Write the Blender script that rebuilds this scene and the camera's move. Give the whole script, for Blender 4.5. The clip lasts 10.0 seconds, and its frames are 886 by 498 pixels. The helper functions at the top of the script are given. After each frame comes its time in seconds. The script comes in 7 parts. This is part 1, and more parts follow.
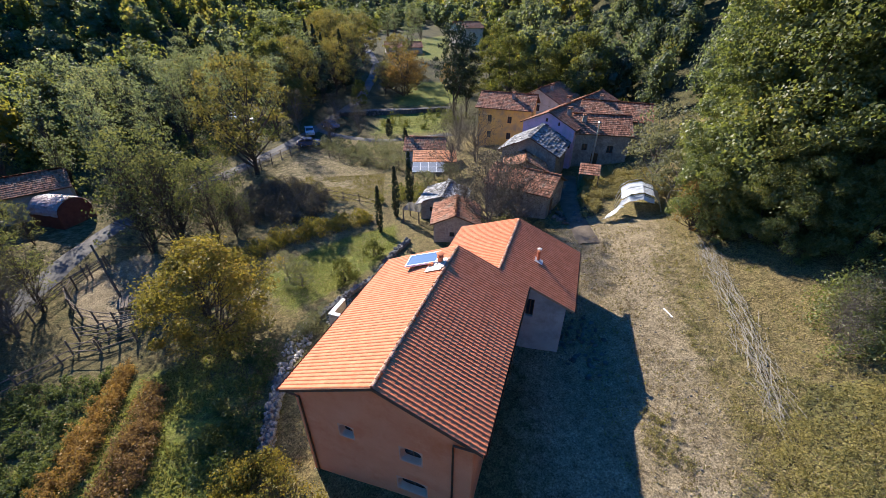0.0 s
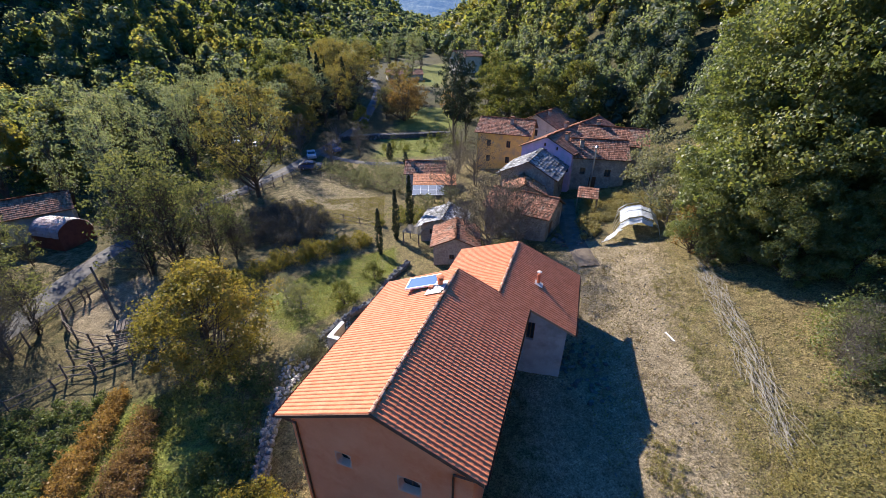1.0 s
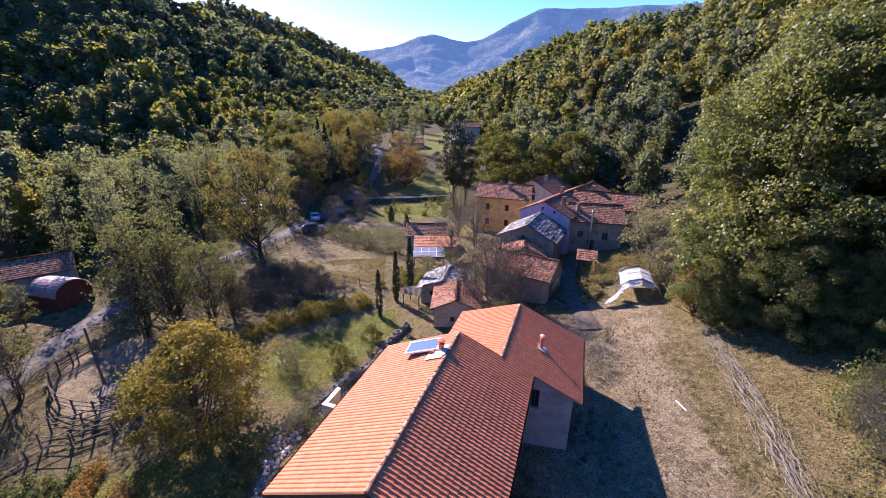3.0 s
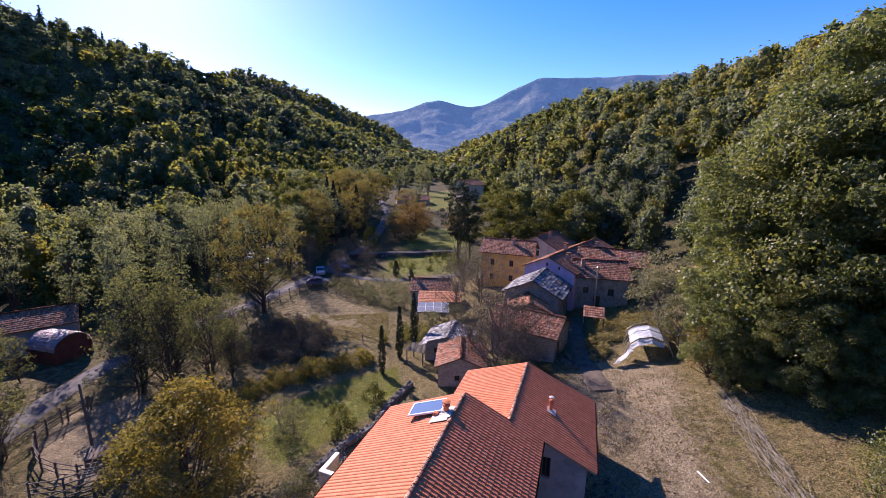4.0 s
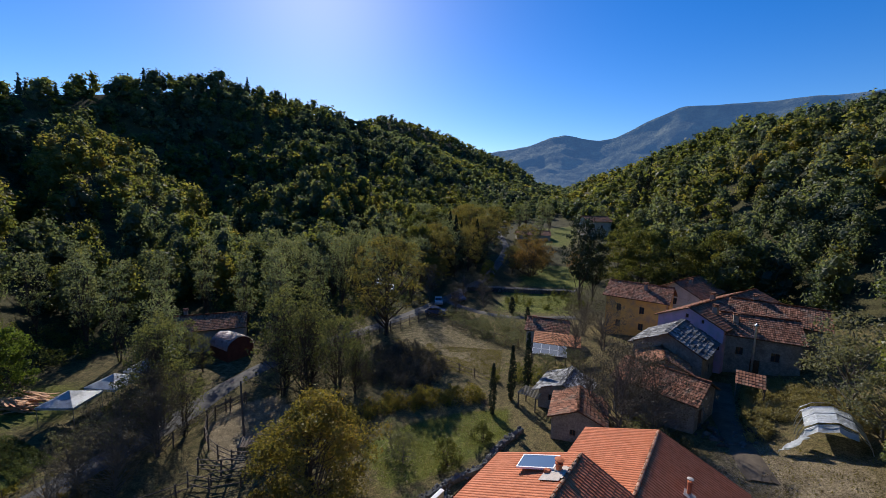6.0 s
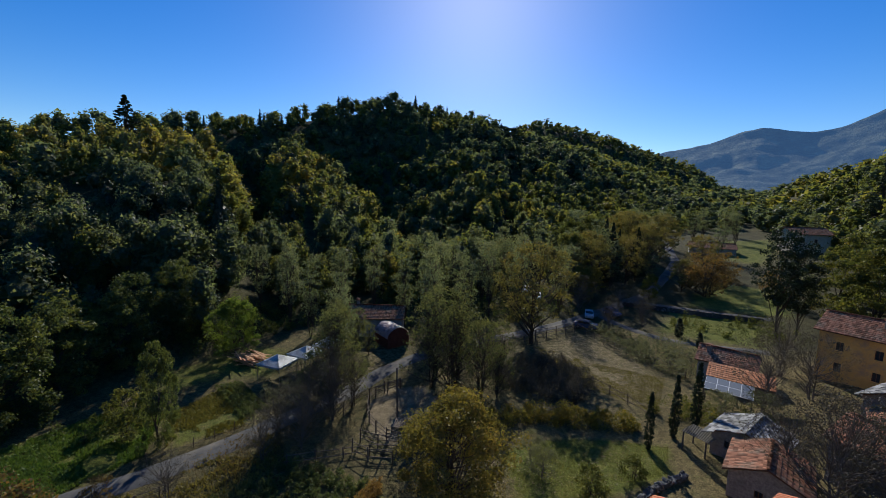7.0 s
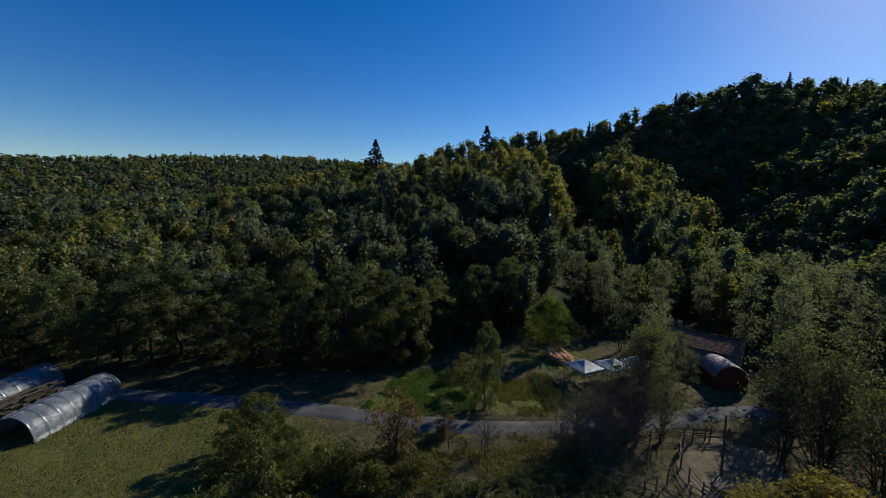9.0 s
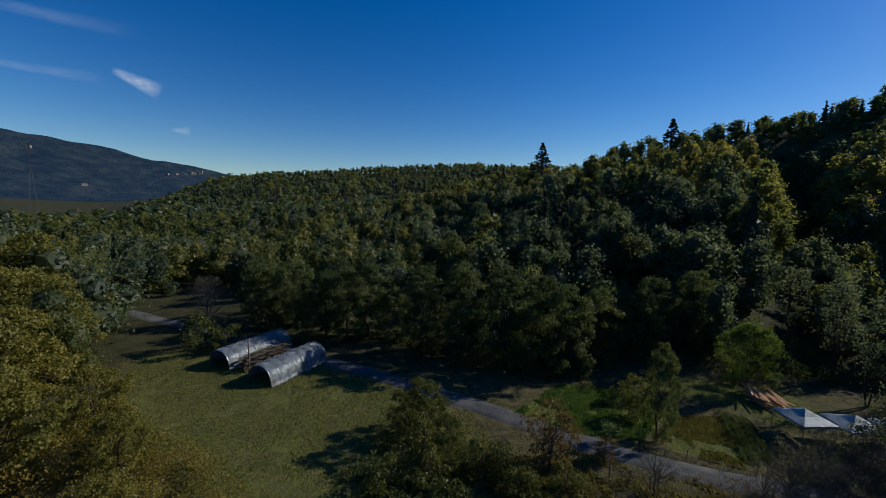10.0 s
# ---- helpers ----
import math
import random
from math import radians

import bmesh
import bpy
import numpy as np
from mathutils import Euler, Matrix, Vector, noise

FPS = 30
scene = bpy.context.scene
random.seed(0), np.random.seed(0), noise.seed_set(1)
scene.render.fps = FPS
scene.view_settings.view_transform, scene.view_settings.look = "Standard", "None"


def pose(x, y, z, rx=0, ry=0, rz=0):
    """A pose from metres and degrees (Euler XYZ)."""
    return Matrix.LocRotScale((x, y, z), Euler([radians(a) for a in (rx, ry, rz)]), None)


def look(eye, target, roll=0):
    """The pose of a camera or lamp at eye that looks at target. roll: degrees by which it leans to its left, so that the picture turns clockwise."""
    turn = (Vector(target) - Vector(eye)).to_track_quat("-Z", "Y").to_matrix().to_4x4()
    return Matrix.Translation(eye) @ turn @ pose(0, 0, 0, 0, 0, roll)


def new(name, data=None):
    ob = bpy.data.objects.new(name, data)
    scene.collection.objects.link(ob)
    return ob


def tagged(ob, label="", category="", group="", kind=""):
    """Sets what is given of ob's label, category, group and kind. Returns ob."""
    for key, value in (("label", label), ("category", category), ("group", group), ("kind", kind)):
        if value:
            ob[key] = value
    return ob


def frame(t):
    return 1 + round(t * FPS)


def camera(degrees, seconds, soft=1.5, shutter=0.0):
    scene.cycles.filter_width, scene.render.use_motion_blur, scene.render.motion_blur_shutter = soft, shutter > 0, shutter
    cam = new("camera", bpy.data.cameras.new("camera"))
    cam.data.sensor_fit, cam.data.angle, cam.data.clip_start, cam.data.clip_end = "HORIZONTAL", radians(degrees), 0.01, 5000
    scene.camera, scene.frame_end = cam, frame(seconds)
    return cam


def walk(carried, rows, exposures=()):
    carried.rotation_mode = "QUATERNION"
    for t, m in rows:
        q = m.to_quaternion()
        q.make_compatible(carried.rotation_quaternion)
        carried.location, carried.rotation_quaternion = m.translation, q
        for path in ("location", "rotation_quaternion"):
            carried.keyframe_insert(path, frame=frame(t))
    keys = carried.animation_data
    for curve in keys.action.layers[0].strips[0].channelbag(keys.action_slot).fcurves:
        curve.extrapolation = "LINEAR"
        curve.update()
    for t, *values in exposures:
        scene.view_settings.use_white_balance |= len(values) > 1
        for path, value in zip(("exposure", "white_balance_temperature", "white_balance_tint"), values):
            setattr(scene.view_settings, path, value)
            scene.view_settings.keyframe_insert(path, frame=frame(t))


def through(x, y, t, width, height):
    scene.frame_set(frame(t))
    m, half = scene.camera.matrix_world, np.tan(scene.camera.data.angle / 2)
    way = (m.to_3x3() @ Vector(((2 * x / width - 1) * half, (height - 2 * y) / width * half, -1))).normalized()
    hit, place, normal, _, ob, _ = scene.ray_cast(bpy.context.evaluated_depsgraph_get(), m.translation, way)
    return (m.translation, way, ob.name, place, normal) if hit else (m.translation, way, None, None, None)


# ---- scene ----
cam = camera(97.0, 10.0, soft=0.65)
PATH = [
    (0, (0.0, 0.0, 22.0), (0.137, 8.533, 16.788), 0.40),
    (0.5, (-0.012, -0.001, 22.034), (0.131, 8.684, 17.078), 0.47),
    (1, (-0.034, -0.005, 22.068), (0.116, 8.806, 17.34), 0.54),
    (1.5, (-0.061, -0.002, 22.105), (0.087, 8.953, 17.656), 0.62),
    (2, (-0.075, 0.01, 22.135), (0.072, 9.05, 17.863), 0.66),
    (2.2, (-0.081, 0.013, 22.144), (0.058, 9.075, 17.919), 0.70),
    (3.5, (-0.183, -0.004, 22.242), (-0.022, 9.666, 19.698), 0.78),
    (4, (-0.232, -0.018, 22.297), (-0.197, 9.783, 20.314), 0.95),
    (4.5, (-0.265, -0.006, 22.336), (-0.707, 9.854, 20.729), 0.97),
    (5, (-0.279, 0.001, 22.39), (-1.094, 9.871, 21.01), 1.06),
    (5.2, (-0.283, 0.008, 22.416), (-1.142, 9.885, 21.112), 1.1),
    (6.3, (-0.276, 0.081, 22.61), (-4.276, 9.17, 21.431), 1.6),
    (6.5, (-0.28, 0.08, 22.62), (-4.927, 8.857, 21.449), 1.65),
    (7, (-0.291, 0.079, 22.627), (-6.517, 7.819, 21.471), 1.66),
    (7.5, (-0.307, 0.063, 22.615), (-7.875, 6.498, 21.472), 1.64),
    (8, (-0.308, 0.039, 22.591), (-8.986, 4.878, 21.458), 1.64),
    (8.5, (-0.296, 0.01, 22.586), (-9.708, 3.185, 21.432), 1.57),
    (9, (-0.307, 0.011, 22.584), (-10.164, 1.212, 21.404), 1.60),
    (9.5, (-0.314, -0.007, 22.575), (-10.204, -0.878, 21.384), 1.50),
    (10, (-0.295, -0.007, 22.568), (-9.811, -2.846, 21.385), 1.39),
]
EXPOSURE = [(0, 1.5, 6550, 14), (2.2, 1.64, 6350, 26), (3.5, 1.48, 6500, 42), (4.5, 0.74, 6450, 32), (5.2, 0.42, 6400, 20), (6.5, 0.16, 6350, 10), (7.5, -0.02, 6300, 8), (9, -0.28, 6200, 7), (10, -0.45, 6050, 6)]
walk(cam, [(t, look(eye, target, roll)) for t, eye, target, roll in PATH], EXPOSURE)

# ---------------------------------------------------------------- light
SUN_AZ, SUN_EL = 35.0, 29.5  # degrees to the left of +y, and above the horizon
world = bpy.data.worlds.new("sky")
scene.world = world
world.use_nodes = True
wn = world.node_tree.nodes
sky = wn.new("ShaderNodeTexSky")
sky.sky_type = "NISHITA"
sky.sun_disc = False
sky.sun_elevation = radians(SUN_EL)
sky.sun_rotation = radians(-SUN_AZ)
sky.altitude = 350
sky.air_density = 1.0
sky.dust_density = 0.22
sky.ozone_density = 3.0
wn["Background"].inputs["Strength"].default_value = 0.105
hue = wn.new("ShaderNodeHueSaturation")
hue.inputs["Saturation"].default_value = 1.42
hue.inputs["Value"].default_value = 1.12
hue.inputs["Hue"].default_value = 0.513
world.node_tree.links.new(sky.outputs[0], hue.inputs["Color"])
world.node_tree.links.new(hue.outputs[0], wn["Background"].inputs["Color"])

sun = new("sun", bpy.data.lights.new("sun", "SUN"))
sun.data.energy = 5.0
sun.data.angle = radians(0.5)
sun.data.color = (1.0, 0.93, 0.82)
a, e = radians(SUN_AZ), radians(SUN_EL)
sun.matrix_world = look((0, 0, 60), (math.sin(a) * math.cos(e), -math.cos(a) * math.cos(e), 60 - math.sin(e)))

# ---------------------------------------------------------------- materials
def ramp(nt, fac, stops):
    r = nt.nodes.new("ShaderNodeValToRGB")
    while len(r.color_ramp.elements) < len(stops):
        r.color_ramp.elements.new(0.5)
    for el, (p, c) in zip(r.color_ramp.elements, stops):
        el.position = p
        el.color = (*c, 1)
    nt.links.new(fac, r.inputs[0])
    return r.outputs[0]


def noise_tex(nt, scale, detail=4, rough=0.6, coords="Object", stretch=None):
    n = nt.nodes.new("ShaderNodeTexNoise")
    n.inputs["Scale"].default_value = scale
    n.inputs["Detail"].default_value = detail
    n.inputs["Roughness"].default_value = rough
    tc = nt.nodes.new("ShaderNodeTexCoord")
    src = tc.outputs[coords]
    if stretch:
        mp = nt.nodes.new("ShaderNodeMapping")
        mp.inputs["Scale"].default_value = stretch
        nt.links.new(src, mp.inputs["Vector"])
        src = mp.outputs[0]
    nt.links.new(src, n.inputs["Vector"])
    return n.outputs["Fac"]


def mix_rgb(nt, mode, fac, a, b):
    m = nt.nodes.new("ShaderNodeMix")
    m.data_type, m.blend_type = "RGBA", mode
    for socket, v in ((m.inputs[0], fac), (m.inputs[6], a), (m.inputs[7], b)):
        if hasattr(v, "is_linked"):
            nt.links.new(v, socket)
        elif isinstance(v, tuple):
            socket.default_value = (*v, 1)
        else:
            socket.default_value = v
    return m.outputs[2]


def tint_by(nt, colour, source, low, high):
    """Multiply a colour by a brightness from low to high, along source (0 to 1)."""
    mr = nt.nodes.new("ShaderNodeMapRange")
    mr.inputs["To Min"].default_value = low
    mr.inputs["To Max"].default_value = high
    nt.links.new(source, mr.inputs["Value"])
    cc = nt.nodes.new("ShaderNodeCombineColor")
    for k in range(3):
        nt.links.new(mr.outputs[0], cc.inputs[k])
    return mix_rgb(nt, "MULTIPLY", 1.0, colour, cc.outputs[0])


def surface(name, c1, c2, scale=3.0, rough=0.85, metal=0.0, bump=0.3, fine=40.0, stain=None, stain_scale=0.6, random_tint=None, island_tint=None,
            coords="Object", stretch=None, depth=0.02):
    """A two-scale procedural surface: colour patches, fine grain, optional stains and per-piece tint."""
    m = bpy.data.materials.new(name)
    m.use_nodes = True
    nt = m.node_tree
    bs = nt.nodes["Principled BSDF"]
    col = ramp(nt, noise_tex(nt, scale, 5, 0.65, coords, stretch), [(0.3, c1), (0.7, c2)])
    grain = noise_tex(nt, fine, 3, 0.7, coords, stretch)
    col = tint_by(nt, col, grain, 0.75, 1.25)
    if stain:
        st = ramp(nt, noise_tex(nt, stain_scale, 6, 0.7, coords), [(0.48, (0, 0, 0)), (0.66, (1, 1, 1))])
        col = mix_rgb(nt, "MIX", st, col, stain)
    if random_tint:
        oi = nt.nodes.new("ShaderNodeObjectInfo")
        col = tint_by(nt, col, oi.outputs["Random"], *random_tint)
    if island_tint:
        ge = nt.nodes.new("ShaderNodeNewGeometry")
        col = tint_by(nt, col, ge.outputs["Random Per Island"], *island_tint)
    nt.links.new(col, bs.inputs["Base Color"])
    bs.inputs["Roughness"].default_value = rough
    bs.inputs["Metallic"].default_value = metal
    bs.inputs["Specular IOR Level"].default_value = 0.5 if rough < 0.6 else 0.12
    if bump:
        b = nt.nodes.new("ShaderNodeBump")
        b.inputs["Strength"].default_value = bump
        b.inputs["Distance"].default_value = depth
        nt.links.new(grain, b.inputs["Height"])
        nt.links.new(b.outputs[0], bs.inputs["Normal"])
    return m


def foliage(name, stops, gloss=0.02, through=0.5, grain=0.0):
    """Leaves: colour varies from leaf to leaf and tree to tree; light passes through."""
    m = bpy.data.materials.new(name)
    m.use_nodes = True
    nt = m.node_tree
    nt.nodes.remove(nt.nodes["Principled BSDF"])
    out = nt.nodes["Material Output"]
    ge = nt.nodes.new("ShaderNodeNewGeometry")
    oi = nt.nodes.new("ShaderNodeObjectInfo")
    big = noise_tex(nt, 0.22, 2, 0.5)
    add = nt.nodes.new("ShaderNodeMath")
    add.operation = "MULTIPLY_ADD"
    add.inputs[1].default_value = 0.45
    nt.links.new(ge.outputs["Random Per Island"], add.inputs[0])
    nt.links.new(big, add.inputs[2])
    sub = nt.nodes.new("ShaderNodeMath")
    sub.operation = "MULTIPLY_ADD"
    sub.inputs[1].default_value = 0.3
    nt.links.new(oi.outputs["Random"], sub.inputs[0])
    nt.links.new(add.outputs[0], sub.inputs[2])
    last = nt.nodes.new("ShaderNodeMath")
    last.operation = "SUBTRACT"
    last.inputs[1].default_value = 0.38
    nt.links.new(sub.outputs[0], last.inputs[0])
    col = ramp(nt, last.outputs[0], stops)
    dif = nt.nodes.new("ShaderNodeBsdfDiffuse")
    tra = nt.nodes.new("ShaderNodeBsdfTranslucent")
    glo = nt.nodes.new("ShaderNodeBsdfGlossy")
    glo.inputs["Roughness"].default_value = 0.5
    glo.inputs["Color"].default_value = (0.6, 0.6, 0.6, 1)
    if grain:
        fine = noise_tex(nt, grain, 3, 0.7)
        col = tint_by(nt, col, fine, 0.55, 1.45)
        bm_ = nt.nodes.new("ShaderNodeBump")
        bm_.inputs["Strength"].default_value = 0.9
        bm_.inputs["Distance"].default_value = 0.5
        nt.links.new(fine, bm_.inputs["Height"])
        for n_ in (dif, tra):
            nt.links.new(bm_.outputs[0], n_.inputs["Normal"])
    warm = mix_rgb(nt, "MULTIPLY", 1.0, col, (1.12, 1.08, 0.68))
    nt.links.new(col, dif.inputs["Color"])
    nt.links.new(warm, tra.inputs["Color"])
    m1 = nt.nodes.new("ShaderNodeMixShader")
    m1.inputs[0].default_value = through
    nt.links.new(dif.outputs[0], m1.inputs[1])
    nt.links.new(tra.outputs[0], m1.inputs[2])
    m2 = nt.nodes.new("ShaderNodeMixShader")
    m2.inputs[0].default_value = gloss
    nt.links.new(m1.outputs[0], m2.inputs[1])
    nt.links.new(glo.outputs[0], m2.inputs[2])
    nt.links.new(m2.outputs[0], out.inputs["Surface"])
    return m


GREEN = [(0.15, (0.045, 0.066, 0.024)), (0.45, (0.08, 0.105, 0.034)), (0.75, (0.125, 0.14, 0.04)), (1.0, (0.19, 0.18, 0.045))]
OLIVE = [(0.15, (0.06, 0.075, 0.022)), (0.45, (0.105, 0.12, 0.03)), (0.75, (0.17, 0.16, 0.04)), (1.0, (0.25, 0.19, 0.05))]
GOLD = [(0.1, (0.105, 0.108, 0.027)), (0.4, (0.18, 0.16, 0.034)), (0.7, (0.27, 0.205, 0.038)), (1.0, (0.36, 0.215, 0.045))]
DARK = [(0.1, (0.018, 0.03, 0.014)), (0.6, (0.03, 0.048, 0.02)), (1.0, (0.055, 0.068, 0.025))]
GREY = [(0.1, (0.09, 0.10, 0.06)), (0.6, (0.15, 0.155, 0.095)), (1.0, (0.23, 0.21, 0.14))]
RUST = [(0.1, (0.09, 0.075, 0.03)), (0.5, (0.175, 0.115, 0.042)), (1.0, (0.27, 0.145, 0.05))]
leaf_green = foliage("green_leaves", GREEN)
# hill leaves paler and bluer than GREEN: distance haze put into their colour
leaf_hill_hazed = foliage("hazed_hill_leaves", [(0.15, (0.072, 0.10, 0.056)), (0.45, (0.125, 0.158, 0.082)), (0.75, (0.18, 0.20, 0.095)), (1.0, (0.24, 0.235, 0.10))], 0.03, 0.68, grain=1.1)
leaf_olive = foliage("olive_leaves", OLIVE)
leaf_slope_green = foliage("slope_green_leaves", [(p, tuple(1.1 * q for q in c)) for p, c in GREEN], 0.03, 0.52)
leaf_oak = foliage("oak_leaves", [(0.1, (0.072, 0.096, 0.03)), (0.45, (0.122, 0.152, 0.047)), (0.8, (0.185, 0.20, 0.06)), (1.0, (0.27, 0.225, 0.062))], 0.04, 0.58)
leaf_alder = foliage("alder_leaves", [(0.1, (0.098, 0.124, 0.07)), (0.5, (0.158, 0.188, 0.102)), (1.0, (0.24, 0.228, 0.12))], 0.03, 0.55)
leaf_walnut = foliage("walnut_leaves", [(0.1, (0.085, 0.09, 0.03)), (0.5, (0.155, 0.14, 0.04)), (1.0, (0.25, 0.185, 0.05))], 0.04, 0.5)
leaf_gold = foliage("golden_leaves", GOLD)
leaf_bank = foliage("olive_gold_leaves", [(0.1, (0.11, 0.115, 0.025)), (0.5, (0.21, 0.19, 0.038)), (1.0, (0.32, 0.245, 0.052))])
leaf_yellow = foliage("yellow_tree_leaves", [(0.1, (0.075, 0.08, 0.024)), (0.45, (0.155, 0.14, 0.034)), (0.75, (0.235, 0.188, 0.042)), (1.0, (0.33, 0.22, 0.05))])
leaf_thin = foliage("sparse_olive_leaves", [(0.1, (0.07, 0.085, 0.036)), (0.5, (0.12, 0.132, 0.05)), (1.0, (0.19, 0.17, 0.065))], 0.03, 0.55)
leaf_lime = foliage("lime_green_leaves", [(0.1, (0.085, 0.13, 0.022)), (0.5, (0.15, 0.205, 0.034)), (1.0, (0.24, 0.27, 0.055))], 0.03, 0.6)
leaf_slope = foliage("slope_leaves", [(p, tuple(1.4 * q for q in c)) for p, c in OLIVE], 0.03, 0.68, grain=1.1)
leaf_slope_gold = foliage("slope_golden_leaves", [(0.1, (0.13, 0.14, 0.032)), (0.4, (0.21, 0.20, 0.042)), (0.7, (0.30, 0.25, 0.048)), (1.0, (0.37, 0.26, 0.055))], 0.04, 0.68, grain=1.1)
leaf_dark = foliage("dark_needles", DARK, 0.04, 0.15)
leaf_grey = foliage("grey_leaves", GREY)
leaf_twig = foliage("bare_twigs", [(0.1, (0.05, 0.045, 0.036)), (0.5, (0.095, 0.085, 0.065)), (1.0, (0.15, 0.135, 0.095))], 0.02, 0.2)
leaf_rust = foliage("rusty_leaves", RUST)
leaf_reed = foliage("orange_reeds", [(0.1, (0.15, 0.10, 0.034)), (0.5, (0.27, 0.165, 0.05)), (1.0, (0.38, 0.23, 0.075))], 0.02, 0.4)
leaf_brown = foliage("brown_weeds", [(0.1, (0.085, 0.066, 0.034)), (0.5, (0.155, 0.108, 0.05)), (1.0, (0.24, 0.16, 0.07))], 0.02, 0.35)
leaf_bramble = foliage("bramble_leaves", [(0.1, (0.05, 0.07, 0.026)), (0.5, (0.095, 0.122, 0.042)), (1.0, (0.16, 0.175, 0.066))], 0.02, 0.45)
leaf_straw = foliage("straw_grass", [(0.1, (0.13, 0.115, 0.045)), (0.5, (0.22, 0.19, 0.078)), (1.0, (0.33, 0.285, 0.13))], 0.02, 0.4)
grass_dry = foliage("dry_grass", [(0.1, (0.095, 0.09, 0.02)), (0.5, (0.185, 0.16, 0.04)), (1.0, (0.285, 0.23, 0.075))], 0.03, 0.35)
grass_field = foliage("field_grass", [(0.1, (0.085, 0.08, 0.018)), (0.5, (0.15, 0.135, 0.03)), (1.0, (0.22, 0.185, 0.05))], 0.02, 0.35)
grass_lush = foliage("lush_grass", [(0.1, (0.055, 0.10, 0.018)), (0.5, (0.10, 0.165, 0.03)), (1.0, (0.17, 0.21, 0.05))], 0.03, 0.4)
grass_green = foliage("green_grass", [(0.1, (0.10, 0.115, 0.028)), (0.5, (0.18, 0.185, 0.048)), (1.0, (0.28, 0.25, 0.085))], 0.03, 0.4)

bark = surface("bark", (0.04, 0.03, 0.023), (0.10, 0.08, 0.06), 6, 0.9, bump=0.6, fine=30)
bark_grey = surface("grey_bark", (0.09, 0.075, 0.06), (0.19, 0.165, 0.135), 6, 0.9, bump=0.6, fine=30)
timber = surface("weathered_timber", (0.085, 0.066, 0.05), (0.19, 0.155, 0.12), 5, 0.85, bump=0.4, fine=50)
new_tile = surface("new_clay_tile", (0.47, 0.145, 0.06), (0.58, 0.205, 0.098), 2.5, 0.65, bump=0, fine=60, random_tint=(0.9, 1.08), island_tint=(0.9, 1.08))
new_tile.node_tree.nodes["Principled BSDF"].inputs["Specular IOR Level"].default_value = 0.11
ridge_tile_mat = surface("pale_ridge_tile", (0.56, 0.33, 0.22), (0.68, 0.45, 0.32), 3.0, 0.75, bump=0.2, fine=40, random_tint=(0.75, 1.12))
old_tile = surface("weathered_clay_tile", (0.17, 0.075, 0.045), (0.35, 0.165, 0.10), 1.2, 0.9, bump=0.4, fine=25, stain=(0.19, 0.145, 0.105), stain_scale=0.9, island_tint=(0.5, 1.45))
orange_tile = surface("orange_clay_tile", (0.45, 0.19, 0.09), (0.58, 0.27, 0.14), 1.5, 0.85, bump=0.3, fine=25, island_tint=(0.75, 1.2))
slate = surface("grey_slate", (0.11, 0.11, 0.11), (0.27, 0.27, 0.26), 2.0, 0.8, bump=0.3, fine=30, stain=(0.10, 0.10, 0.085), island_tint=(0.4, 1.7))
render_pink = surface("salmon_render", (0.76, 0.235, 0.10), (0.83, 0.295, 0.14), 0.7, 0.92, bump=0.25, fine=60, stain=(0.72, 0.19, 0.07), stain_scale=0.4)
render_lilac = surface("lilac_render", (0.50, 0.33, 0.46), (0.60, 0.41, 0.54), 0.8, 0.92, bump=0.3, fine=40, stain=(0.38, 0.33, 0.36))
render_yellow = surface("ochre_render", (0.58, 0.34, 0.085), (0.68, 0.42, 0.12), 0.8, 0.92, bump=0.3, fine=40, stain=(0.36, 0.26, 0.14))
render_cream = surface("cream_render", (0.55, 0.47, 0.34), (0.65, 0.57, 0.43), 0.8, 0.92, bump=0.3, fine=40, stain=(0.45, 0.38, 0.28))
render_grey = surface("grey_plaster", (0.36, 0.32, 0.28), (0.46, 0.41, 0.36), 0.9, 0.92, bump=0.4, fine=30, stain=(0.28, 0.25, 0.21))
stone_wall = surface("rubble_stone", (0.20, 0.17, 0.14), (0.36, 0.32, 0.26), 3.5, 0.95, bump=0.9, fine=7, stain=(0.16, 0.14, 0.12), stain_scale=0.8, depth=0.06)
pale_rubble = surface("pale_rubble", (0.22, 0.20, 0.165), (0.40, 0.37, 0.31), 3.0, 0.95, bump=0.5, fine=20, island_tint=(0.5, 1.3))
stone_piece = surface("field_stone", (0.07, 0.071, 0.068), (0.15, 0.148, 0.138), 3.0, 0.9, bump=0.5, fine=20, random_tint=(0.6, 1.3), island_tint=(0.6, 1.35))
concrete = surface("concrete", (0.30, 0.29, 0.27), (0.40, 0.39, 0.36), 1.5, 0.9, bump=0.3, fine=40, stain=(0.22, 0.21, 0.19))
copper = surface("brown_sheet_metal", (0.12, 0.055, 0.035), (0.19, 0.09, 0.055), 3, 0.45, 0.7, bump=0.1, fine=30)
white_paint = surface("white_paint", (0.74, 0.74, 0.73), (0.82, 0.82, 0.8), 2, 0.6, bump=0.1)
wood_door = surface("brown_wood", (0.09, 0.045, 0.025), (0.16, 0.085, 0.05), 4, 0.7, bump=0.3, fine=50)
asphalt = surface("worn_asphalt", (0.06, 0.06, 0.06), (0.11, 0.108, 0.102), 0.9, 0.9, bump=0.4, fine=40, stain=(0.16, 0.145, 0.12), stain_scale=0.25)
tarp_white = surface("white_tarpaulin", (0.50, 0.55, 0.58), (0.68, 0.71, 0.72), 1.2, 0.5, bump=0.5, fine=6, stain=(0.34, 0.37, 0.38), stain_scale=1.0, depth=0.05)
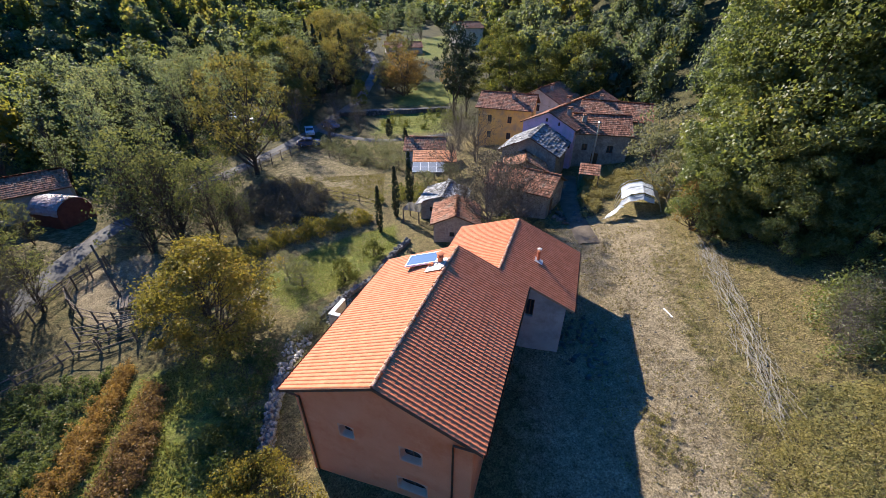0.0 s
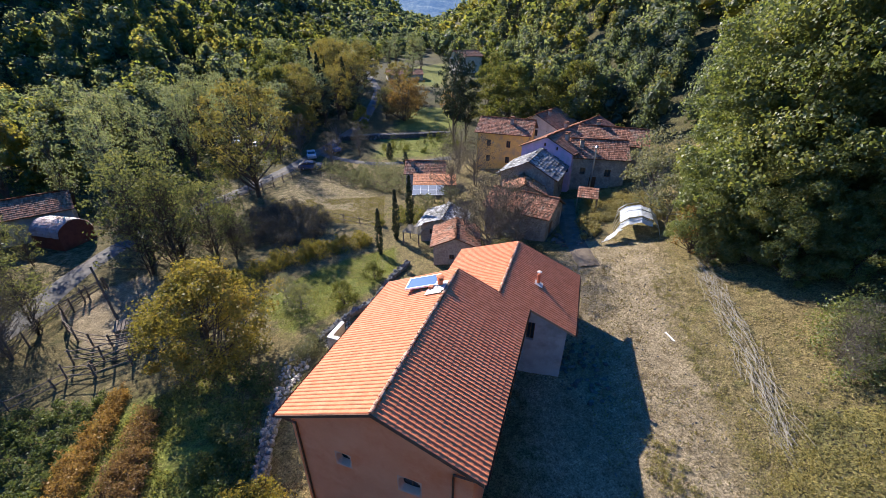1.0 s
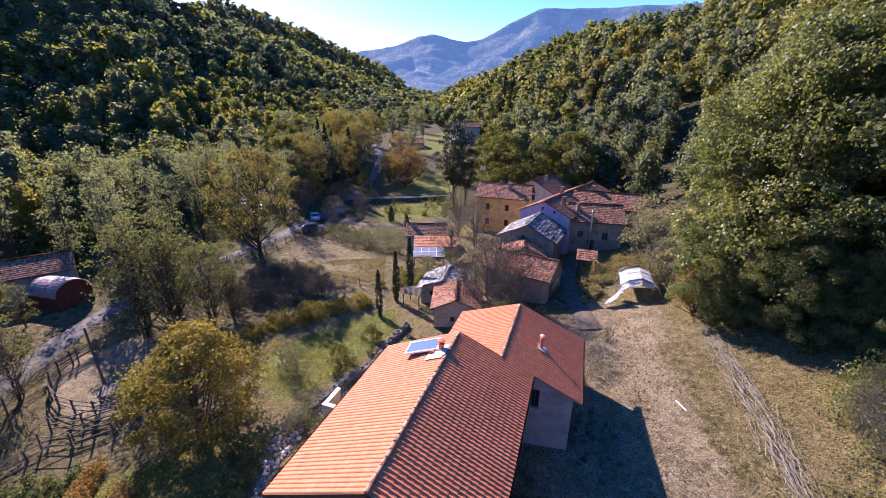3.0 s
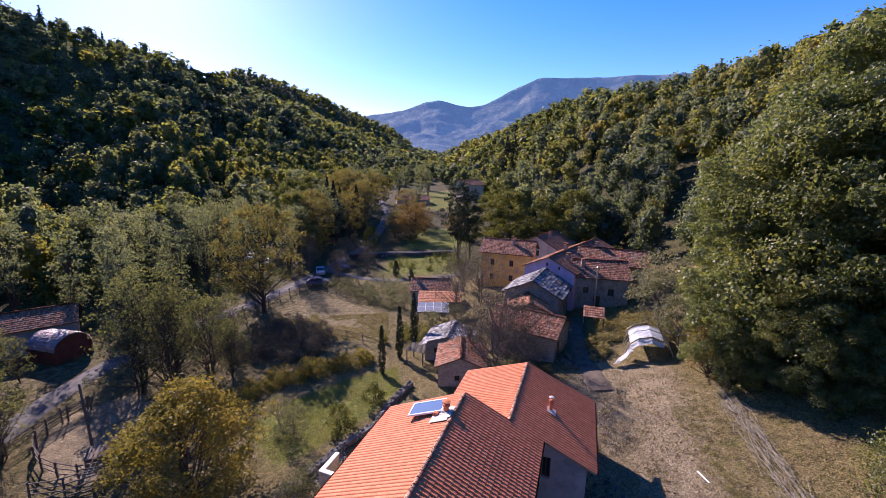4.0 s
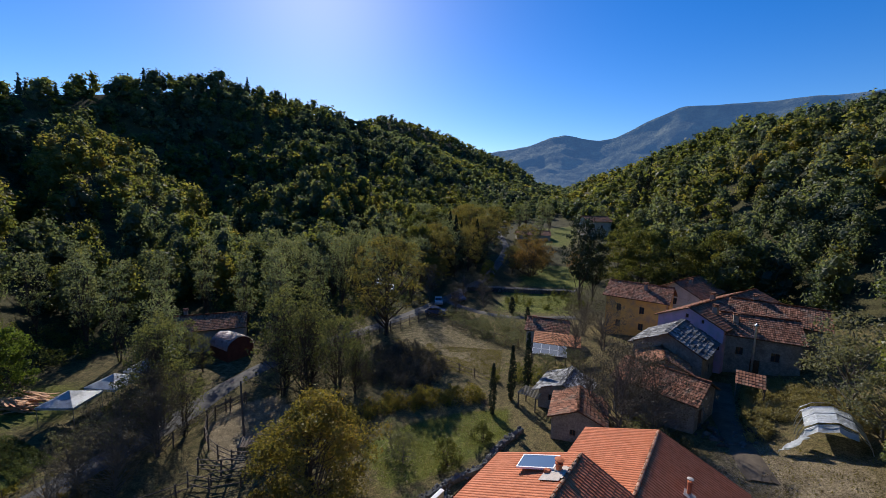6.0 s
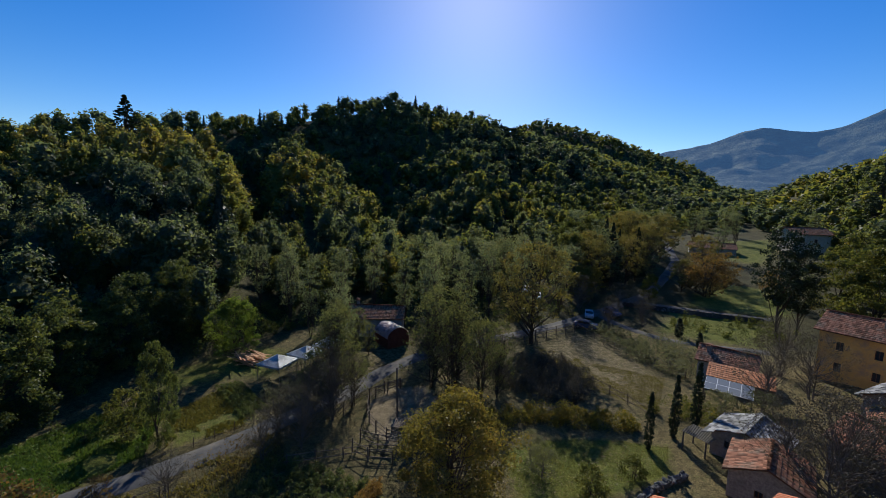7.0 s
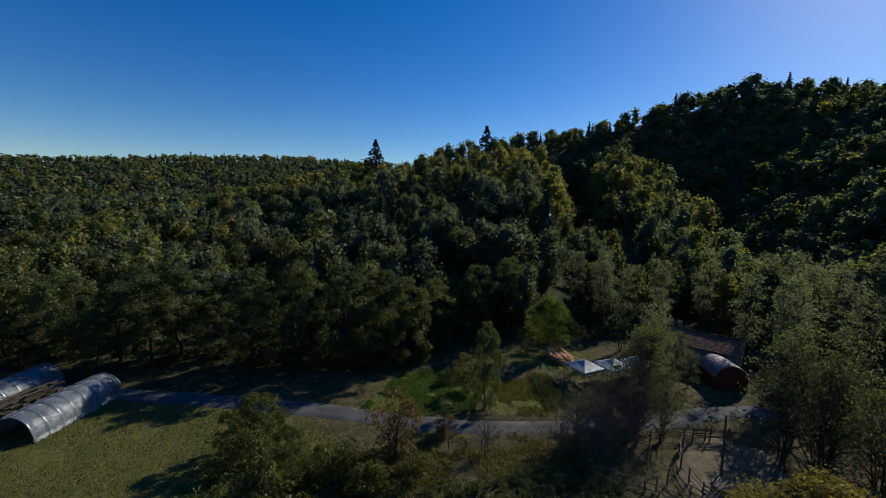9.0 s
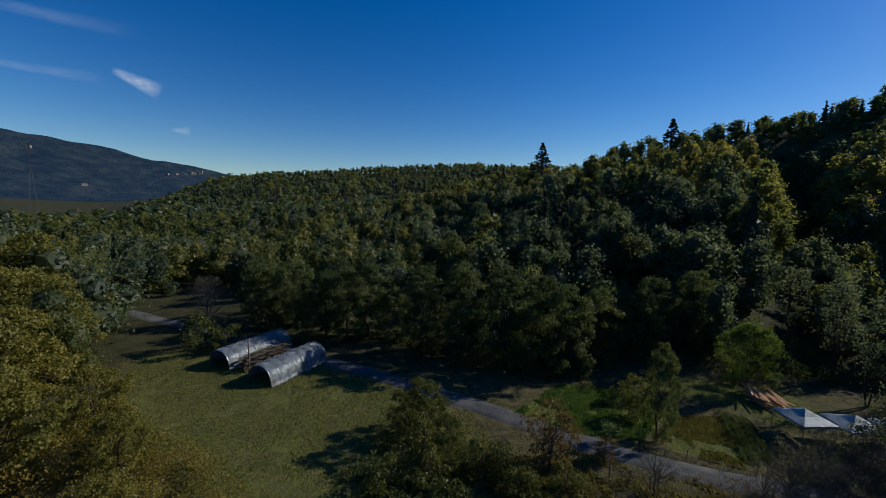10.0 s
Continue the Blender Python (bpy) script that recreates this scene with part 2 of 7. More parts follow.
tarp_dark = surface("dark_green_tarpaulin", (0.03, 0.05, 0.05), (0.06, 0.09, 0.085), 1.5, 0.5, bump=0.4, fine=8)
# red darkened: shade on the hay store's walls put into the colour
rust_red = surface("red_painted_sheet", (0.11, 0.035, 0.025), (0.18, 0.06, 0.04), 1.5, 0.6, bump=0.2, fine=20)
steel = surface("galvanised_steel", (0.42, 0.43, 0.44), (0.55, 0.56, 0.57), 5, 0.35, 0.9, bump=0.1)
pale_sticks = surface("pale_sticks", (0.13, 0.118, 0.095), (0.23, 0.215, 0.18), 4, 0.9, bump=0.2)
plank_wood = surface("sawn_planks", (0.40, 0.22, 0.12), (0.55, 0.34, 0.2), 4, 0.8, bump=0.3, fine=40, island_tint=(0.6, 1.25))


def glassy(name, colour, rough=0.08, alpha=None):
    m = bpy.data.materials.new(name)
    m.use_nodes = True
    bs = m.node_tree.nodes["Principled BSDF"]
    bs.inputs["Base Color"].default_value = (*colour, 1)
    bs.inputs["Roughness"].default_value = rough
    if alpha is not None:
        bs.inputs["Alpha"].default_value = alpha
    return m


window_glass = glassy("window_glass", (0.03, 0.035, 0.04), 0.05)
panel_glass = glassy("solar_glass", (0.07, 0.12, 0.2), 0.15)
pale_glass = glassy("pale_solar_glass", (0.15, 0.165, 0.175), 0.4)
film = surface("greenhouse_film", (0.20, 0.225, 0.25), (0.40, 0.43, 0.46), 1.0, 0.24, bump=0.8, fine=3, stain=(0.22, 0.22, 0.20), stain_scale=0.8, depth=0.1)


def car_paint(name, colour):
    m = glassy(name, colour, 0.25)
    m.node_tree.nodes["Principled BSDF"].inputs["Coat Weight"].default_value = 0.6
    return m


paint_white = car_paint("white_car_paint", (0.75, 0.75, 0.75))
paint_silver = car_paint("silver_car_paint", (0.45, 0.47, 0.5))
paint_blue = car_paint("blue_car_paint", (0.05, 0.09, 0.2))
rubber = glassy("black_rubber", (0.02, 0.02, 0.02), 0.8)

# ---------------------------------------------------------------- building helpers
rng = np.random.default_rng(7)


def fast_mesh(name, verts, faces, mats=(), smooth=False, mat_index=None):
    """A mesh from arrays: verts (n, 3) and faces (m, k), k the same for all."""
    verts, faces = np.asarray(verts, np.float32), np.asarray(faces, np.int32)
    me = bpy.data.meshes.new(name)
    k = faces.shape[1]
    me.vertices.add(len(verts))
    me.vertices.foreach_set("co", verts.ravel())
    me.loops.add(faces.size)
    me.loops.foreach_set("vertex_index", faces.ravel())
    me.polygons.add(len(faces))
    me.polygons.foreach_set("loop_start", np.arange(0, faces.size, k, dtype=np.int32))
    for m in mats:
        me.materials.append(m)
    if mat_index is not None:
        me.polygons.foreach_set("material_index", np.asarray(mat_index, np.int32))
    me.polygons.foreach_set("use_smooth", np.full(len(faces), bool(smooth)))
    me.update(calc_edges=True)
    return me


def bm_mesh(name, bm, material):
    me = bpy.data.meshes.new(name)
    bm.to_mesh(me)
    bm.free()
    me.materials.append(material)
    return me


def part(name, bm, material, parent, label=""):
    ob = new(name, bm if isinstance(bm, bpy.types.Mesh) else bm_mesh(name, bm, material))
    ob.parent = parent
    return tagged(ob, label)


def thing(name, m, label, category, group="", kind=""):
    """An Empty at the thing's base, to which its parts belong."""
    ob = new(name)
    ob.matrix_world = m
    return tagged(ob, label, category, group, kind)


def add_box(bm, lo, hi, bevel=0.0, m=None):
    r = bmesh.ops.create_cube(bm, size=1)
    vs = r["verts"]
    c, s = (Vector(lo) + Vector(hi)) / 2, Vector(hi) - Vector(lo)
    for v in vs:
        v.co = Vector((v.co.x * s.x, v.co.y * s.y, v.co.z * s.z)) + c
        if m:
            v.co = m @ v.co
    if bevel:
        es = list({e for v in vs for e in v.link_edges})
        bmesh.ops.bevel(bm, geom=es, offset=bevel, segments=1, affect="EDGES")
    return bm


def box(lo, hi, bevel=0.0, m=None):
    return add_box(bmesh.new(), lo, hi, bevel, m)


def add_tube(bm, points, radii, sides=6, cap=True):
    """A tapered tube along points."""
    rings = []
    pts = [Vector(p) for p in points]
    for i, p in enumerate(pts):
        d = (pts[min(i + 1, len(pts) - 1)] - pts[max(i - 1, 0)]).normalized()
        u = d.orthogonal().normalized()
        w = d.cross(u)
        r = radii[i] if hasattr(radii, "__len__") else radii
        rings.append([bm.verts.new(p + r * (math.cos(k * math.tau / sides) * u + math.sin(k * math.tau / sides) * w)) for k in range(sides)])
    for a_, b_ in zip(rings, rings[1:]):
        off = min(range(sides), key=lambda s: sum((a_[k].co - b_[(k + s) % sides].co).length for k in range(sides)))
        for k in range(sides):
            bm.faces.new((a_[k], a_[(k + 1) % sides], b_[(k + 1 + off) % sides], b_[(k + off) % sides]))
    if cap:
        bm.faces.new(rings[-1])
        bm.faces.new(rings[0][::-1])
    return bm


def tube(points, radii, sides=6):
    return add_tube(bmesh.new(), points, radii, sides)


def add_prism(bm, outline, y0, y1):
    """A solid with an outline in x, z, from y0 to y1."""
    a_ = [bm.verts.new((x, y0, z)) for x, z in outline]
    b_ = [bm.verts.new((x, y1, z)) for x, z in outline]
    n = len(outline)
    bm.faces.new(a_)
    bm.faces.new(b_[::-1])
    for k in range(n):
        bm.faces.new((a_[k], b_[k], b_[(k + 1) % n], a_[(k + 1) % n]))
    bmesh.ops.recalc_face_normals(bm, faces=bm.faces)
    return bm


# ---------------------------------------------------------------- the lie of the land
AXIS = np.array([(-62, -160), (-52, -75), (-44, -25), (-38, 10), (-39, 35), (-31, 60), (-20, 90), (-16, 120), (-15, 180), (5, 320)], float)
AXIS_Z = np.array([-2, -1.2, -0.7, -0.5, -0.5, -0.2, 0.8, 2.8, 8.0, 17.0])
# height above the valley floor by the distance to the right of its line
SIDE = np.array([(-400, 0.3), (-20, 0.2), (0, 0), (14, 0.1), (24, 0.8), (30, 1.0), (36, 1.9), (42, 2.4), (46, 2.9), (49.5, 3.55), (54, 4.2), (62, 6.5), (80, 14), (400, 40)], float)
# the hills, layer behind layer: for each bearing (degrees to the left of +y) where a layer's slope begins, where its crest lies,
# how high the bare crest stands in degrees seen from above the house, and how hollow its slope is
MAIN = np.array([
    (-180, 38, 160, 15, 0.85), (-120, 34, 170, 17, 0.85), (-90, 34, 180, 19, 0.85), (-60, 40, 200, 17.3, 0.85), (-46, 50, 215, 12.9, 0.85),
    (-38, 58, 225, 10.6, 0.9), (-30, 68, 240, 9.2, 0.9), (-20, 84, 260, 8.2, 0.85), (-12, 105, 330, 6.0, 0.85), (-5, 190, 480, 3.2, 1.0),
    (1, 260, 640, 1.6, 1.0), (6, 250, 600, 2.9, 1.0), (12, 200, 560, 4.4, 1.0), (18.5, 135, 500, 6.6, 0.95), (24, 118, 440, 8.0, 0.8),
    (28.7, 108, 400, 9.5, 0.95), (33, 96, 335, 10.7, 0.8), (38, 90, 320, 11.7, 1.0), (42, 85, 310, 12.6, 1.25), (48, 84, 300, 13.1, 1.45),
    (54.5, 92, 270, 11.4, 1.5), (61.5, 110, 250, 9.9, 1.5), (66, 110, 238, 8.8, 1.3), (72, 100, 235, 8.1, 1.2), (78, 100, 240, 7.1, 1.1),
    (83, 110, 260, 5.8, 1.1), (89, 150, 300, 4.0, 1.1), (94, 180, 500, 4.6, 1.1), (98, 180, 600, 4.8, 1.1), (106, 190, 650, 4.9, 1.1),
    (118, 200, 700, 4.0, 1.1), (128, 210, 720, 3.0, 1.1), (136, 200, 720, 2.0, 1.0), (142, 120, 560, -0.8, 1.0), (147, 80, 420, -3.0, 1.0),
    (153, 55, 240, -4.0, 0.85), (162, 42, 170, -1.0, 0.85), (180, 38, 160, 15, 0.85)])
SPUR = np.array([
    (44, 84, 130, -12, 0.8), (48, 84, 142, -6.0, 0.8), (51, 84, 158, -2.0, 0.8), (54, 82, 176, 1.4, 0.75), (57, 80, 196, 4.4, 0.75), (60, 78, 208, 6.6, 0.75), (62, 76, 205, 4.0, 0.8),
    (63.3, 70, 140, -6.0, 0.7), (65, 66, 144, -3.2, 0.65), (66.5, 65, 150, -0.4, 0.6), (68, 64, 158, 3.0, 0.6), (70, 63, 164, 4.7, 0.6), (73, 62, 168, 4.9, 0.62), (78, 60, 170, 4.6, 0.65),
    (83, 60, 172, 4.2, 0.7), (90, 61, 178, 2.8, 0.75), (98, 64, 186, 1.0, 0.8), (106, 68, 196, -0.6, 0.85), (114, 74, 205, -1.8, 0.85),
    (129, 92, 230, -2.8, 0.9), (136, 110, 230, -5, 0.9), (142, 110, 230, -12, 0.9)])
BEYOND = np.array([(0, 620, 1.0), (7, 640, 4.6), (11.3, 660, 6.4), (17.8, 700, 8.9), (23, 730, 10.5), (26.3, 750, 11.0), (29, 760, 10.0), (32, 760, 8.0), (37, 740, 2)])
BEARING, FOOT, CREST = MAIN[:, 0], np.minimum(MAIN[:, 1], np.interp(MAIN[:, 0], SPUR[:, 0], SPUR[:, 1], 999, 999)), MAIN[:, 2]
PEAK_B = np.array([-180, -60, -34, -27, -20, -12.7, -9, -6, -3.6, -2, 0.5, 2.6, 3.8, 6, 10, 16, 30, 100, 128, 136, 145, 152, 157, 170, 180], float)
PEAK_E = np.array([3, 4, 11.0, 11.5, 11.7, 11.8, 10.4, 9.0, 8.25, 8.55, 9.1, 9.0, 8.5, 7.6, 6.9, 5.0, 4, 2, 2.6, 3.2, 5.0, 6.0, 6.6, 7, 3], float)


def smooth(t):
    t = np.clip(t, 0, 1)
    return t * t * (3 - 2 * t)


def lattice(x, y, seed):
    h = np.sin(x * 127.1 + y * 311.7 + seed * 74.7) * 43758.5453
    return h - np.floor(h)


def value_noise(x, y, seed=0.0):
    xi, yi = np.floor(x), np.floor(y)
    fx, fy = smooth(x - xi), smooth(y - yi)
    n = lattice
    return (n(xi, yi, seed) * (1 - fx) + n(xi + 1, yi, seed) * fx) * (1 - fy) + (n(xi, yi + 1, seed) * (1 - fx) + n(xi + 1, yi + 1, seed) * fx) * fy


def fractal(x, y, scale, octaves=4, seed=0.0):
    out, amp = 0, 0.5
    for k in range(octaves):
        out = out + amp * (value_noise(x / scale, y / scale, seed + k) - 0.5)
        scale, amp = scale / 2, amp / 2
    return out


def valley(x, y):
    """Distance to the right of the valley's line, and the floor's height there."""
    x, y = np.asarray(x, float), np.asarray(y, float)
    best = np.full(x.shape, 1e9)
    side, zz = np.zeros(x.shape), np.zeros(x.shape)
    for (p, q, za, zb) in zip(AXIS[:-1], AXIS[1:], AXIS_Z[:-1], AXIS_Z[1:]):
        d = q - p
        t = np.clip(((x - p[0]) * d[0] + (y - p[1]) * d[1]) / (d @ d), 0, 1)
        ox, oy = x - p[0] - t * d[0], y - p[1] - t * d[1]
        dist = np.hypot(ox, oy)
        near = dist < best
        best = np.where(near, dist, best)
        side = np.where(near, np.sign(ox * d[1] - oy * d[0]) * dist, side)
        zz = np.where(near, za + t * (zb - za), zz)
    return side, zz


def bearing_of(x, y):
    return np.degrees(np.arctan2(-x, y))




def terrain(x, y):
    x, y = np.asarray(x, float), np.asarray(y, float)
    r, b = np.hypot(x, y), bearing_of(x, y)
    s, z0 = valley(x, y)
    near = z0 + np.interp(s, SIDE[:, 0], SIDE[:, 1])
    # the bank left of the house drops to the valley floor
    near = near + 0.5 * fractal(x, y, 14, 4, 3) + 0.12 * fractal(x, y, 1.6, 3, 5)
    rough = fractal(x, y, 90, 4, 11)
    gully = 1 - 2.4 * np.abs(fractal(0.75 * x - 0.66 * y, 0.35 * (0.66 * x + 0.75 * y), 75, 3, 17))
    best = np.zeros(x.shape)
    for table in (MAIN, SPUR):
        foot, crest, rise, hollow = (np.interp(b, table[:, 0], table[:, k]) for k in (1, 2, 3, 4))
        gain = 22 + crest * np.tan(np.radians(rise)) - near
        if table is SPUR:
            gain = np.where((b > 44) & (b < 142), np.maximum(gain, 0), 0)
        t = (r - foot) / (crest - foot)
        u = np.clip(t, 0, 1)
        up = smooth(u ** hollow * 0.78) / smooth(np.array(0.78))
        fall = 0.25 * smooth((r - crest) / (1.5 * crest)) if table is MAIN else 0.8 * smooth((r - crest) / (0.55 * crest))
        relief = 1 + (0.35 * rough + 0.2 * (gully - 0.75)) * np.clip(4 * u * (1 - u), 0, 1)
        best = np.maximum(best, np.where(t < 1, up * relief, 1 - fall) * gain)
    crest, rise = np.interp(b, BEYOND[:, 0], BEYOND[:, 1]), np.interp(b, BEYOND[:, 0], BEYOND[:, 2], 0, 0)
    gain = (22 + crest * np.tan(np.radians(rise)) - near) * smooth((b - 1) / 5) * smooth((38 - b) / 7)
    best = np.maximum(best, gain * np.exp(-((r - crest) / np.where(r < crest, 130, 220)) ** 2))
    return near + best


def ground_z(x, y):
    return float(terrain(np.array([x]), np.array([y]))[0])


def stretch_axis(lo, hi, step, far, grow=1.09):
    mid = np.arange(lo, hi + step, step)
    out, d, p = [], step, mid[-1]
    while p < far:
        d *= grow
        p += d
        out.append(p)
    low, d, p = [], step, mid[0]
    while p > -far:
        d *= grow
        p -= d
        low.append(p)
    return np.concatenate([low[::-1], mid, out])


def inside(px, py, poly):
    """How far inside a polygon points lie (metres; negative outside)."""
    poly = np.array(poly, float)
    dist = np.full(px.shape, 1e9)
    odd = np.zeros(px.shape, bool)
    for p, q in zip(poly, np.roll(poly, -1, 0)):
        d = q - p
        t = np.clip(((px - p[0]) * d[0] + (py - p[1]) * d[1]) / (d @ d), 0, 1)
        dist = np.minimum(dist, np.hypot(px - p[0] - t * d[0], py - p[1] - t * d[1]))
        cross = (p[1] > py) != (q[1] > py)
        with np.errstate(divide="ignore", invalid="ignore"):
            odd ^= cross & (px < (q[0] - p[0]) * (py - p[1]) / (q[1] - p[1] + 1e-12) + p[0])
    return np.where(odd, dist, -dist)


TRACK = [(3, -14), (13, -12), (15, 8), (18, 22), (22, 34), (14, 38), (10, 31), (5, 22), (4, 8)]
BANK = [(-24, 20), (-17, 21), (-12, 18), (-10, 8), (-14, 2), (-26, 2)]
PADDOCK = [(-27, 58), (-25.5, 71), (-16, 69), (-8, 57), (-7, 50), (-11, 47), (-20, 52)]
PEN = [(-34.6, 32.5), (-33.5, 28.7), (-31, 26.3), (-28.5, 24.6), (-24.5, 24.6), (-22.5, 28), (-25, 33), (-31, 36)]
LAWN = [(-17, 30), (-14, 34.5), (-9.5, 38), (-5, 40), (-4, 35), (-7.5, 29.5), (-12.5, 25.5)]
PLOT = [(-39.8, 10.2), (-38.8, 19), (-49.5, 20.5), (-46.8, 12.6)]
ORCHARD = [(-50, 20), (-46, 24), (-50, 32), (-60, 30), (-60, 16), (-52, 10)]
GREENS = [(-42, -4), (-51, 1), (-52, 8), (-47, 12), (-41, 9), (-40, 2)]
FIELD = [(-44, -12), (-36, -4), (-24, -4), (-18, -18), (-22, -44), (-40, -60), (-52, -50), (-47, -30)]
MEADOW = [(-11, 101), (-9, 128), (8, 124), (6, 100)]
UPLAND = [(-8, 160), (-14, 205), (4, 225), (8, 188), (2, 156)]
TERRACES = [(-14, 78), (-14, 98), (4, 97), (3, 76)]
YARD = [(-52, 26), (-46, 20), (-37, 22), (-36, 40), (-48, 48)]

gx, gy = stretch_axis(-66, 44, 0.85, 3300), stretch_axis(-58, 126, 0.85, 3300)
X, Y = np.meshgrid(gx, gy, indexing="ij")
Z = terrain(X, Y)
nx, ny = len(gx), len(gy)
verts = np.stack([X, Y, Z], -1).reshape(-1, 3)
idx = np.arange(nx * ny).reshape(nx, ny)
quads = np.stack([idx[:-1, :-1], idx[1:, :-1], idx[1:, 1:], idx[:-1, 1:]], -1).reshape(-1, 4)

ground_mat = bpy.data.materials.new("earth_and_grass")
ground_mat.use_nodes = True
nt = ground_mat.node_tree
gb = nt.nodes["Principled BSDF"]
gb.inputs["Roughness"].default_value = 0.95
gb.inputs["Specular IOR Level"].default_value = 0.08
forest_floor = ramp(nt, noise_tex(nt, 0.35, 6, 0.7), [(0.3, (0.035, 0.032, 0.016)), (0.7, (0.085, 0.08, 0.034))])
dry = ramp(nt, noise_tex(nt, 0.9, 6, 0.7), [(0.3, (0.085, 0.07, 0.03)), (0.5, (0.165, 0.13, 0.06)), (0.72, (0.075, 0.08, 0.024))])
dirt = ramp(nt, noise_tex(nt, 0.7, 7, 0.7), [(0.25, (0.125, 0.098, 0.056)), (0.6, (0.245, 0.198, 0.122)), (0.8, (0.35, 0.295, 0.195))])
lush = ramp(nt, noise_tex(nt, 0.8, 6, 0.7), [(0.25, (0.065, 0.088, 0.018)), (0.55, (0.125, 0.135, 0.028)), (0.8, (0.195, 0.17, 0.048))])
at_ = nt.nodes.new("ShaderNodeAttribute")
at_.attribute_name = "cover"
sp = nt.nodes.new("ShaderNodeSeparateColor")
nt.links.new(at_.outputs["Color"], sp.inputs[0])
edge = noise_tex(nt, 1.3, 5, 0.7)


def masked(channel):
    """A cover's share with a frayed edge."""
    ad = nt.nodes.new("ShaderNodeMath")
    ad.operation = "ADD"
    nt.links.new(sp.outputs[channel], ad.inputs[0])
    nt.links.new(edge, ad.inputs[1])
    return ad.outputs[0]


def hard(value, lo, hi):
    mr = nt.nodes.new("ShaderNodeMapRange")
    mr.inputs["From Min"].default_value = lo
    mr.inputs["From Max"].default_value = hi
    nt.links.new(value, mr.inputs["Value"])
    return mr.outputs[0]


gcol = mix_rgb(nt, "MIX", hard(masked(2), 0.85, 1.15), forest_floor, dry)
gcol = mix_rgb(nt, "MIX", hard(masked(1), 0.85, 1.15), gcol, lush)
gcol = mix_rgb(nt, "MIX", hard(masked(0), 0.85, 1.15), gcol, dirt)
gfine = noise_tex(nt, 9, 5, 0.75)
gcol = tint_by(nt, gcol, hard(gfine, 0.38, 0.62), 0.5, 1.5)
clod = noise_tex(nt, 3.2, 4, 0.65)
gcol = tint_by(nt, gcol, hard(clod, 0.38, 0.62), 0.8, 1.16)
pebble = noise_tex(nt, 38, 3, 0.7)
gcol = tint_by(nt, gcol, hard(pebble, 0.35, 0.65), 0.65, 1.4)
nt.links.new(gcol, gb.inputs["Base Color"])
bp = nt.nodes.new("ShaderNodeBump")
bp.inputs["Strength"].default_value = 0.8
bp.inputs["Distance"].default_value = 0.2
nt.links.new(gfine, bp.inputs["Height"])
nt.links.new(bp.outputs[0], gb.inputs["Normal"])

ground = new("ground", fast_mesh("ground", verts, quads, [ground_mat], True))
tagged(ground, "grassy valley ground with bare earth and wooded slopes", "ground", kind="structure")


def soft_in(poly, w=1.5):
    return np.clip(0.5 + inside(X, Y, poly) / w, 0, 1)


c_dirt = np.maximum.reduce([soft_in(TRACK, 5) * 0.8, soft_in(PADDOCK, 4) * 0.44, soft_in(PEN, 2), soft_in(YARD, 4) * 0.4])
c_lush = np.maximum.reduce([soft_in(LAWN, 3), soft_in(GREENS, 3) * 0.95, soft_in(MEADOW, 8), soft_in(UPLAND, 12) * 0.85, soft_in(TERRACES, 6) * 0.7, soft_in(FIELD, 5) * 0.55, soft_in(BANK, 4) * 0.62, soft_in(PLOT, 2) * 0.6, soft_in(ORCHARD, 5) * 0.6])
near_open = np.clip((75 - np.hypot(X + 5, Y - 20)) / 20, 0, 1) * np.where(X < -20, 0.5, 0.62)
c_dry = np.maximum.reduce([near_open, soft_in(FIELD, 5) * 0.9, soft_in(PLOT, 2) * 0.95, soft_in(TERRACES, 6) * 0.8, soft_in(UPLAND, 10)])
cover = ground.data.color_attributes.new("cover", "FLOAT_COLOR", "POINT")
cover.data.foreach_set("color", np.stack([c_dirt, c_lush, c_dry, np.ones_like(c_dry)], -1).astype(np.float32).ravel())

# far mountains, kilometres off
def distant(name, haze_glow, light=1.0):
    """Wooded slopes kilometres off, their blue haze painted on as emission."""
    m = bpy.data.materials.new(name)
    m.use_nodes = True
    hn = m.node_tree
    hb = hn.nodes["Principled BSDF"]
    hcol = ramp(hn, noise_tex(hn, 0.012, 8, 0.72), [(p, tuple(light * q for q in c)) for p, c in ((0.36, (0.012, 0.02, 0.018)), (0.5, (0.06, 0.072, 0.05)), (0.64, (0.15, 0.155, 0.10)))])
    crowns = noise_tex(hn, 0.045, 5, 0.75)
    hcol = tint_by(hn, hcol, crowns, 0.45, 1.6)
    relief = hn.nodes.new("ShaderNodeBump")
    relief.inputs["Strength"].default_value = 1.0
    relief.inputs["Distance"].default_value = 22.0
    hn.links.new(crowns, relief.inputs["Height"])
    hn.links.new(relief.outputs[0], hb.inputs["Normal"])
    hn.links.new(hcol, hb.inputs["Base Color"])
    hb.inputs["Roughness"].default_value = 1.0
    # distance haze put in as a faint blue glow of the slopes
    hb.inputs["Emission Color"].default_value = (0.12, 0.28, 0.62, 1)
    hb.inputs["Emission Strength"].default_value = haze_glow
    hb.inputs["Specular IOR Level"].default_value = 0.05
    return m


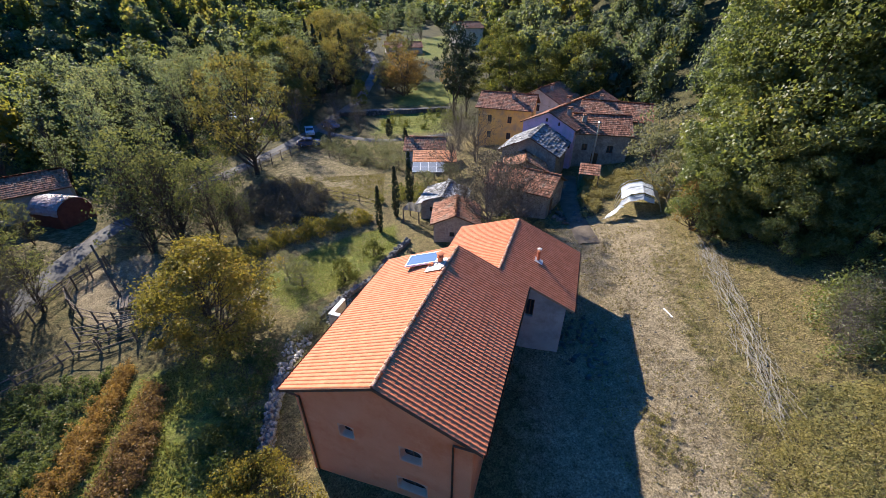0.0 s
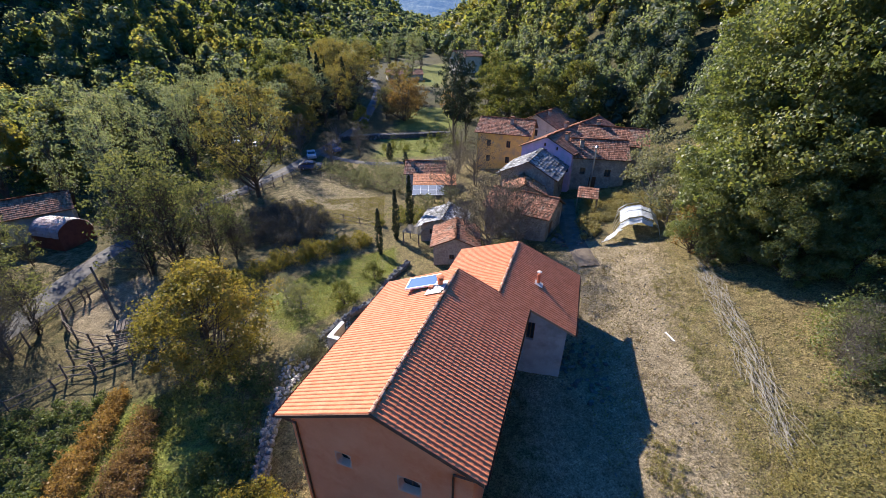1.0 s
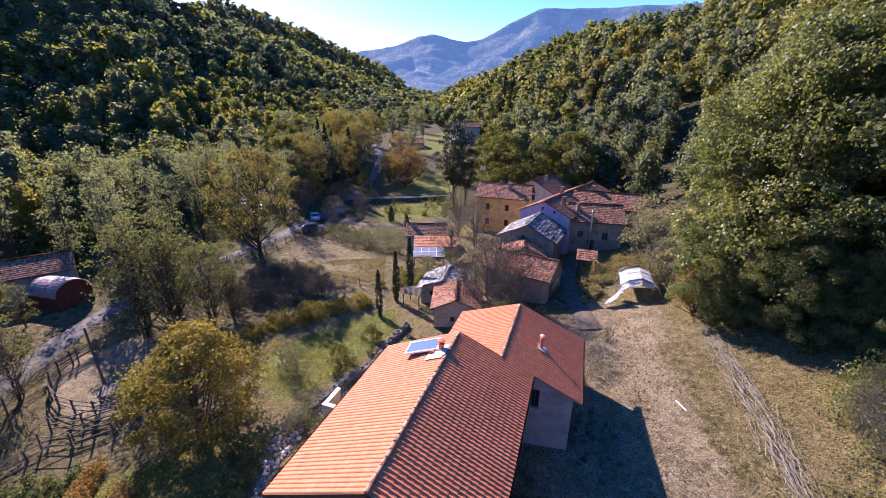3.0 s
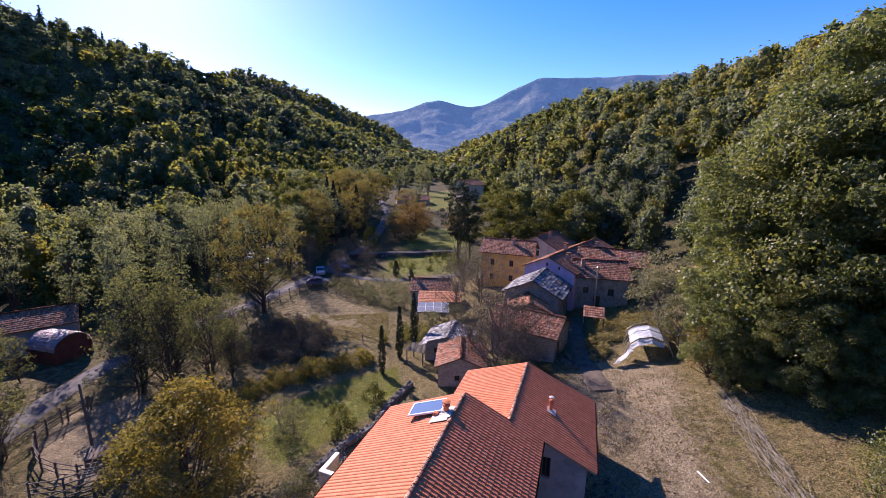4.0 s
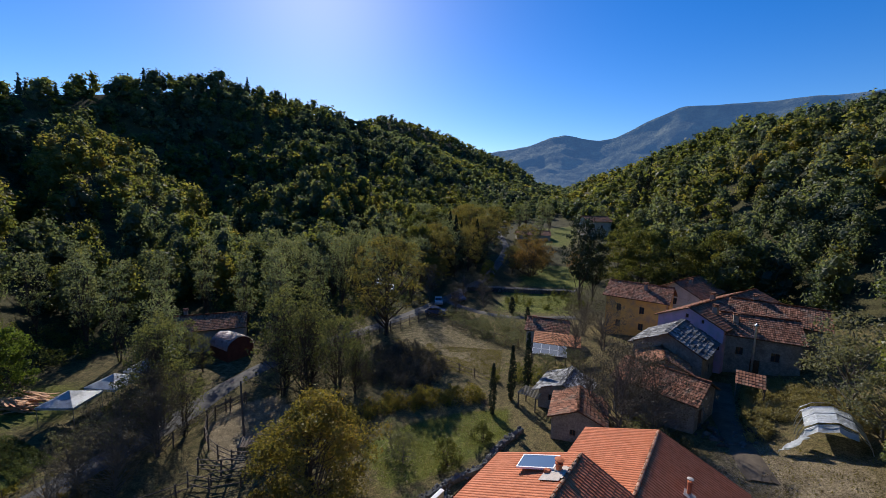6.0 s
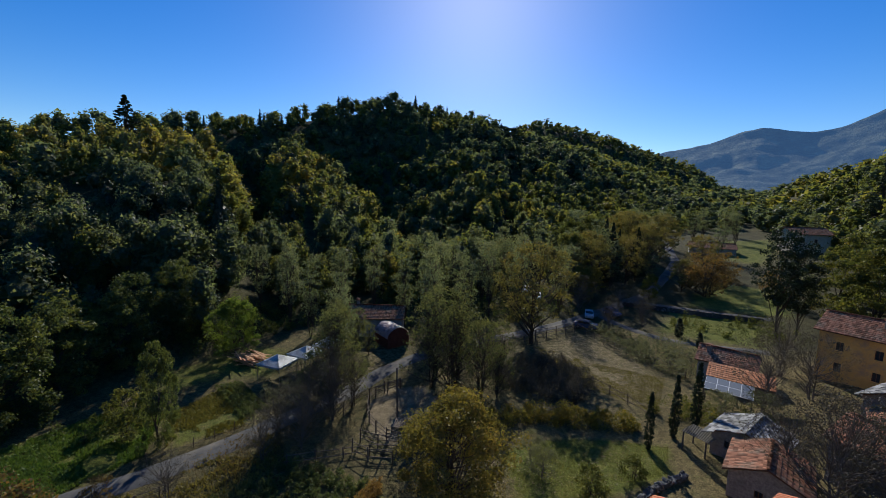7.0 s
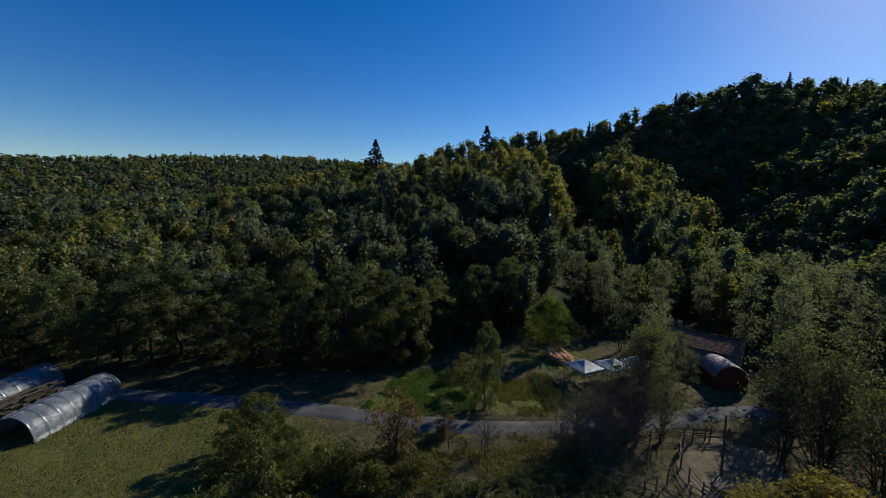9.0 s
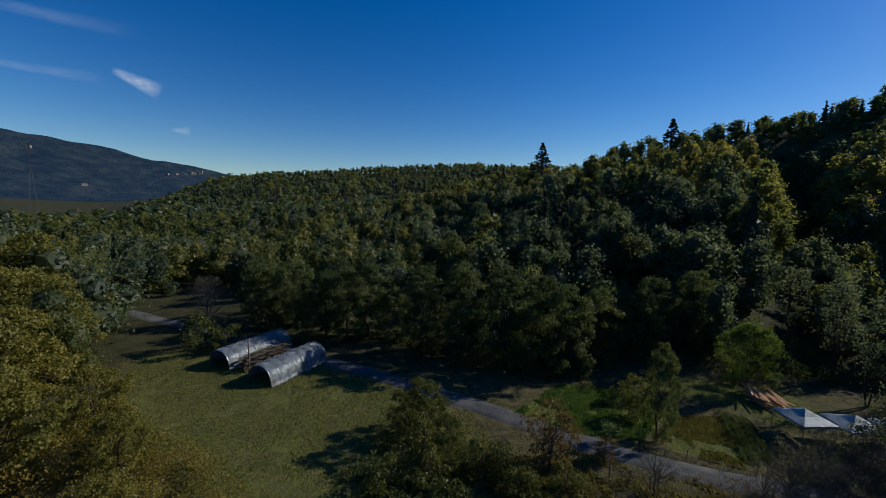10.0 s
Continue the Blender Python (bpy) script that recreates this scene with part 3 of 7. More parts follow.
def mountain_z(B, R):
    """Height of the far mountains at a bearing and a distance."""
    mx, my = -np.sin(np.radians(B)) * R, np.cos(np.radians(B)) * R
    el = sum(np.interp(B + o, PEAK_B, PEAK_E) for o in (-0.4, 0, 0.4)) / 3 + np.where(B < 60, 0.15, -0.3)
    crest = 22 + 2400 * np.tan(np.radians(el)) + 26 * fractal(B * 12, B * 0, 40, 4, 9)
    u = (R - 1300) / 1100
    spur = 1 - np.abs(2 * fractal(mx, my, 520, 5, 21) + 0.15)
    v = np.clip(u, 0, 1)
    z = -20 + (crest + 20) * np.where(u < 1, v * (0.62 + 0.38 * v), 2 - u) * np.where(u < 1, 1 - (1 - v) ** 0.5 * (1 - spur), 1)
    return z + (34 * fractal(mx, my, 170, 4, 4) + 14 * fractal(mx, my, 45, 3, 7)) * np.clip(1.15 - u, 0.1, 1)


def mountains(name, b0, b1, haze_glow, label, light=1.0):
    B, R = np.meshgrid(np.linspace(b0, b1, 340), np.linspace(1300, 2500, 90), indexing="ij")
    mx, my = -np.sin(np.radians(B)) * R, np.cos(np.radians(B)) * R
    ii = np.arange(B.size).reshape(B.shape)
    ff = np.stack([ii[:-1, :-1], ii[1:, :-1], ii[1:, 1:], ii[:-1, 1:]], -1).reshape(-1, 4)
    ob = new(name, fast_mesh(name, np.stack([mx, my, mountain_z(B, R)], -1).reshape(-1, 3), ff, [distant(name + "_woods", haze_glow, light)], True))
    return tagged(ob, label, "mountain", kind="structure")


# more haze glow towards the sun, less away; the second ridge's colour darkened
mountains("backdrop", -50, 34, 0.24, "distant wooded mountains closing the valley, blue with painted-on haze")
mountains("backdrop_mountain", 118, 178, 0.09, "long dark distant mountain ridge above the valley, faint haze painted on", 0.3)

# ---------------------------------------------------------------- trees
def leaf_blades(centres, size, r, heart=None, face=0.9):
    """Small leaf blades at the centres, turned every way, but rather outwards from the heart of the crown: vertices and faces."""
    n = len(centres)
    d = r.normal(size=(n, 3))
    d /= np.linalg.norm(d, axis=1, keepdims=True)
    if heart is not None:
        o = centres - heart
        d = d + face * o / (np.linalg.norm(o, axis=1, keepdims=True) + 1e-6)
        d /= np.linalg.norm(d, axis=1, keepdims=True) + 1e-9
    ref = r.normal(size=(n, 3))
    u = np.cross(d, ref)
    u /= np.linalg.norm(u, axis=1, keepdims=True) + 1e-9
    w = np.cross(d, u)
    s = (size * r.uniform(0.6, 1.4, n))[:, None]
    a_ = centres - u * s * 0.42 - w * s * 0.3
    b_ = centres + u * s * 0.42 - w * s * 0.22
    c_ = centres + w * s * 0.62 + d * s * 0.1
    v = np.stack([a_, b_, c_], 1).reshape(-1, 3)
    return v, np.arange(3 * n).reshape(-1, 3)


def crown_points(r, height, width, base, clumps, per, spread, shape="round"):
    """Leaf centres in clumps that fill an uneven crown; and the clumps' centres."""
    k = np.arange(clumps)
    if shape == "column":
        t = r.uniform(0, 1, clumps)
        rad = width / 2 * np.sin(np.pi * (0.08 + 0.87 * t) ** 0.75) * r.uniform(0.3, 1.0, clumps) ** 0.5
    elif shape == "cone":
        t = r.uniform(0, 1, clumps) ** 1.4
        rad = width / 2 * (1.0 - t) * r.uniform(0.35, 1.0, clumps) ** 0.5
    elif shape == "tall":
        t = r.uniform(0, 1, clumps)
        rad = width / 2 * (0.35 + 0.65 * np.sin(np.pi * np.clip(t * 0.95, 0, 1))) * r.uniform(0.1, 1.0, clumps) ** 0.5
    else:
        t = r.uniform(0, 1, clumps) ** 0.85
        rad = width / 2 * np.sqrt(np.clip(1 - (2 * t - 0.75) ** 2 / 1.65, 0.02, 1)) * r.uniform(0.2, 1.0, clumps) ** 0.4
    ang = r.uniform(0, math.tau, clumps)
    lump = 1 + 0.28 * np.sin(ang * 3 + r.uniform(0, 6)) * np.sin(t * 7 + r.uniform(0, 6)) + r.normal(0, 0.08, clumps)
    c = np.stack([np.cos(ang) * rad * lump, np.sin(ang) * rad * lump, base + (height - base) * t], -1)
    sp = spread * r.uniform(0.6, 1.4, clumps) * (1.15 - 0.8 * t if shape == "cone" else 1)
    d = r.normal(size=(clumps * per, 3))
    d[:, 2] = d[:, 2] * 0.8 + 0.25
    d /= np.linalg.norm(d, axis=1, keepdims=True)
    p = np.repeat(c, per, 0) + d * (np.repeat(sp, per) * r.uniform(0.35, 1.1, clumps * per) ** 0.7)[:, None] * np.array([1, 1, 0.8])
    p[:, 2] = np.maximum(p[:, 2], 0.15)
    return p, c


def trunk_mesh(r, height, radius, clumps, material, lean=0.0, limbs=9, stems=1, top=0.86):
    bm = bmesh.new()
    for st in range(stems):
        ang = r.uniform(0, math.tau)
        off = Vector((math.cos(ang), math.sin(ang), 0)) * (0 if stems == 1 else radius * 1.6)
        tip = Vector((r.normal(0, lean * height), r.normal(0, lean * height), height * top * r.uniform(0.93, 1.07))) + off * 4
        pts = []
        for k in range(6):
            t = k / 5
            pts.append(off + tip * t + Vector((r.normal(0, 0.02 * height), r.normal(0, 0.02 * height), 0)) * (t > 0) + Vector((0, 0, -0.5 if k == 0 else 0)))
        add_tube(bm, pts, [radius * (1.25 if k == 0 else (1 - 0.9 * k / 5)) for k in range(6)], 7)
        order = r.permutation(len(clumps))[:limbs]
        for j in order:
            c = Vector(clumps[j])
            t = min(max((c.z - 0.22 * height) / height, 0.12), 0.8) * r.uniform(0.75, 1.0)
            f = t * 5
            i0 = min(int(f), 4)
            p0 = pts[i0].lerp(pts[i0 + 1], f - i0)
            mid = p0.lerp(c, 0.5) + Vector((0, 0, -0.06 * (c - p0).length))
            r0 = radius * (1 - 0.85 * t) * 0.55
            add_tube(bm, [p0, mid, c], [r0, r0 * 0.6, r0 * 0.15], 5)
    return bm_mesh("trunk", bm, material)


TREE_CACHE = {}


def tree(kind, x, y, height, label, category="tree", group="", turn=None, name="tree", wide=1.0):
    """A tree of a kind: height sets its scale; two or three grown forms of each kind take turns."""
    spec = TREES[kind]
    pick = int(rng.integers(spec["forms"]))
    if (kind, pick) not in TREE_CACHE:
        r = np.random.default_rng(100 + 17 * pick + len(kind) * 31 + ord(kind[0]))
        H = spec["height"]
        p, c = crown_points(r, H, spec["width"], spec["base"], spec["clumps"], spec["per"], spec["spread"], spec["shape"])
        v, f = leaf_blades(p, spec["leaf"], r, np.repeat(c, spec["per"], 0), 1.1)
        TREE_CACHE[kind, pick] = (trunk_mesh(r, H, spec["radius"], c, spec["bark"], spec.get("lean", 0.02), spec["limbs"], spec.get("stems", 1), spec.get("top", 0.86)),
                                  fast_mesh("crown", v, f, [spec["leaves"]]), H)
    tm, cm, H = TREE_CACHE[kind, pick]
    s = height / H
    m = Matrix.Translation((x, y, ground_z(x, y) - 0.05)) @ Matrix.Rotation(rng.uniform(0, math.tau) if turn is None else turn, 4, "Z") @ Matrix.Diagonal((s * wide, s * wide, s, 1))
    ob = thing(name, m, label, category, group)
    part("trunk", tm, None, ob)
    part("crown", cm, None, ob)
    return ob


def spec(height, width, base, clumps, per, spread, leaf, leaves, shape="round", radius=0.25, bark_=None, limbs=12, forms=2, **more):
    return dict(height=height, width=width, base=base, clumps=clumps, per=per, spread=spread, leaf=leaf, leaves=leaves, shape=shape, radius=radius,
                bark=bark_ or bark, limbs=limbs, forms=forms, **more)


TREES = {
    "oak": spec(18, 12, 0.4, 170, 330, 1.1, 0.215, leaf_oak, radius=0.32, limbs=4, forms=3, top=0.5),
    "broad": spec(14, 9.5, 2.0, 75, 115, 1.05, 0.34, leaf_olive, radius=0.28, limbs=8, forms=3, top=0.55),
    "yellow": spec(9.5, 8.8, 0.6, 165, 150, 0.85, 0.19, leaf_yellow, radius=0.16, limbs=22, forms=1, stems=3),
    "alder": spec(15, 4.3, 4.4, 90, 20, 0.75, 0.25, leaf_alder, "tall", radius=0.095, limbs=30, forms=4, stems=2, top=0.95),
    "thin": spec(10, 5.6, 1.8, 110, 16, 0.6, 0.2, leaf_thin, radius=0.06, limbs=34, forms=2, stems=4, top=0.92),
    "golden": spec(16, 11, 3.0, 120, 75, 1.0, 0.32, leaf_yellow, radius=0.28, limbs=26, forms=2),
    "slope": spec(13, 7.4, 0.8, 90, 130, 0.85, 0.25, leaf_slope_green, radius=0.24, limbs=8, forms=3, top=0.6),
    "lime": spec(9, 6.6, 0.8, 110, 120, 0.7, 0.2, leaf_lime, radius=0.16, limbs=8, forms=1, top=0.6),
    "walnut": spec(17, 13.5, 4.5, 130, 62, 1.05, 0.31, leaf_walnut, radius=0.32, limbs=40, forms=1),
    "bare": spec(9, 7.5, 2.4, 230, 16, 0.55, 0.12, leaf_twig, radius=0.1, limbs=30, forms=3, stems=3, bark_=bark_grey),
    "cypress": spec(6, 1.0, 0.15, 320, 26, 0.13, 0.1, leaf_dark, "column", radius=0.1, limbs=3, forms=2),
    "pine": spec(15, 6.2, 1.5, 420, 16, 0.3, 0.26, leaf_dark, "cone", radius=0.2, limbs=60, forms=1),
    "bank": spec(9, 9, 0.3, 120, 130, 0.8, 0.24, leaf_bank, radius=0.18, limbs=8, forms=2, stems=2),
    "scots": spec(16, 6.5, 5.0, 120, 60, 0.75, 0.28, leaf_dark, "tall", radius=0.2, limbs=16, forms=2),
    "shrub": spec(2.6, 2.8, 0.15, 34, 50, 0.45, 0.17, leaf_olive, radius=0.05, limbs=10, forms=3, stems=3),
    "olive": spec(4.0, 3.6, 1.0, 44, 48, 0.5, 0.14, leaf_grey, radius=0.1, limbs=14, forms=2, bark_=bark_grey),
    "rusty": spec(5.5, 4.0, 0.8, 90, 22, 0.5, 0.19, leaf_rust, radius=0.09, limbs=30, forms=2, stems=2),
}

# ---------------------------------------------------------------- woods on the hills
def blob(r, c, rad, rings=5, sides=8):
    """The dense heart of a bough: a lumpy closed shell."""
    v = [c + np.array([0, 0, rad[2]])]
    for i in range(1, rings):
        th = math.pi * i / rings
        for k in range(sides):
            ph = math.tau * (k + 0.5 * (i % 2)) / sides
            v.append(c + np.array([math.sin(th) * math.cos(ph), math.sin(th) * math.sin(ph), math.cos(th)]) * rad * r.uniform(0.78, 1.15))
    v.append(c - np.array([0, 0, rad[2] * 0.8]))
    f, last = [], len(v) - 1
    ring = lambda i, k: 1 + (i - 1) * sides + k % sides
    for k in range(sides):
        f.append((0, ring(1, k), ring(1, k + 1)))
        f.append((last, ring(rings - 1, k + 1), ring(rings - 1, k)))
        for i in range(1, rings - 1):
            f += [(ring(i, k), ring(i + 1, k), ring(i + 1, k + 1)), (ring(i, k), ring(i + 1, k + 1), ring(i, k + 1))]
    return np.array(v), np.array(f)


def wood_templates(leaves_n, size, seed, count=8, conifers=0, most=10, heart=(5, 8)):
    """Crowns one metre high: boughs with dense hearts, leaves and sprays on their outside."""
    out = []
    for k in range(count + conifers):
        r = np.random.default_rng(seed + k)
        V, F, n0 = [], [], 0

        def put(v, f):
            nonlocal n0
            V.append(v)
            F.append(f + n0)
            n0 += len(v)

        if k >= count:
            for j in range(5):
                t = j / 5
                put(*blob(r, np.array([0, 0, 0.25 + 0.62 * t]), np.array([0.13 * (1.05 - t), 0.13 * (1.05 - t), 0.14]), 3, 5))
            n = leaves_n * 3 // 4
            t = r.uniform(0, 1, n) ** 1.3
            a_ = r.uniform(0, math.tau, n)
            rad = 0.2 * (1.02 - t) * r.uniform(0.7, 1.2, n)
            put(*leaf_blades(np.stack([np.cos(a_) * rad, np.sin(a_) * rad, 0.1 + 0.9 * t], -1), size * 0.8, r, np.array([0, 0, 0.4]), 1.2))
        else:
            boughs = int(r.integers(most * 2 // 3, most + 1))
            tall = k % 3 != 0
            per = leaves_n // boughs
            for j in range(boughs):
                t = (j + 0.5) / boughs
                a_, rad = r.uniform(0, math.tau), r.uniform(0.05, 0.27) * (1.1 - 0.75 * t) * (0.75 if tall else 1.05)
                c = np.array([math.cos(a_) * rad, math.sin(a_) * rad, 0.16 + 0.66 * t])
                size_b = r.uniform(0.13, 0.22) * (0.85 if tall else 1.05) * (9 / most) ** 0.4
                ax = np.array([1, 1, r.uniform(1.0, 1.25)]) * size_b
                put(*blob(r, c, ax * 0.62, *heart))
                d = r.normal(size=(per, 3))
                d[:, 2] = np.abs(d[:, 2]) * 1.1 - 0.4
                d /= np.linalg.norm(d, axis=1, keepdims=True)
                p = c + d * ax * r.uniform(0.5, 1.25, per)[:, None]
                put(*leaf_blades(p, size, r, c, 1.4))
        out.append((np.concatenate(V), np.concatenate(F)))
    return out


def woods(name, spots, heights, templates, mats, pick, label, form=None, wide=(0.7, 1.1)):
    V, F, M = [], [], []
    off = 0
    zs = terrain(spots[:, 0], spots[:, 1])
    r = np.random.default_rng(len(spots))
    form = r.integers(0, len(templates), len(spots)) if form is None else form
    for (x, y), h, z, mi, fo in zip(spots, heights, zs, pick, form):
        v, f = templates[fo]
        a_ = r.uniform(0, math.tau)
        c, s = math.cos(a_) * h, math.sin(a_) * h
        w = r.uniform(*wide)
        vv = np.stack([(v[:, 0] * c - v[:, 1] * s) * w + x, (v[:, 0] * s + v[:, 1] * c) * w + y, v[:, 2] * h + z - 0.08 * h], -1)
        V.append(vv)
        F.append(f + off)
        M.append(np.full(len(f), mi))
        off += len(vv)
    ob = new(name, fast_mesh(name, np.concatenate(V), np.concatenate(F), mats, False, np.concatenate(M)))
    return tagged(ob, label, "woods", kind="stuff")


def scatter(step, r_lo, r_hi, seed):
    """Jittered bearings and distances, evenly spread over the ring between r_lo and r_hi."""
    r = np.random.default_rng(seed)
    n = int(r_hi / step)
    g = np.arange(-n, n + 1) * step
    px, py = np.meshgrid(g, g)
    px, py = px.ravel() + r.uniform(-0.45, 0.45, px.size) * step, py.ravel() + r.uniform(-0.45, 0.45, py.size) * step
    d = np.hypot(px, py)
    keep = (d > r_lo) & (d < r_hi)
    return np.stack([px[keep], py[keep]], -1)


def on_hill(p, margin=4.0):
    b, d = bearing_of(p[:, 0], p[:, 1]), np.hypot(p[:, 0], p[:, 1])
    foot, crest = np.interp(b, BEARING, FOOT), np.interp(b, BEARING, CREST)
    ok = (d > foot + margin) & (d < crest * 1.06) & (b > -75) & (b < 172)
    back, rise = np.interp(b, BEYOND[:, 0], BEYOND[:, 1]), np.interp(b, BEYOND[:, 0], BEYOND[:, 2], 0, 0)
    ok |= (b > 3) & (b < 36) & (np.abs(d - back + 50) < 90) & (rise > 1)
    for poly in (MEADOW, UPLAND, TERRACES, FIELD, TRACK):
        ok &= inside(p[:, 0], p[:, 1], poly) < -3
    return ok


def wood_ring(name, step, lo, hi, leaves_n, size, tall, seed, label, most=10, heart=(5, 8), wide=(0.7, 1.1)):
    p = scatter(step, lo, hi, seed)
    p = p[on_hill(p)]
    r = np.random.default_rng(seed + 1)
    up = np.hypot(p[:, 0], p[:, 1]) / np.interp(bearing_of(p[:, 0], p[:, 1]), BEARING, CREST)
    p = p[(r.uniform(0, 1, len(p)) < 0.93) | (up > 0.8)]
    b, d = bearing_of(p[:, 0], p[:, 1]), np.hypot(p[:, 0], p[:, 1])
    h = r.uniform(*tall, len(p)) * r.choice([0.72, 0.95, 1.0, 1.18], len(p)) * (0.85 + 0.4 * (fractal(p[:, 0], p[:, 1], 40, 3, 8) + 0.3))
    # golden wood on the near spur's crest, sun on its treetops put into colour
    gold = np.exp(-((d - np.interp(b, SPUR[:, 0], SPUR[:, 2])) / 28) ** 2) * np.clip((b - 64) / 4, 0, 1) * np.clip((122 - b) / 20, 0, 1)
    warm = fractal(p[:, 0], p[:, 1], 60, 3, 14) + r.normal(0, 0.13, len(p)) + np.where(b < 0, 0.10, 0.0) + 0.42 * gold - np.where((b > 28) & (b < 64) & (d > 230), 0.12, 0)
    pick = np.where(warm > 0.30, 2, np.where(warm > 0.0, 1, np.where(warm < -0.27, 3, 0)))
    form = r.integers(0, 8, len(p))
    fir = ((pick == 3) & (r.uniform(0, 1, len(p)) < 0.35)) | ((b > 86) & (b < 140) & (d > 420) & (r.uniform(0, 1, len(p)) < 0.4)) | ((b > 30) & (b < 64) & (d > 0.97 * np.interp(b, BEARING, CREST)) & (r.uniform(0, 1, len(p)) < 0.12))
    form = np.where(fir, 8 + r.integers(0, 3, len(p)), form)
    pick = np.where(fir, 3, pick)
    return woods(name, p, h, wood_templates(leaves_n, size, seed, 8, 3, most, heart), [leaf_hill_hazed, leaf_slope, leaf_slope_gold, leaf_dark], pick, label, form, wide)


wood_ring("edge_woods", 6.0, 38, 66, 3800, 0.021, (10, 16), 28, "tall mixed trees at the edge of the woods", 13, (4, 7), (0.75, 1.15))
wood_ring("near_woods", 6.0, 66, 112, 1350, 0.036, (10, 16), 31, "tall mixed trees on the lower slopes", 11, (4, 7), (0.75, 1.15))
wood_ring("woods", 6.2, 112, 180, 470, 0.056, (9, 14), 36, "mixed green and yellowing trees on the slopes", 9, (3, 6), (0.85, 1.25))
wood_ring("hill_woods", 6.8, 180, 330, 165, 0.094, (7.5, 12), 41, "dense autumn woods on the hillsides", 7, (3, 5), (1.05, 1.5))
wood_ring("far_woods", 9.5, 330, 820, 46, 0.178, (7.5, 12), 51, "far woods on the ridges", 5, (3, 4), (1.25, 1.8))

# ---------------------------------------------------------------- the new house
PSI = 0.346
HG = Vector((-2.58, 10.23, 0.0))
RIDGE, WR, WL, PITCH, LF, OFF2, W2, L2 = 9.47, 4.59, 4.87, math.tan(0.407), 11.47, 2.67, 7.50, 18.8
HOUSE_M = Matrix.Translation(HG) @ Matrix.Rotation(-PSI, 4, "Z")


def pan_profile(w, h, n=7):
    """Across one roof tile: a flat pan and a round roll."""
    xs = np.linspace(0, 1, n)
    return [(x * w, h * (math.sin(min(max((x - 0.42) / 0.58, 0), 1) * math.pi) if x > 0.42 else 0.06 * math.sin(x / 0.42 * math.pi))) for x in xs]


def tile_arrays(w, length, h=0.036, lift=0.018, n=8, thick=0.022):
    """One tile lying in x (across) and y (up the slope), front edge at y = 0."""
    prof = pan_profile(w, h, n)
    v, f = [], []
    for x, z in prof:
        v += [(x, 0, z + lift), (x, length * 1.08, z + 0.004), (x, 0, z + lift - thick)]
    for k in range(n - 1):
        a_, b_ = 3 * k, 3 * (k + 1)
        f += [(a_, b_, b_ + 1, a_ + 1), (a_ + 2, b_ + 2, b_, a_)]
    return np.array(v, float), np.array(f, int)


def slope_frame(eave_start, along, up):
    """A frame with x along the eave, y up the slope, z off it."""
    x = Vector(along).normalized()
    y = Vector(up).normalized()
    z = x.cross(y).normalized()
    return Matrix((( x.x, y.x, z.x, eave_start[0]), (x.y, y.y, z.y, eave_start[1]), (x.z, y.z, z.z, eave_start[2]), (0, 0, 0, 1)))


def tile_field(cols, rows, w, length, keep=lambda i, j: True, jitter=0.0, seed=1, **kw):
    v0, f0 = tile_arrays(w, length, **kw)
    r = np.random.default_rng(seed)
    spots = [(i, j) for j in range(rows) for i in range(cols) if keep(i, j)]
    n = len(spots)
    o = np.zeros((n, 1, 3))
    ij = np.array(spots, float)
    o[:, 0, 0] = ij[:, 0] * w + r.normal(0, jitter, n)
    o[:, 0, 1] = ij[:, 1] * length + r.normal(0, jitter, n)
    o[:, 0, 2] = np.abs(r.normal(0, jitter, n))
    v = (v0[None] + o).reshape(-1, 3)
    f = (f0[None] + (np.arange(n) * len(v0))[:, None, None]).reshape(-1, 4)
    return v, f


def ridge_caps(p0, p1, material, parent, radius=0.115, step=0.4, name="ridge_tile"):
    """Half-round overlapping caps along a ridge, each one a piece."""
    p0, p1 = Vector(p0), Vector(p1)
    n = max(int((p1 - p0).length / step), 1)
    d = (p1 - p0).normalized()
    bm = bmesh.new()
    rows = []
    for t, rr in ((0, radius * 1.08), (step * 1.1, radius * 0.9)):
        rows.append([bm.verts.new((math.cos(a_) * rr, t, math.sin(a_) * rr * 0.8 + (0.03 if t == 0 else 0.0))) for a_ in np.linspace(-0.15, math.pi + 0.15, 8)])
    for k in range(7):
        bm.faces.new((rows[0][k], rows[0][k + 1], rows[1][k + 1], rows[1][k]))
    bmesh.ops.solidify(bm, geom=bm.faces[:], thickness=0.018)
    me = bm_mesh(name, bm, material)
    turn = Vector((0, 1, 0)).rotation_difference(d).to_matrix().to_4x4()
    for k in range(n):
        ob = new(name, me)
        ob.parent = parent
        ob.matrix_local = Matrix.Translation(p0 + d * step * k + Vector((0, 0, rng.normal(0, 0.006)))) @ turn
    return me


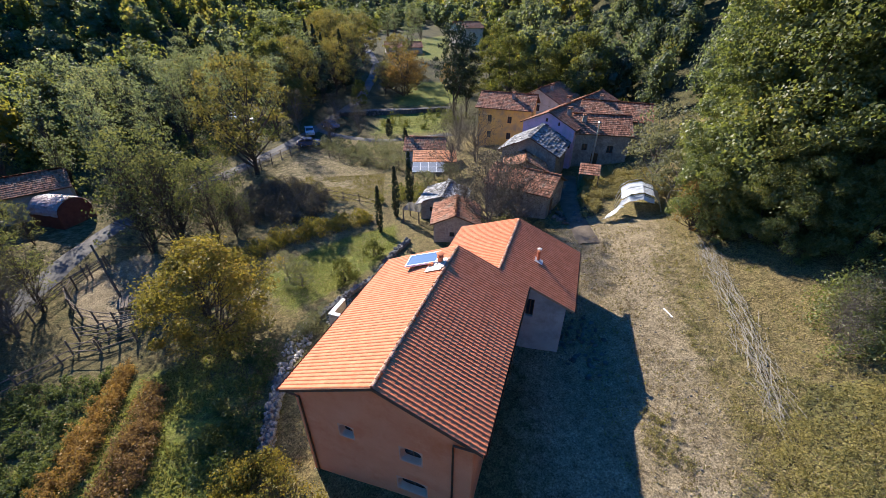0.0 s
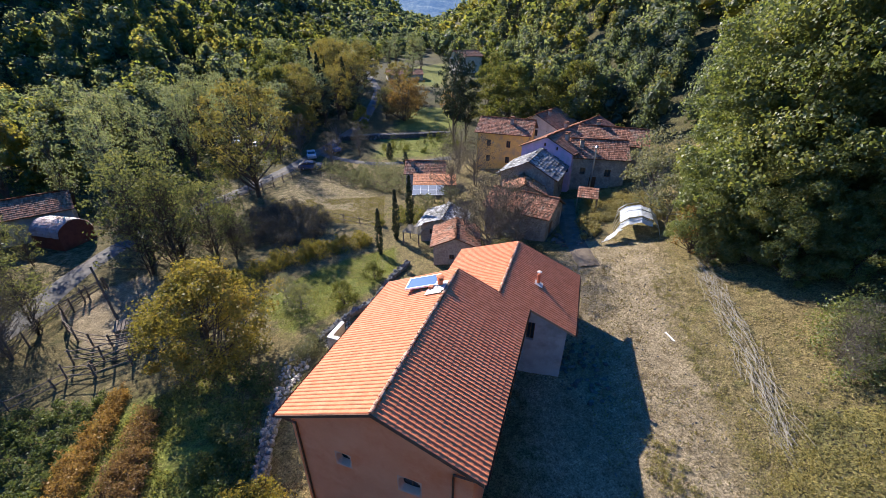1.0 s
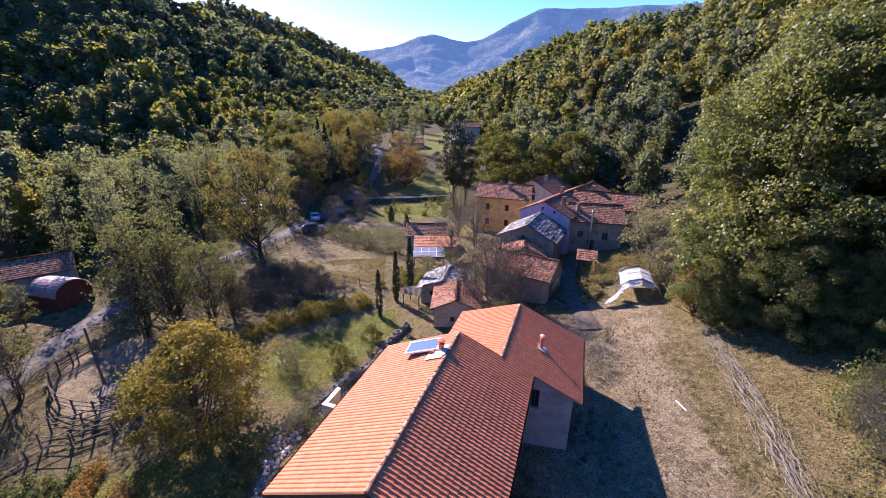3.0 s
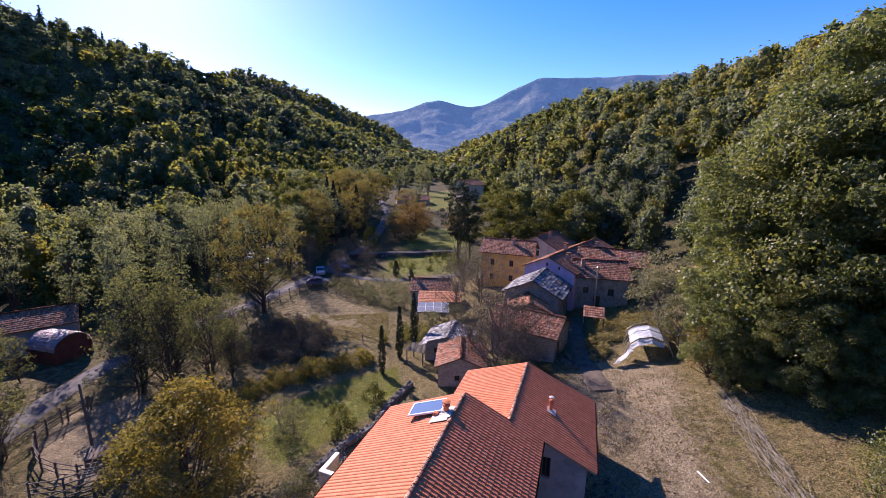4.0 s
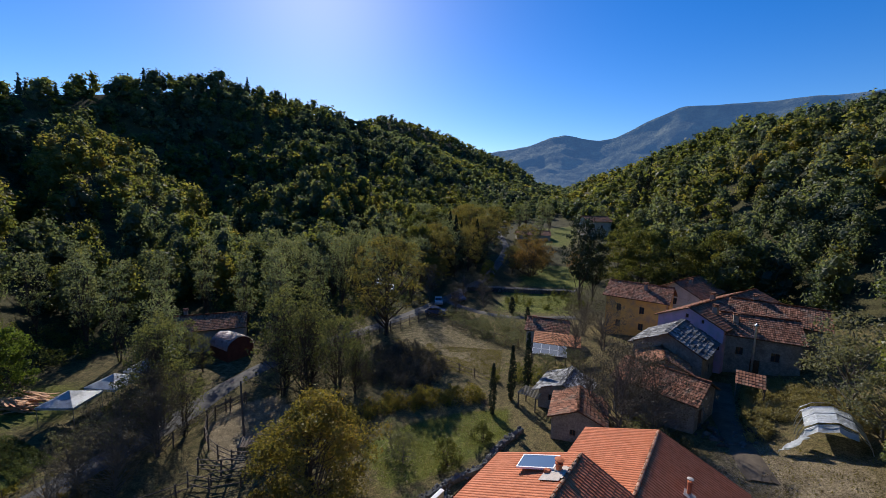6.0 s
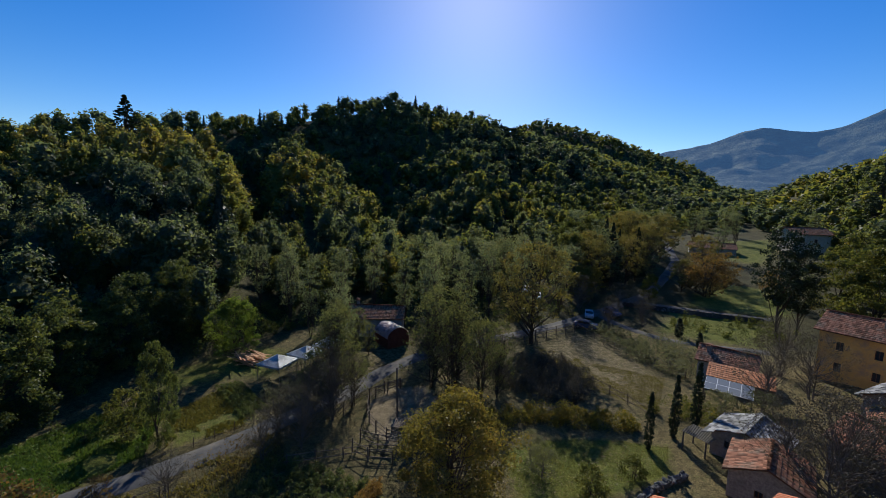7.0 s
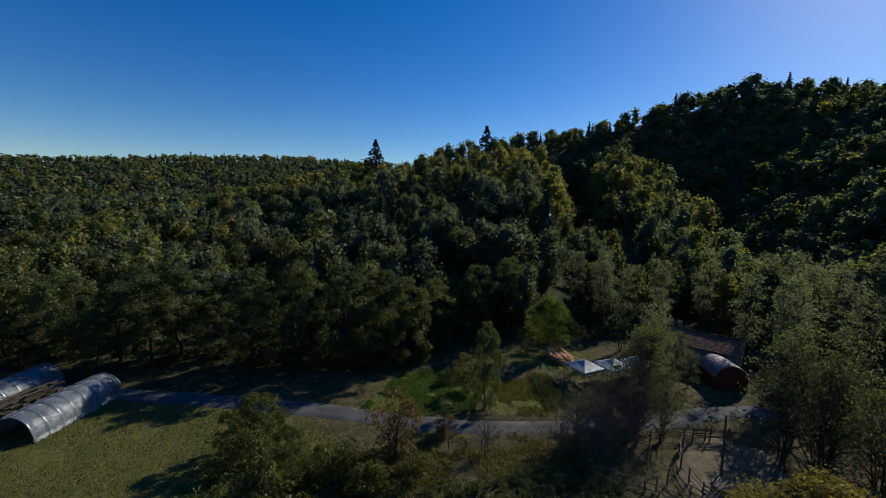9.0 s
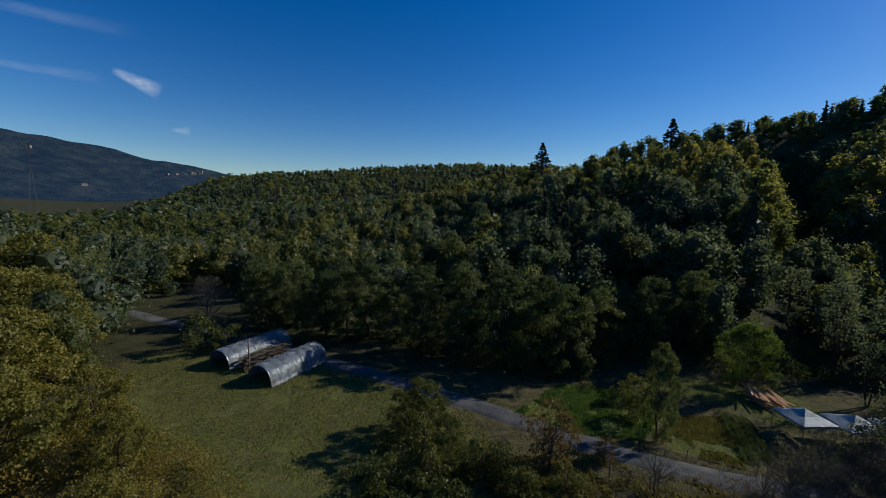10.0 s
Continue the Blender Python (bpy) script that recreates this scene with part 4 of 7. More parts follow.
def wall_slab(outline, holes, thick, axis_m, material, parent, name="wall", label=""):
    """A wall in its own x, z plane with real openings (x0, z0, x1, z1), thickness along +y."""
    xs = sorted({p[0] for p in outline} | {h[0] for h in holes} | {h[2] for h in holes})
    bm = bmesh.new()

    def top_at(x):
        pts = sorted([p for p in outline if p[2]], key=lambda p: p[0])
        for a_, b_ in zip(pts, pts[1:]):
            if a_[0] - 1e-6 <= x <= b_[0] + 1e-6:
                return a_[1] + (b_[1] - a_[1]) * (x - a_[0]) / max(b_[0] - a_[0], 1e-6)
        return pts[-1][1]

    base = min(p[1] for p in outline)
    for x0, x1 in zip(xs, xs[1:]):
        cut = sorted([h for h in holes if h[0] < x1 - 1e-6 and h[2] > x0 + 1e-6], key=lambda h: h[1])
        z = base
        spans = []
        for h in cut:
            spans.append((z, z, h[1], h[1]))
            z = h[3]
        spans.append((z, z, top_at(x0), top_at(x1)))
        for za, zb, zc, zd in spans:
            if min(zc - za, zd - zb) < 1e-4 and max(zc - za, zd - zb) < 1e-4:
                continue
            q = [bm.verts.new((x, yy, zz)) for yy in (0, thick) for x, zz in ((x0, za), (x1, zb), (x1, zd), (x0, zc))]
            for ids in ((0, 1, 2, 3), (7, 6, 5, 4), (0, 4, 5, 1), (1, 5, 6, 2), (2, 6, 7, 3), (3, 7, 4, 0)):
                bm.faces.new([q[i] for i in ids])
    bmesh.ops.remove_doubles(bm, verts=bm.verts, dist=1e-4)
    bm.faces.ensure_lookup_table()
    seen = {}
    for f in list(bm.faces):
        key = tuple(sorted(v.index for v in f.verts))
        seen.setdefault(key, []).append(f)
    bmesh.ops.recalc_face_normals(bm, faces=bm.faces)
    bm.transform(axis_m)
    return part(name, bm, material, parent, label)


def window(parent, m, w, h, depth, frame_mat, label="", bars=1, arch=False):
    """A window set in an opening: frame, panes and sill, in a wall's own frame (x across, z up, y inwards)."""
    win = new("window")
    win.parent = parent
    win.matrix_local = m
    if label:
        tagged(win, label)
    bm = bmesh.new()
    t = 0.06
    for lo, hi in (((0, 0, 0), (w, 0.05, t)), ((0, 0, h - t), (w, 0.05, h)), ((0, 0, t), (t, 0.05, h - t)), ((w - t, 0, t), (w, 0.05, h - t))):
        add_box(bm, lo, hi)
    for k in range(bars):
        x = w * (k + 1) / (bars + 1)
        add_box(bm, (x - t / 2, 0.002, t), (x + t / 2, 0.048, h - t))
    bm.transform(Matrix.Translation((0, depth, 0)))
    part("window_frame", bm, frame_mat, win)
    part("pane", box((t * 0.8, depth + 0.02, t * 0.8), (w - t * 0.8, depth + 0.03, h - t * 0.8)), window_glass, win)
    return win


def niche(parent, m, w, h, depth):
    """The rounded plaster lining of a deep window opening."""
    bm = bmesh.new()
    c, n = Vector((w / 2, 0, h / 2)), 40
    rings = []
    for y, grow in ((0.0, 0.0), (0.02, 0.03), (depth, 0.12)):
        ring = []
        for k in range(n):
            a_ = math.tau * k / n
            ca, sa = math.cos(a_), math.sin(a_)
            p = 5 if sa < 0 else 3.2
            f = (abs(ca) ** p + abs(sa) ** p) ** (-1 / p)
            ring.append(bm.verts.new(c + Vector((ca * f * (w / 2 - 0.03 - grow), y, sa * f * (h / 2 - 0.03 - grow)))))
        rings.append(ring)
    outer = []
    for k in range(n):
        a_ = math.tau * k / n
        ca, sa = math.cos(a_), math.sin(a_)
        f = 1 / max(abs(ca), abs(sa))
        outer.append(bm.verts.new(c + Vector((ca * f * w / 2, 0.001, sa * f * h / 2))))
    for p, q in zip([outer] + rings[:-1], rings):
        for k in range(n):
            bm.faces.new((p[k], p[(k + 1) % n], q[(k + 1) % n], q[k]))
    bm.transform(m)
    part("reveal", bm, niche_plaster, parent, "smooth pale plaster lining of the window niche")


niche_plaster = surface("recess_plaster", (0.60, 0.26, 0.16), (0.68, 0.33, 0.21), 1.5, 0.9, bump=0.2, fine=40)
house = thing("house", HOUSE_M, "new salmon-rendered house with a bright orange clay-tiled roof", "house")
ZE_R, ZE_L = RIDGE - WR * PITCH, RIDGE - WL * PITCH
OV = 0.45
wl, wr = -WL + OV, WR - OV
BASE = 0.2
zl, zr = RIDGE - (-wl) * PITCH - 0.22, RIDGE - wr * PITCH - 0.22
FRONT = 0.35
gable = [(wl, BASE, False), (wl, zl, True), (0, RIDGE - 0.22, True), (wr, zr, True), (wr, BASE, False)]
holes = [(-2.35, 4.7, -1.5, 5.65), (0.75, 4.4, 1.9, 5.5), (0.5, 1.9, 2.1, 3.0)]
wall_slab(gable, holes, 0.45, Matrix.Translation((0, FRONT, 0)), render_pink, house, "wall", "salmon rendered gable wall with deep recessed windows")
for h in holes:
    window(house, Matrix.Translation((h[0], FRONT, h[1])), h[2] - h[0], h[3] - h[1], 0.32, wood_door, "small recessed window")
    niche(house, Matrix.Translation((h[0], FRONT, h[1])), h[2] - h[0], h[3] - h[1], 0.3)
# plinth in concrete along the gable's foot
part("plinth", box((wl - 0.06, FRONT - 0.12, BASE - 1.2), (wr + 0.06, FRONT + 0.25, 0.75), 0.02), concrete, house)
LONG = Matrix.Translation((wr - 0.45, FRONT + 0.452, 0)) @ Matrix.Rotation(radians(90), 4, "Z") @ Matrix.Translation((0, -0.45, 0))
side_r = [(0, BASE, False), (0, zr, True), (LF - 1.2, zr, True), (LF - 1.2, BASE, False)]
wall_slab(side_r, [(2.0, 4.2, 2.9, 5.4), (5.5, 2.3, 6.5, 4.4), (8.4, 4.2, 9.3, 5.4)], 0.45, LONG, render_pink, house)
for x0, z0, w_, h_ in ((2.0, 4.2, 0.9, 1.2), (8.4, 4.2, 0.9, 1.2)):
    window(house, LONG @ Matrix.Translation((x0, 0, z0)), w_, h_, 0.25, wood_door)
part("door", box((5.52, 0.2, 2.3), (6.48, 0.26, 4.38), 0.01, LONG), wood_door, house)
part("wall", box((wl, FRONT + 0.452, BASE - 0.8), (wl + 0.45, LF - 0.6, zl), 0, None), render_cream, house, "pale plastered side wall")
part("wall", box((wl + 0.002, LF - 0.6, BASE - 0.8), (OFF2 - 0.9, LF - 0.15, ZE_L)), render_pink, house)
# second wing
a2, w2 = OFF2, W2
z2 = RIDGE - a2 * PITCH
w2i = w2 - 0.45
ze2 = RIDGE - w2 * PITCH
left2 = -1.9
zl2 = z2 - (a2 - left2) * PITCH * 0.8
FR2 = Matrix.Translation((0, LF - 0.25 + 0.45, 0))
wing = [(wr - 0.2, 1.2, False), (wr - 0.2, RIDGE - (wr - 0.2) * PITCH - 0.24, True), (w2i, RIDGE - w2i * PITCH - 0.24, True), (w2i, 1.2, False)]
wall_slab(wing, [(4.6, 4.9, 5.1, 6.3)], 0.4, FR2, render_grey, house, "wall", "grey plastered wall of the rear wing")
window(house, FR2 @ Matrix.Translation((4.6, 0, 4.9)), 0.5, 1.4, 0.2, wood_door)
part("wall", box((w2i - 0.4, LF + 0.602, 1.0), (w2i, L2 - 0.4, ze2 - 0.05)), render_grey, house)
bm = bmesh.new()
add_prism(bm, [(left2 + 0.4, 1.0), (left2 + 0.4, zl2), (a2, z2 - 0.26), (w2i - 0.402, RIDGE - (w2i - 0.4) * PITCH - 0.26), (w2i - 0.402, 1.0)], L2 - 0.8, L2 - 0.4)
part("wall", bm, render_grey, house)
part("wall", box((left2 + 0.4, LF - 0.1, 1.0), (left2 + 0.8, L2 - 0.802, zl2 - 0.1)), render_grey, house)
# roof boarding under the tiles
bm = bmesh.new()


def slab(bm, x0, x1, y0, y1, zf, t=0.16):
    q = [bm.verts.new((x, y, zf(x) - d)) for d in (0, t) for x, y in ((x0, y0), (x1, y0), (x1, y1), (x0, y1))]
    for ids in ((0, 1, 2, 3), (7, 6, 5, 4), (0, 4, 5, 1), (1, 5, 6, 2), (2, 6, 7, 3), (3, 7, 4, 0)):
        bm.faces.new([q[i] for i in ids])


zf_main = lambda x: RIDGE - abs(x) * PITCH - 0.03
zf_wing = lambda x: z2 - (a2 - x) * PITCH * 0.8 - 0.03
slab(bm, -WL, 0, 0, LF, zf_main)
slab(bm, 0, WR, 0, LF, zf_main)
slab(bm, OFF2, W2, LF + 0.002, L2, zf_main)
slab(bm, left2, OFF2, LF + 0.002, L2, zf_wing)
bmesh.ops.recalc_face_normals(bm, faces=bm.faces)
part("roof", bm, plank_wood, house, "timber roof deck")
cs = math.sqrt(1 + PITCH ** 2)
TW, TL = 0.222, 0.34


def tiled(origin, along, up, width, length, parent, material, w=TW, l=TL, keep=None, nearest=0, seed=1, **kw):
    """Tiles on one slope: the first ones as pieces of their own, the rest joined."""
    m = slope_frame(origin, along, up)
    cols, rows = max(int(round(width / w)), 1), max(int(round(length / l)), 1)
    w, l = width / cols, length / rows
    ok = keep or (lambda x, y: True)
    near = set()
    if nearest:
        spots = sorted([(i, j) for i in range(cols) for j in range(rows) if ok((i + 0.5) * w, (j + 0.5) * l)], key=lambda s: (s[0], s[1]))[:nearest]
        near = set(spots)
    v, f = tile_field(cols, rows, w, l, lambda i, j: (i, j) not in near and ok((i + 0.5) * w, (j + 0.5) * l), seed=seed, **kw)
    me = fast_mesh("roof_tiles", v, f, [material])
    me.transform(m)
    ob = part("roof_tiles", me, None, parent)
    tagged(ob, kind="stuff")
    if near:
        v0, f0 = tile_arrays(w, l, **{k: q for k, q in kw.items() if k != "jitter"})
        pm = fast_mesh("roof_tile", v0, f0, [material])
        r = np.random.default_rng(seed)
        for i, j in near:
            t = new("roof_tile", pm)
            t.parent = parent
            t.matrix_local = m @ Matrix.Translation((i * w, j * l, abs(r.normal(0, 0.003))))
    return ob


up_r, up_l = Vector((-1, 0, PITCH)), Vector((1, 0, PITCH))
tiled((WR + 0.06, 0, zf_main(WR + 0.06)), (0, 1, 0), up_r, LF, (WR + 0.02) * cs, house, new_tile, nearest=150, seed=2)
tiled((-WL - 0.06, LF, zf_main(WL + 0.06)), (0, -1, 0), up_l, LF, (WL + 0.02) * cs, house, new_tile, seed=3)
tiled((W2 + 0.06, LF, zf_main(W2 + 0.06)), (0, 1, 0), up_r, L2 - LF, (W2 - OFF2 + 0.02) * cs, house, new_tile, seed=4)
up_w = Vector((1, 0, PITCH * 0.8))
tiled((left2, L2, zf_wing(left2)), (0, -1, 0), up_w, L2 - LF, (OFF2 - left2) * math.sqrt(1 + 0.64 * PITCH ** 2), house, new_tile, seed=5)
ridge_caps((0, 0, RIDGE - 0.04), (0, LF, RIDGE - 0.04), ridge_tile_mat, house, 0.1)
ridge_caps((OFF2, LF - 0.1, z2 - 0.04), (OFF2, L2, z2 - 0.04), ridge_tile_mat, house, 0.1)

# ---------------------------------------------------------------- on and around the new house
def gutter(x, y0, y1, z):
    bm = bmesh.new()
    ring = [(math.cos(a_) * 0.07, math.sin(a_) * 0.07) for a_ in np.linspace(math.pi, math.tau, 7)]
    rows = [[bm.verts.new((x + u, y, z + w)) for u, w in ring] for y in (y0, y1)]
    for k in range(6):
        bm.faces.new((rows[0][k], rows[0][k + 1], rows[1][k + 1], rows[1][k]))
    bmesh.ops.solidify(bm, geom=bm.faces[:], thickness=0.006)
    return part("gutter", bm, copper, house, "brown sheet-metal gutter")


gutter(WR + 0.09, -0.05, LF, ZE_R - 0.06)
gutter(-WL - 0.09, -0.05, LF, ZE_L - 0.06)
gutter(W2 + 0.09, LF, L2, ze2 - 0.06)
for sx, x_e, zt in ((-1, -WL - 0.09, ZE_L - 0.1), (1, WR + 0.09, ZE_R - 0.1)):
    xw = wl - 0.06 if sx < 0 else wr + 0.06
    xin = xw + (0.35 if sx < 0 else -0.9)
    part("downpipe", tube([(x_e, 0.1, zt), (x_e - sx * 0.1, 0.12, zt - 0.12), (xin, FRONT - 0.07, zt - 0.45), (xin, FRONT - 0.07, zt - 0.7), (xin, FRONT - 0.07, 0.1)], 0.05, 8), copper, house, "brown metal downpipe")
# verge boards under the front edge of the roof
bm = bmesh.new()
for x0, x1 in ((-WL, 0), (0, WR)):
    q = [(x0, RIDGE - abs(x0) * PITCH - 0.2), (x1, RIDGE - abs(x1) * PITCH - 0.2), (x1, RIDGE - abs(x1) * PITCH - 0.03), (x0, RIDGE - abs(x0) * PITCH - 0.03)]
    add_prism(bm, q, -0.04, -0.004)
part("verge_board", bm, wood_door, house)


def chimney(parent, x, y, z, h, w=0.42, top_mat=None, label="", mat=None):
    c = new("chimney")
    c.parent = parent
    c.matrix_local = Matrix.Translation((x, y, z))
    if label:
        tagged(c, label)
    part("shaft", box((-w / 2, -w / 2, -0.6), (w / 2, w / 2, h), 0.015), mat or render_pink, c)
    bm = bmesh.new()
    add_box(bm, (-w * 0.65, -w * 0.65, h), (w * 0.65, w * 0.65, h + 0.05), 0.01)
    for sx in (-1, 1):
        for sy in (-1, 1):
            add_box(bm, (sx * w * 0.4 - 0.05, sy * w * 0.4 - 0.05, h + 0.05), (sx * w * 0.4 + 0.05, sy * w * 0.4 + 0.05, h + 0.22))
    add_box(bm, (-w * 0.68, -w * 0.68, h + 0.22), (w * 0.68, w * 0.68, h + 0.3), 0.02)
    part("chimney_cap", bm, top_mat or new_tile, c)
    return c




def vent(x, y, z, h, w, cap_mat, label):
    """A slim flue: a plastered foot, a clay pipe and a flat cap on pegs."""
    c = new("chimney")
    c.parent = house
    c.matrix_local = Matrix.Translation((x, y, z))
    tagged(c, label)
    part("foot", box((-w * 0.62, -w * 0.62, -0.4), (w * 0.62, w * 0.62, 0.12), 0.02), mortar, c, "pale mortar foot")
    part("shaft", tube([(0, 0, 0.1), (0, 0, h * 0.5), (0, 0, h)], [w * 0.52, w * 0.5, w * 0.5], 12), new_tile, c)
    part("collar", tube([(0, 0, h - 0.12), (0, 0, h - 0.02)], [w * 0.66, w * 0.66], 12), new_tile, c)
    bm = bmesh.new()
    for k in range(3):
        a_ = k * math.tau / 3
        add_tube(bm, [(math.cos(a_) * w * 0.4, math.sin(a_) * w * 0.4, h - 0.02), (math.cos(a_) * w * 0.4, math.sin(a_) * w * 0.4, h + 0.12)], 0.015, 5)
    add_tube(bm, [(0, 0, h + 0.12), (0, 0, h + 0.16), (0, 0, h + 0.2)], [w * 0.8, w * 0.8, w * 0.3], 12)
    part("chimney_cap", bm, cap_mat, c)
    return c


mortar = surface("pale_mortar", (0.40, 0.35, 0.30), (0.54, 0.48, 0.42), 3, 0.9, bump=0.3)
vent(-0.5, LF - 2.0, RIDGE - 0.5 * PITCH, 0.5, 0.3, new_tile, "slim clay flue beside the ridge")
bm = bmesh.new()
for lo, hi, up in (((-1.25, LF - 2.95, 0.0), (-0.15, LF - 2.3, 0.012), 0.06), ((-0.95, LF - 2.3, 0.0), (-0.2, LF - 1.6, 0.012), 0.075), ((-0.2, LF - 2.75, 0.0), (-0.02, LF - 1.7, 0.01), 0.085)):
    add_box(bm, lo, hi, 0.004, Matrix.Translation((0, 0, RIDGE)) @ Matrix.Rotation(-math.atan(PITCH), 4, "Y") @ Matrix.Translation((0, 0, up)))
part("flashing", bm, mortar, house, "pale lead flashing")
vent(OFF2 + 2.1, LF + 3.1, RIDGE - (OFF2 + 2.1) * PITCH, 0.8, 0.2, mortar, "slim clay flue with a pale cap on the rear wing")
part("flashing", box((-0.3, -0.3, 0), (0.3, 0.3, 0.012), 0.004, Matrix.Translation((OFF2 + 2.15, LF + 3.05, RIDGE - (OFF2 + 2.15) * PITCH + 0.06)) @ Matrix.Rotation(math.atan(PITCH), 4, "Y")), mortar, house, "pale lead flashing")
# solar water heater: a glazed collector on the left slope, propped level
COLL = Matrix.Translation((-1.75, LF - 1.55, RIDGE - 1.75 * PITCH + 0.2)) @ Matrix.Rotation(radians(6), 4, "Z") @ Matrix.Rotation(-math.atan(PITCH) * 0.8, 4, "Y")
coll = new("solar_collector")
coll.parent = house
coll.matrix_local = COLL
tagged(coll, "glazed solar water collector in a white frame")
bm = bmesh.new()
for lo, hi in (((-1.05, -0.62, 0), (1.05, -0.55, 0.1)), ((-1.05, 0.55, 0), (1.05, 0.62, 0.1)), ((-1.05, -0.55, 0), (-0.98, 0.55, 0.1)), ((0.98, -0.55, 0), (1.05, 0.55, 0.1))):
    add_box(bm, lo, hi)
part("collector_frame", bm, white_paint, coll)
part("collector_glass", box((-0.98, -0.55, 0.05), (0.98, 0.55, 0.085)), panel_glass, coll)
part("collector_tray", box((-1.0, -0.57, -0.03), (1.0, 0.57, 0.045)), steel, coll)
for sx in (-0.7, 0.7):
    part("prop", tube([(sx, -0.5, -0.03), (sx, -0.5, -0.4)], 0.02, 5), steel, coll)
    part("prop", tube([(sx, 0.5, -0.03), (sx, 0.5, -0.4)], 0.02, 5), steel, coll)
part("vent_tile", box((-1.15, LF - 2.35, 0), (-0.85, LF - 2.1, 0.22), 0.03, Matrix.Translation((0, 0, RIDGE - 1.0 * PITCH))), new_tile, house)


def at_ground(x, y, rz=0.0, dz=0.0):
    return Matrix.Translation((x, y, ground_z(x, y) + dz)) @ Matrix.Rotation(radians(rz), 4, "Z")


# white-topped parapet of the terrace beside the house
para = thing("parapet", Matrix.Translation((-7.35, 22.3, 2.2)) @ Matrix.Rotation(radians(-20), 4, "Z"), "low terrace wall with a white angled coping", "wall")
part("wall", box((-0.15, -0.9, -1.5), (0.15, 0.9, 1.25), 0.01), stone_wall, para)
part("coping", box((-0.15, -0.92, 1.252), (0.15, 0.95, 1.31), 0.015), white_paint, para, "white coping")
part("wall", box((0.152, -0.9, -1.5), (1.1, -0.62, 1.25), 0.01), stone_wall, para)
part("coping", box((0.152, -0.92, 1.252), (1.12, -0.62, 1.31), 0.015), white_paint, para, "white coping")



def rock(bm, c, s, r):
    ret = bmesh.ops.create_icosphere(bm, subdivisions=1, radius=1)
    k = Vector((s * r.uniform(0.7, 1.3), s * r.uniform(0.7, 1.3), s * r.uniform(0.5, 0.9)))
    rot = Euler((r.uniform(0, 6), r.uniform(0, 6), r.uniform(0, 6))).to_matrix()
    for v in ret["verts"]:
        p = v.co * r.uniform(0.8, 1.15)
        v.co = rot @ Vector((p.x * k.x, p.y * k.y, p.z * k.z)) + Vector(c)


ROCKS = []
for k in range(5):
    b_ = bmesh.new()
    rock(b_, (0, 0, 0), 1.0, np.random.default_rng(60 + k))
    ROCKS.append(bm_mesh("stone", b_, stone_piece))


def stone_wall_run(name, pts, height, thick, size, label, count=150):
    """A dry-stone wall: a core, and stones of their own on its face and top."""
    top = thing(name, Matrix.Identity(4), label, "wall")
    r = np.random.default_rng(len(pts) * 7 + int(height * 10))
    pts = [Vector((x, y, ground_z(x, y))) for x, y in pts]
    bm = bmesh.new()
    for p, q in zip(pts, pts[1:]):
        d = (q - p).normalized()
        n = Vector((-d.y, d.x, 0)) * thick / 2 * 0.8
        v = [bm.verts.new(c) for c in (p - n - Vector((0, 0, 1)), p + n - Vector((0, 0, 1)), q + n - Vector((0, 0, 1)), q - n - Vector((0, 0, 1)),
                                       p - n + Vector((0, 0, height * 0.92)), p + n + Vector((0, 0, height * 0.92)), q + n + Vector((0, 0, height * 0.92)), q - n + Vector((0, 0, height * 0.92)))]
        for ids in ((0, 1, 2, 3), (7, 6, 5, 4), (0, 4, 5, 1), (1, 5, 6, 2), (2, 6, 7, 3), (3, 7, 4, 0)):
            bm.faces.new([v[i] for i in ids])
    part("core", bm, stone_piece, top)
    total = sum((q - p).length for p, q in zip(pts, pts[1:]))
    for k in range(count):
        u = r.uniform(0, total)
        for p, q in zip(pts, pts[1:]):
            L = (q - p).length
            if u <= L:
                break
            u -= L
        d = (q - p).normalized()
        n = Vector((-d.y, d.x, 0))
        h = r.uniform(0, height) if k % 2 else height * r.uniform(0.85, 1.0)
        side = r.choice([-1, 1]) * thick / 2 * (r.uniform(0.8, 1.0) if k % 2 else r.uniform(0, 0.9))
        ob = new("stone", ROCKS[r.integers(5)])
        ob.parent = top
        s = size * r.uniform(0.6, 1.35)
        ob.matrix_local = Matrix.Translation(p + d * u + n * side + Vector((0, 0, h))) @ Euler((r.uniform(0, 6), r.uniform(0, 6), r.uniform(0, 6))).to_matrix().to_4x4() @ Matrix.Diagonal((s, s, s * 0.7, 1))
    return top


stone_wall_run("stone_wall", [(-9.6, 24.5), (-7.6, 27.5), (-5.4, 29.6), (-4.6, 32.5), (-3.0, 35.5)], 0.45, 0.5, 0.16, "dry-stone wall along the edge of the lawn", 200)
stone_wall_run("stone_wall", [(-9.7, 13.0), (-10.2, 15.5), (-10.6, 18.2)], 0.45, 0.7, 0.2, "rough stone revetment on the bank beside the house", 170)
stone_wall_run("stone_wall", [(-22.5, 92.5), (-14, 93.5), (-5, 94.5), (2, 94)], 1.0, 0.5, 0.25, "low stone wall beside the upper road", 80)


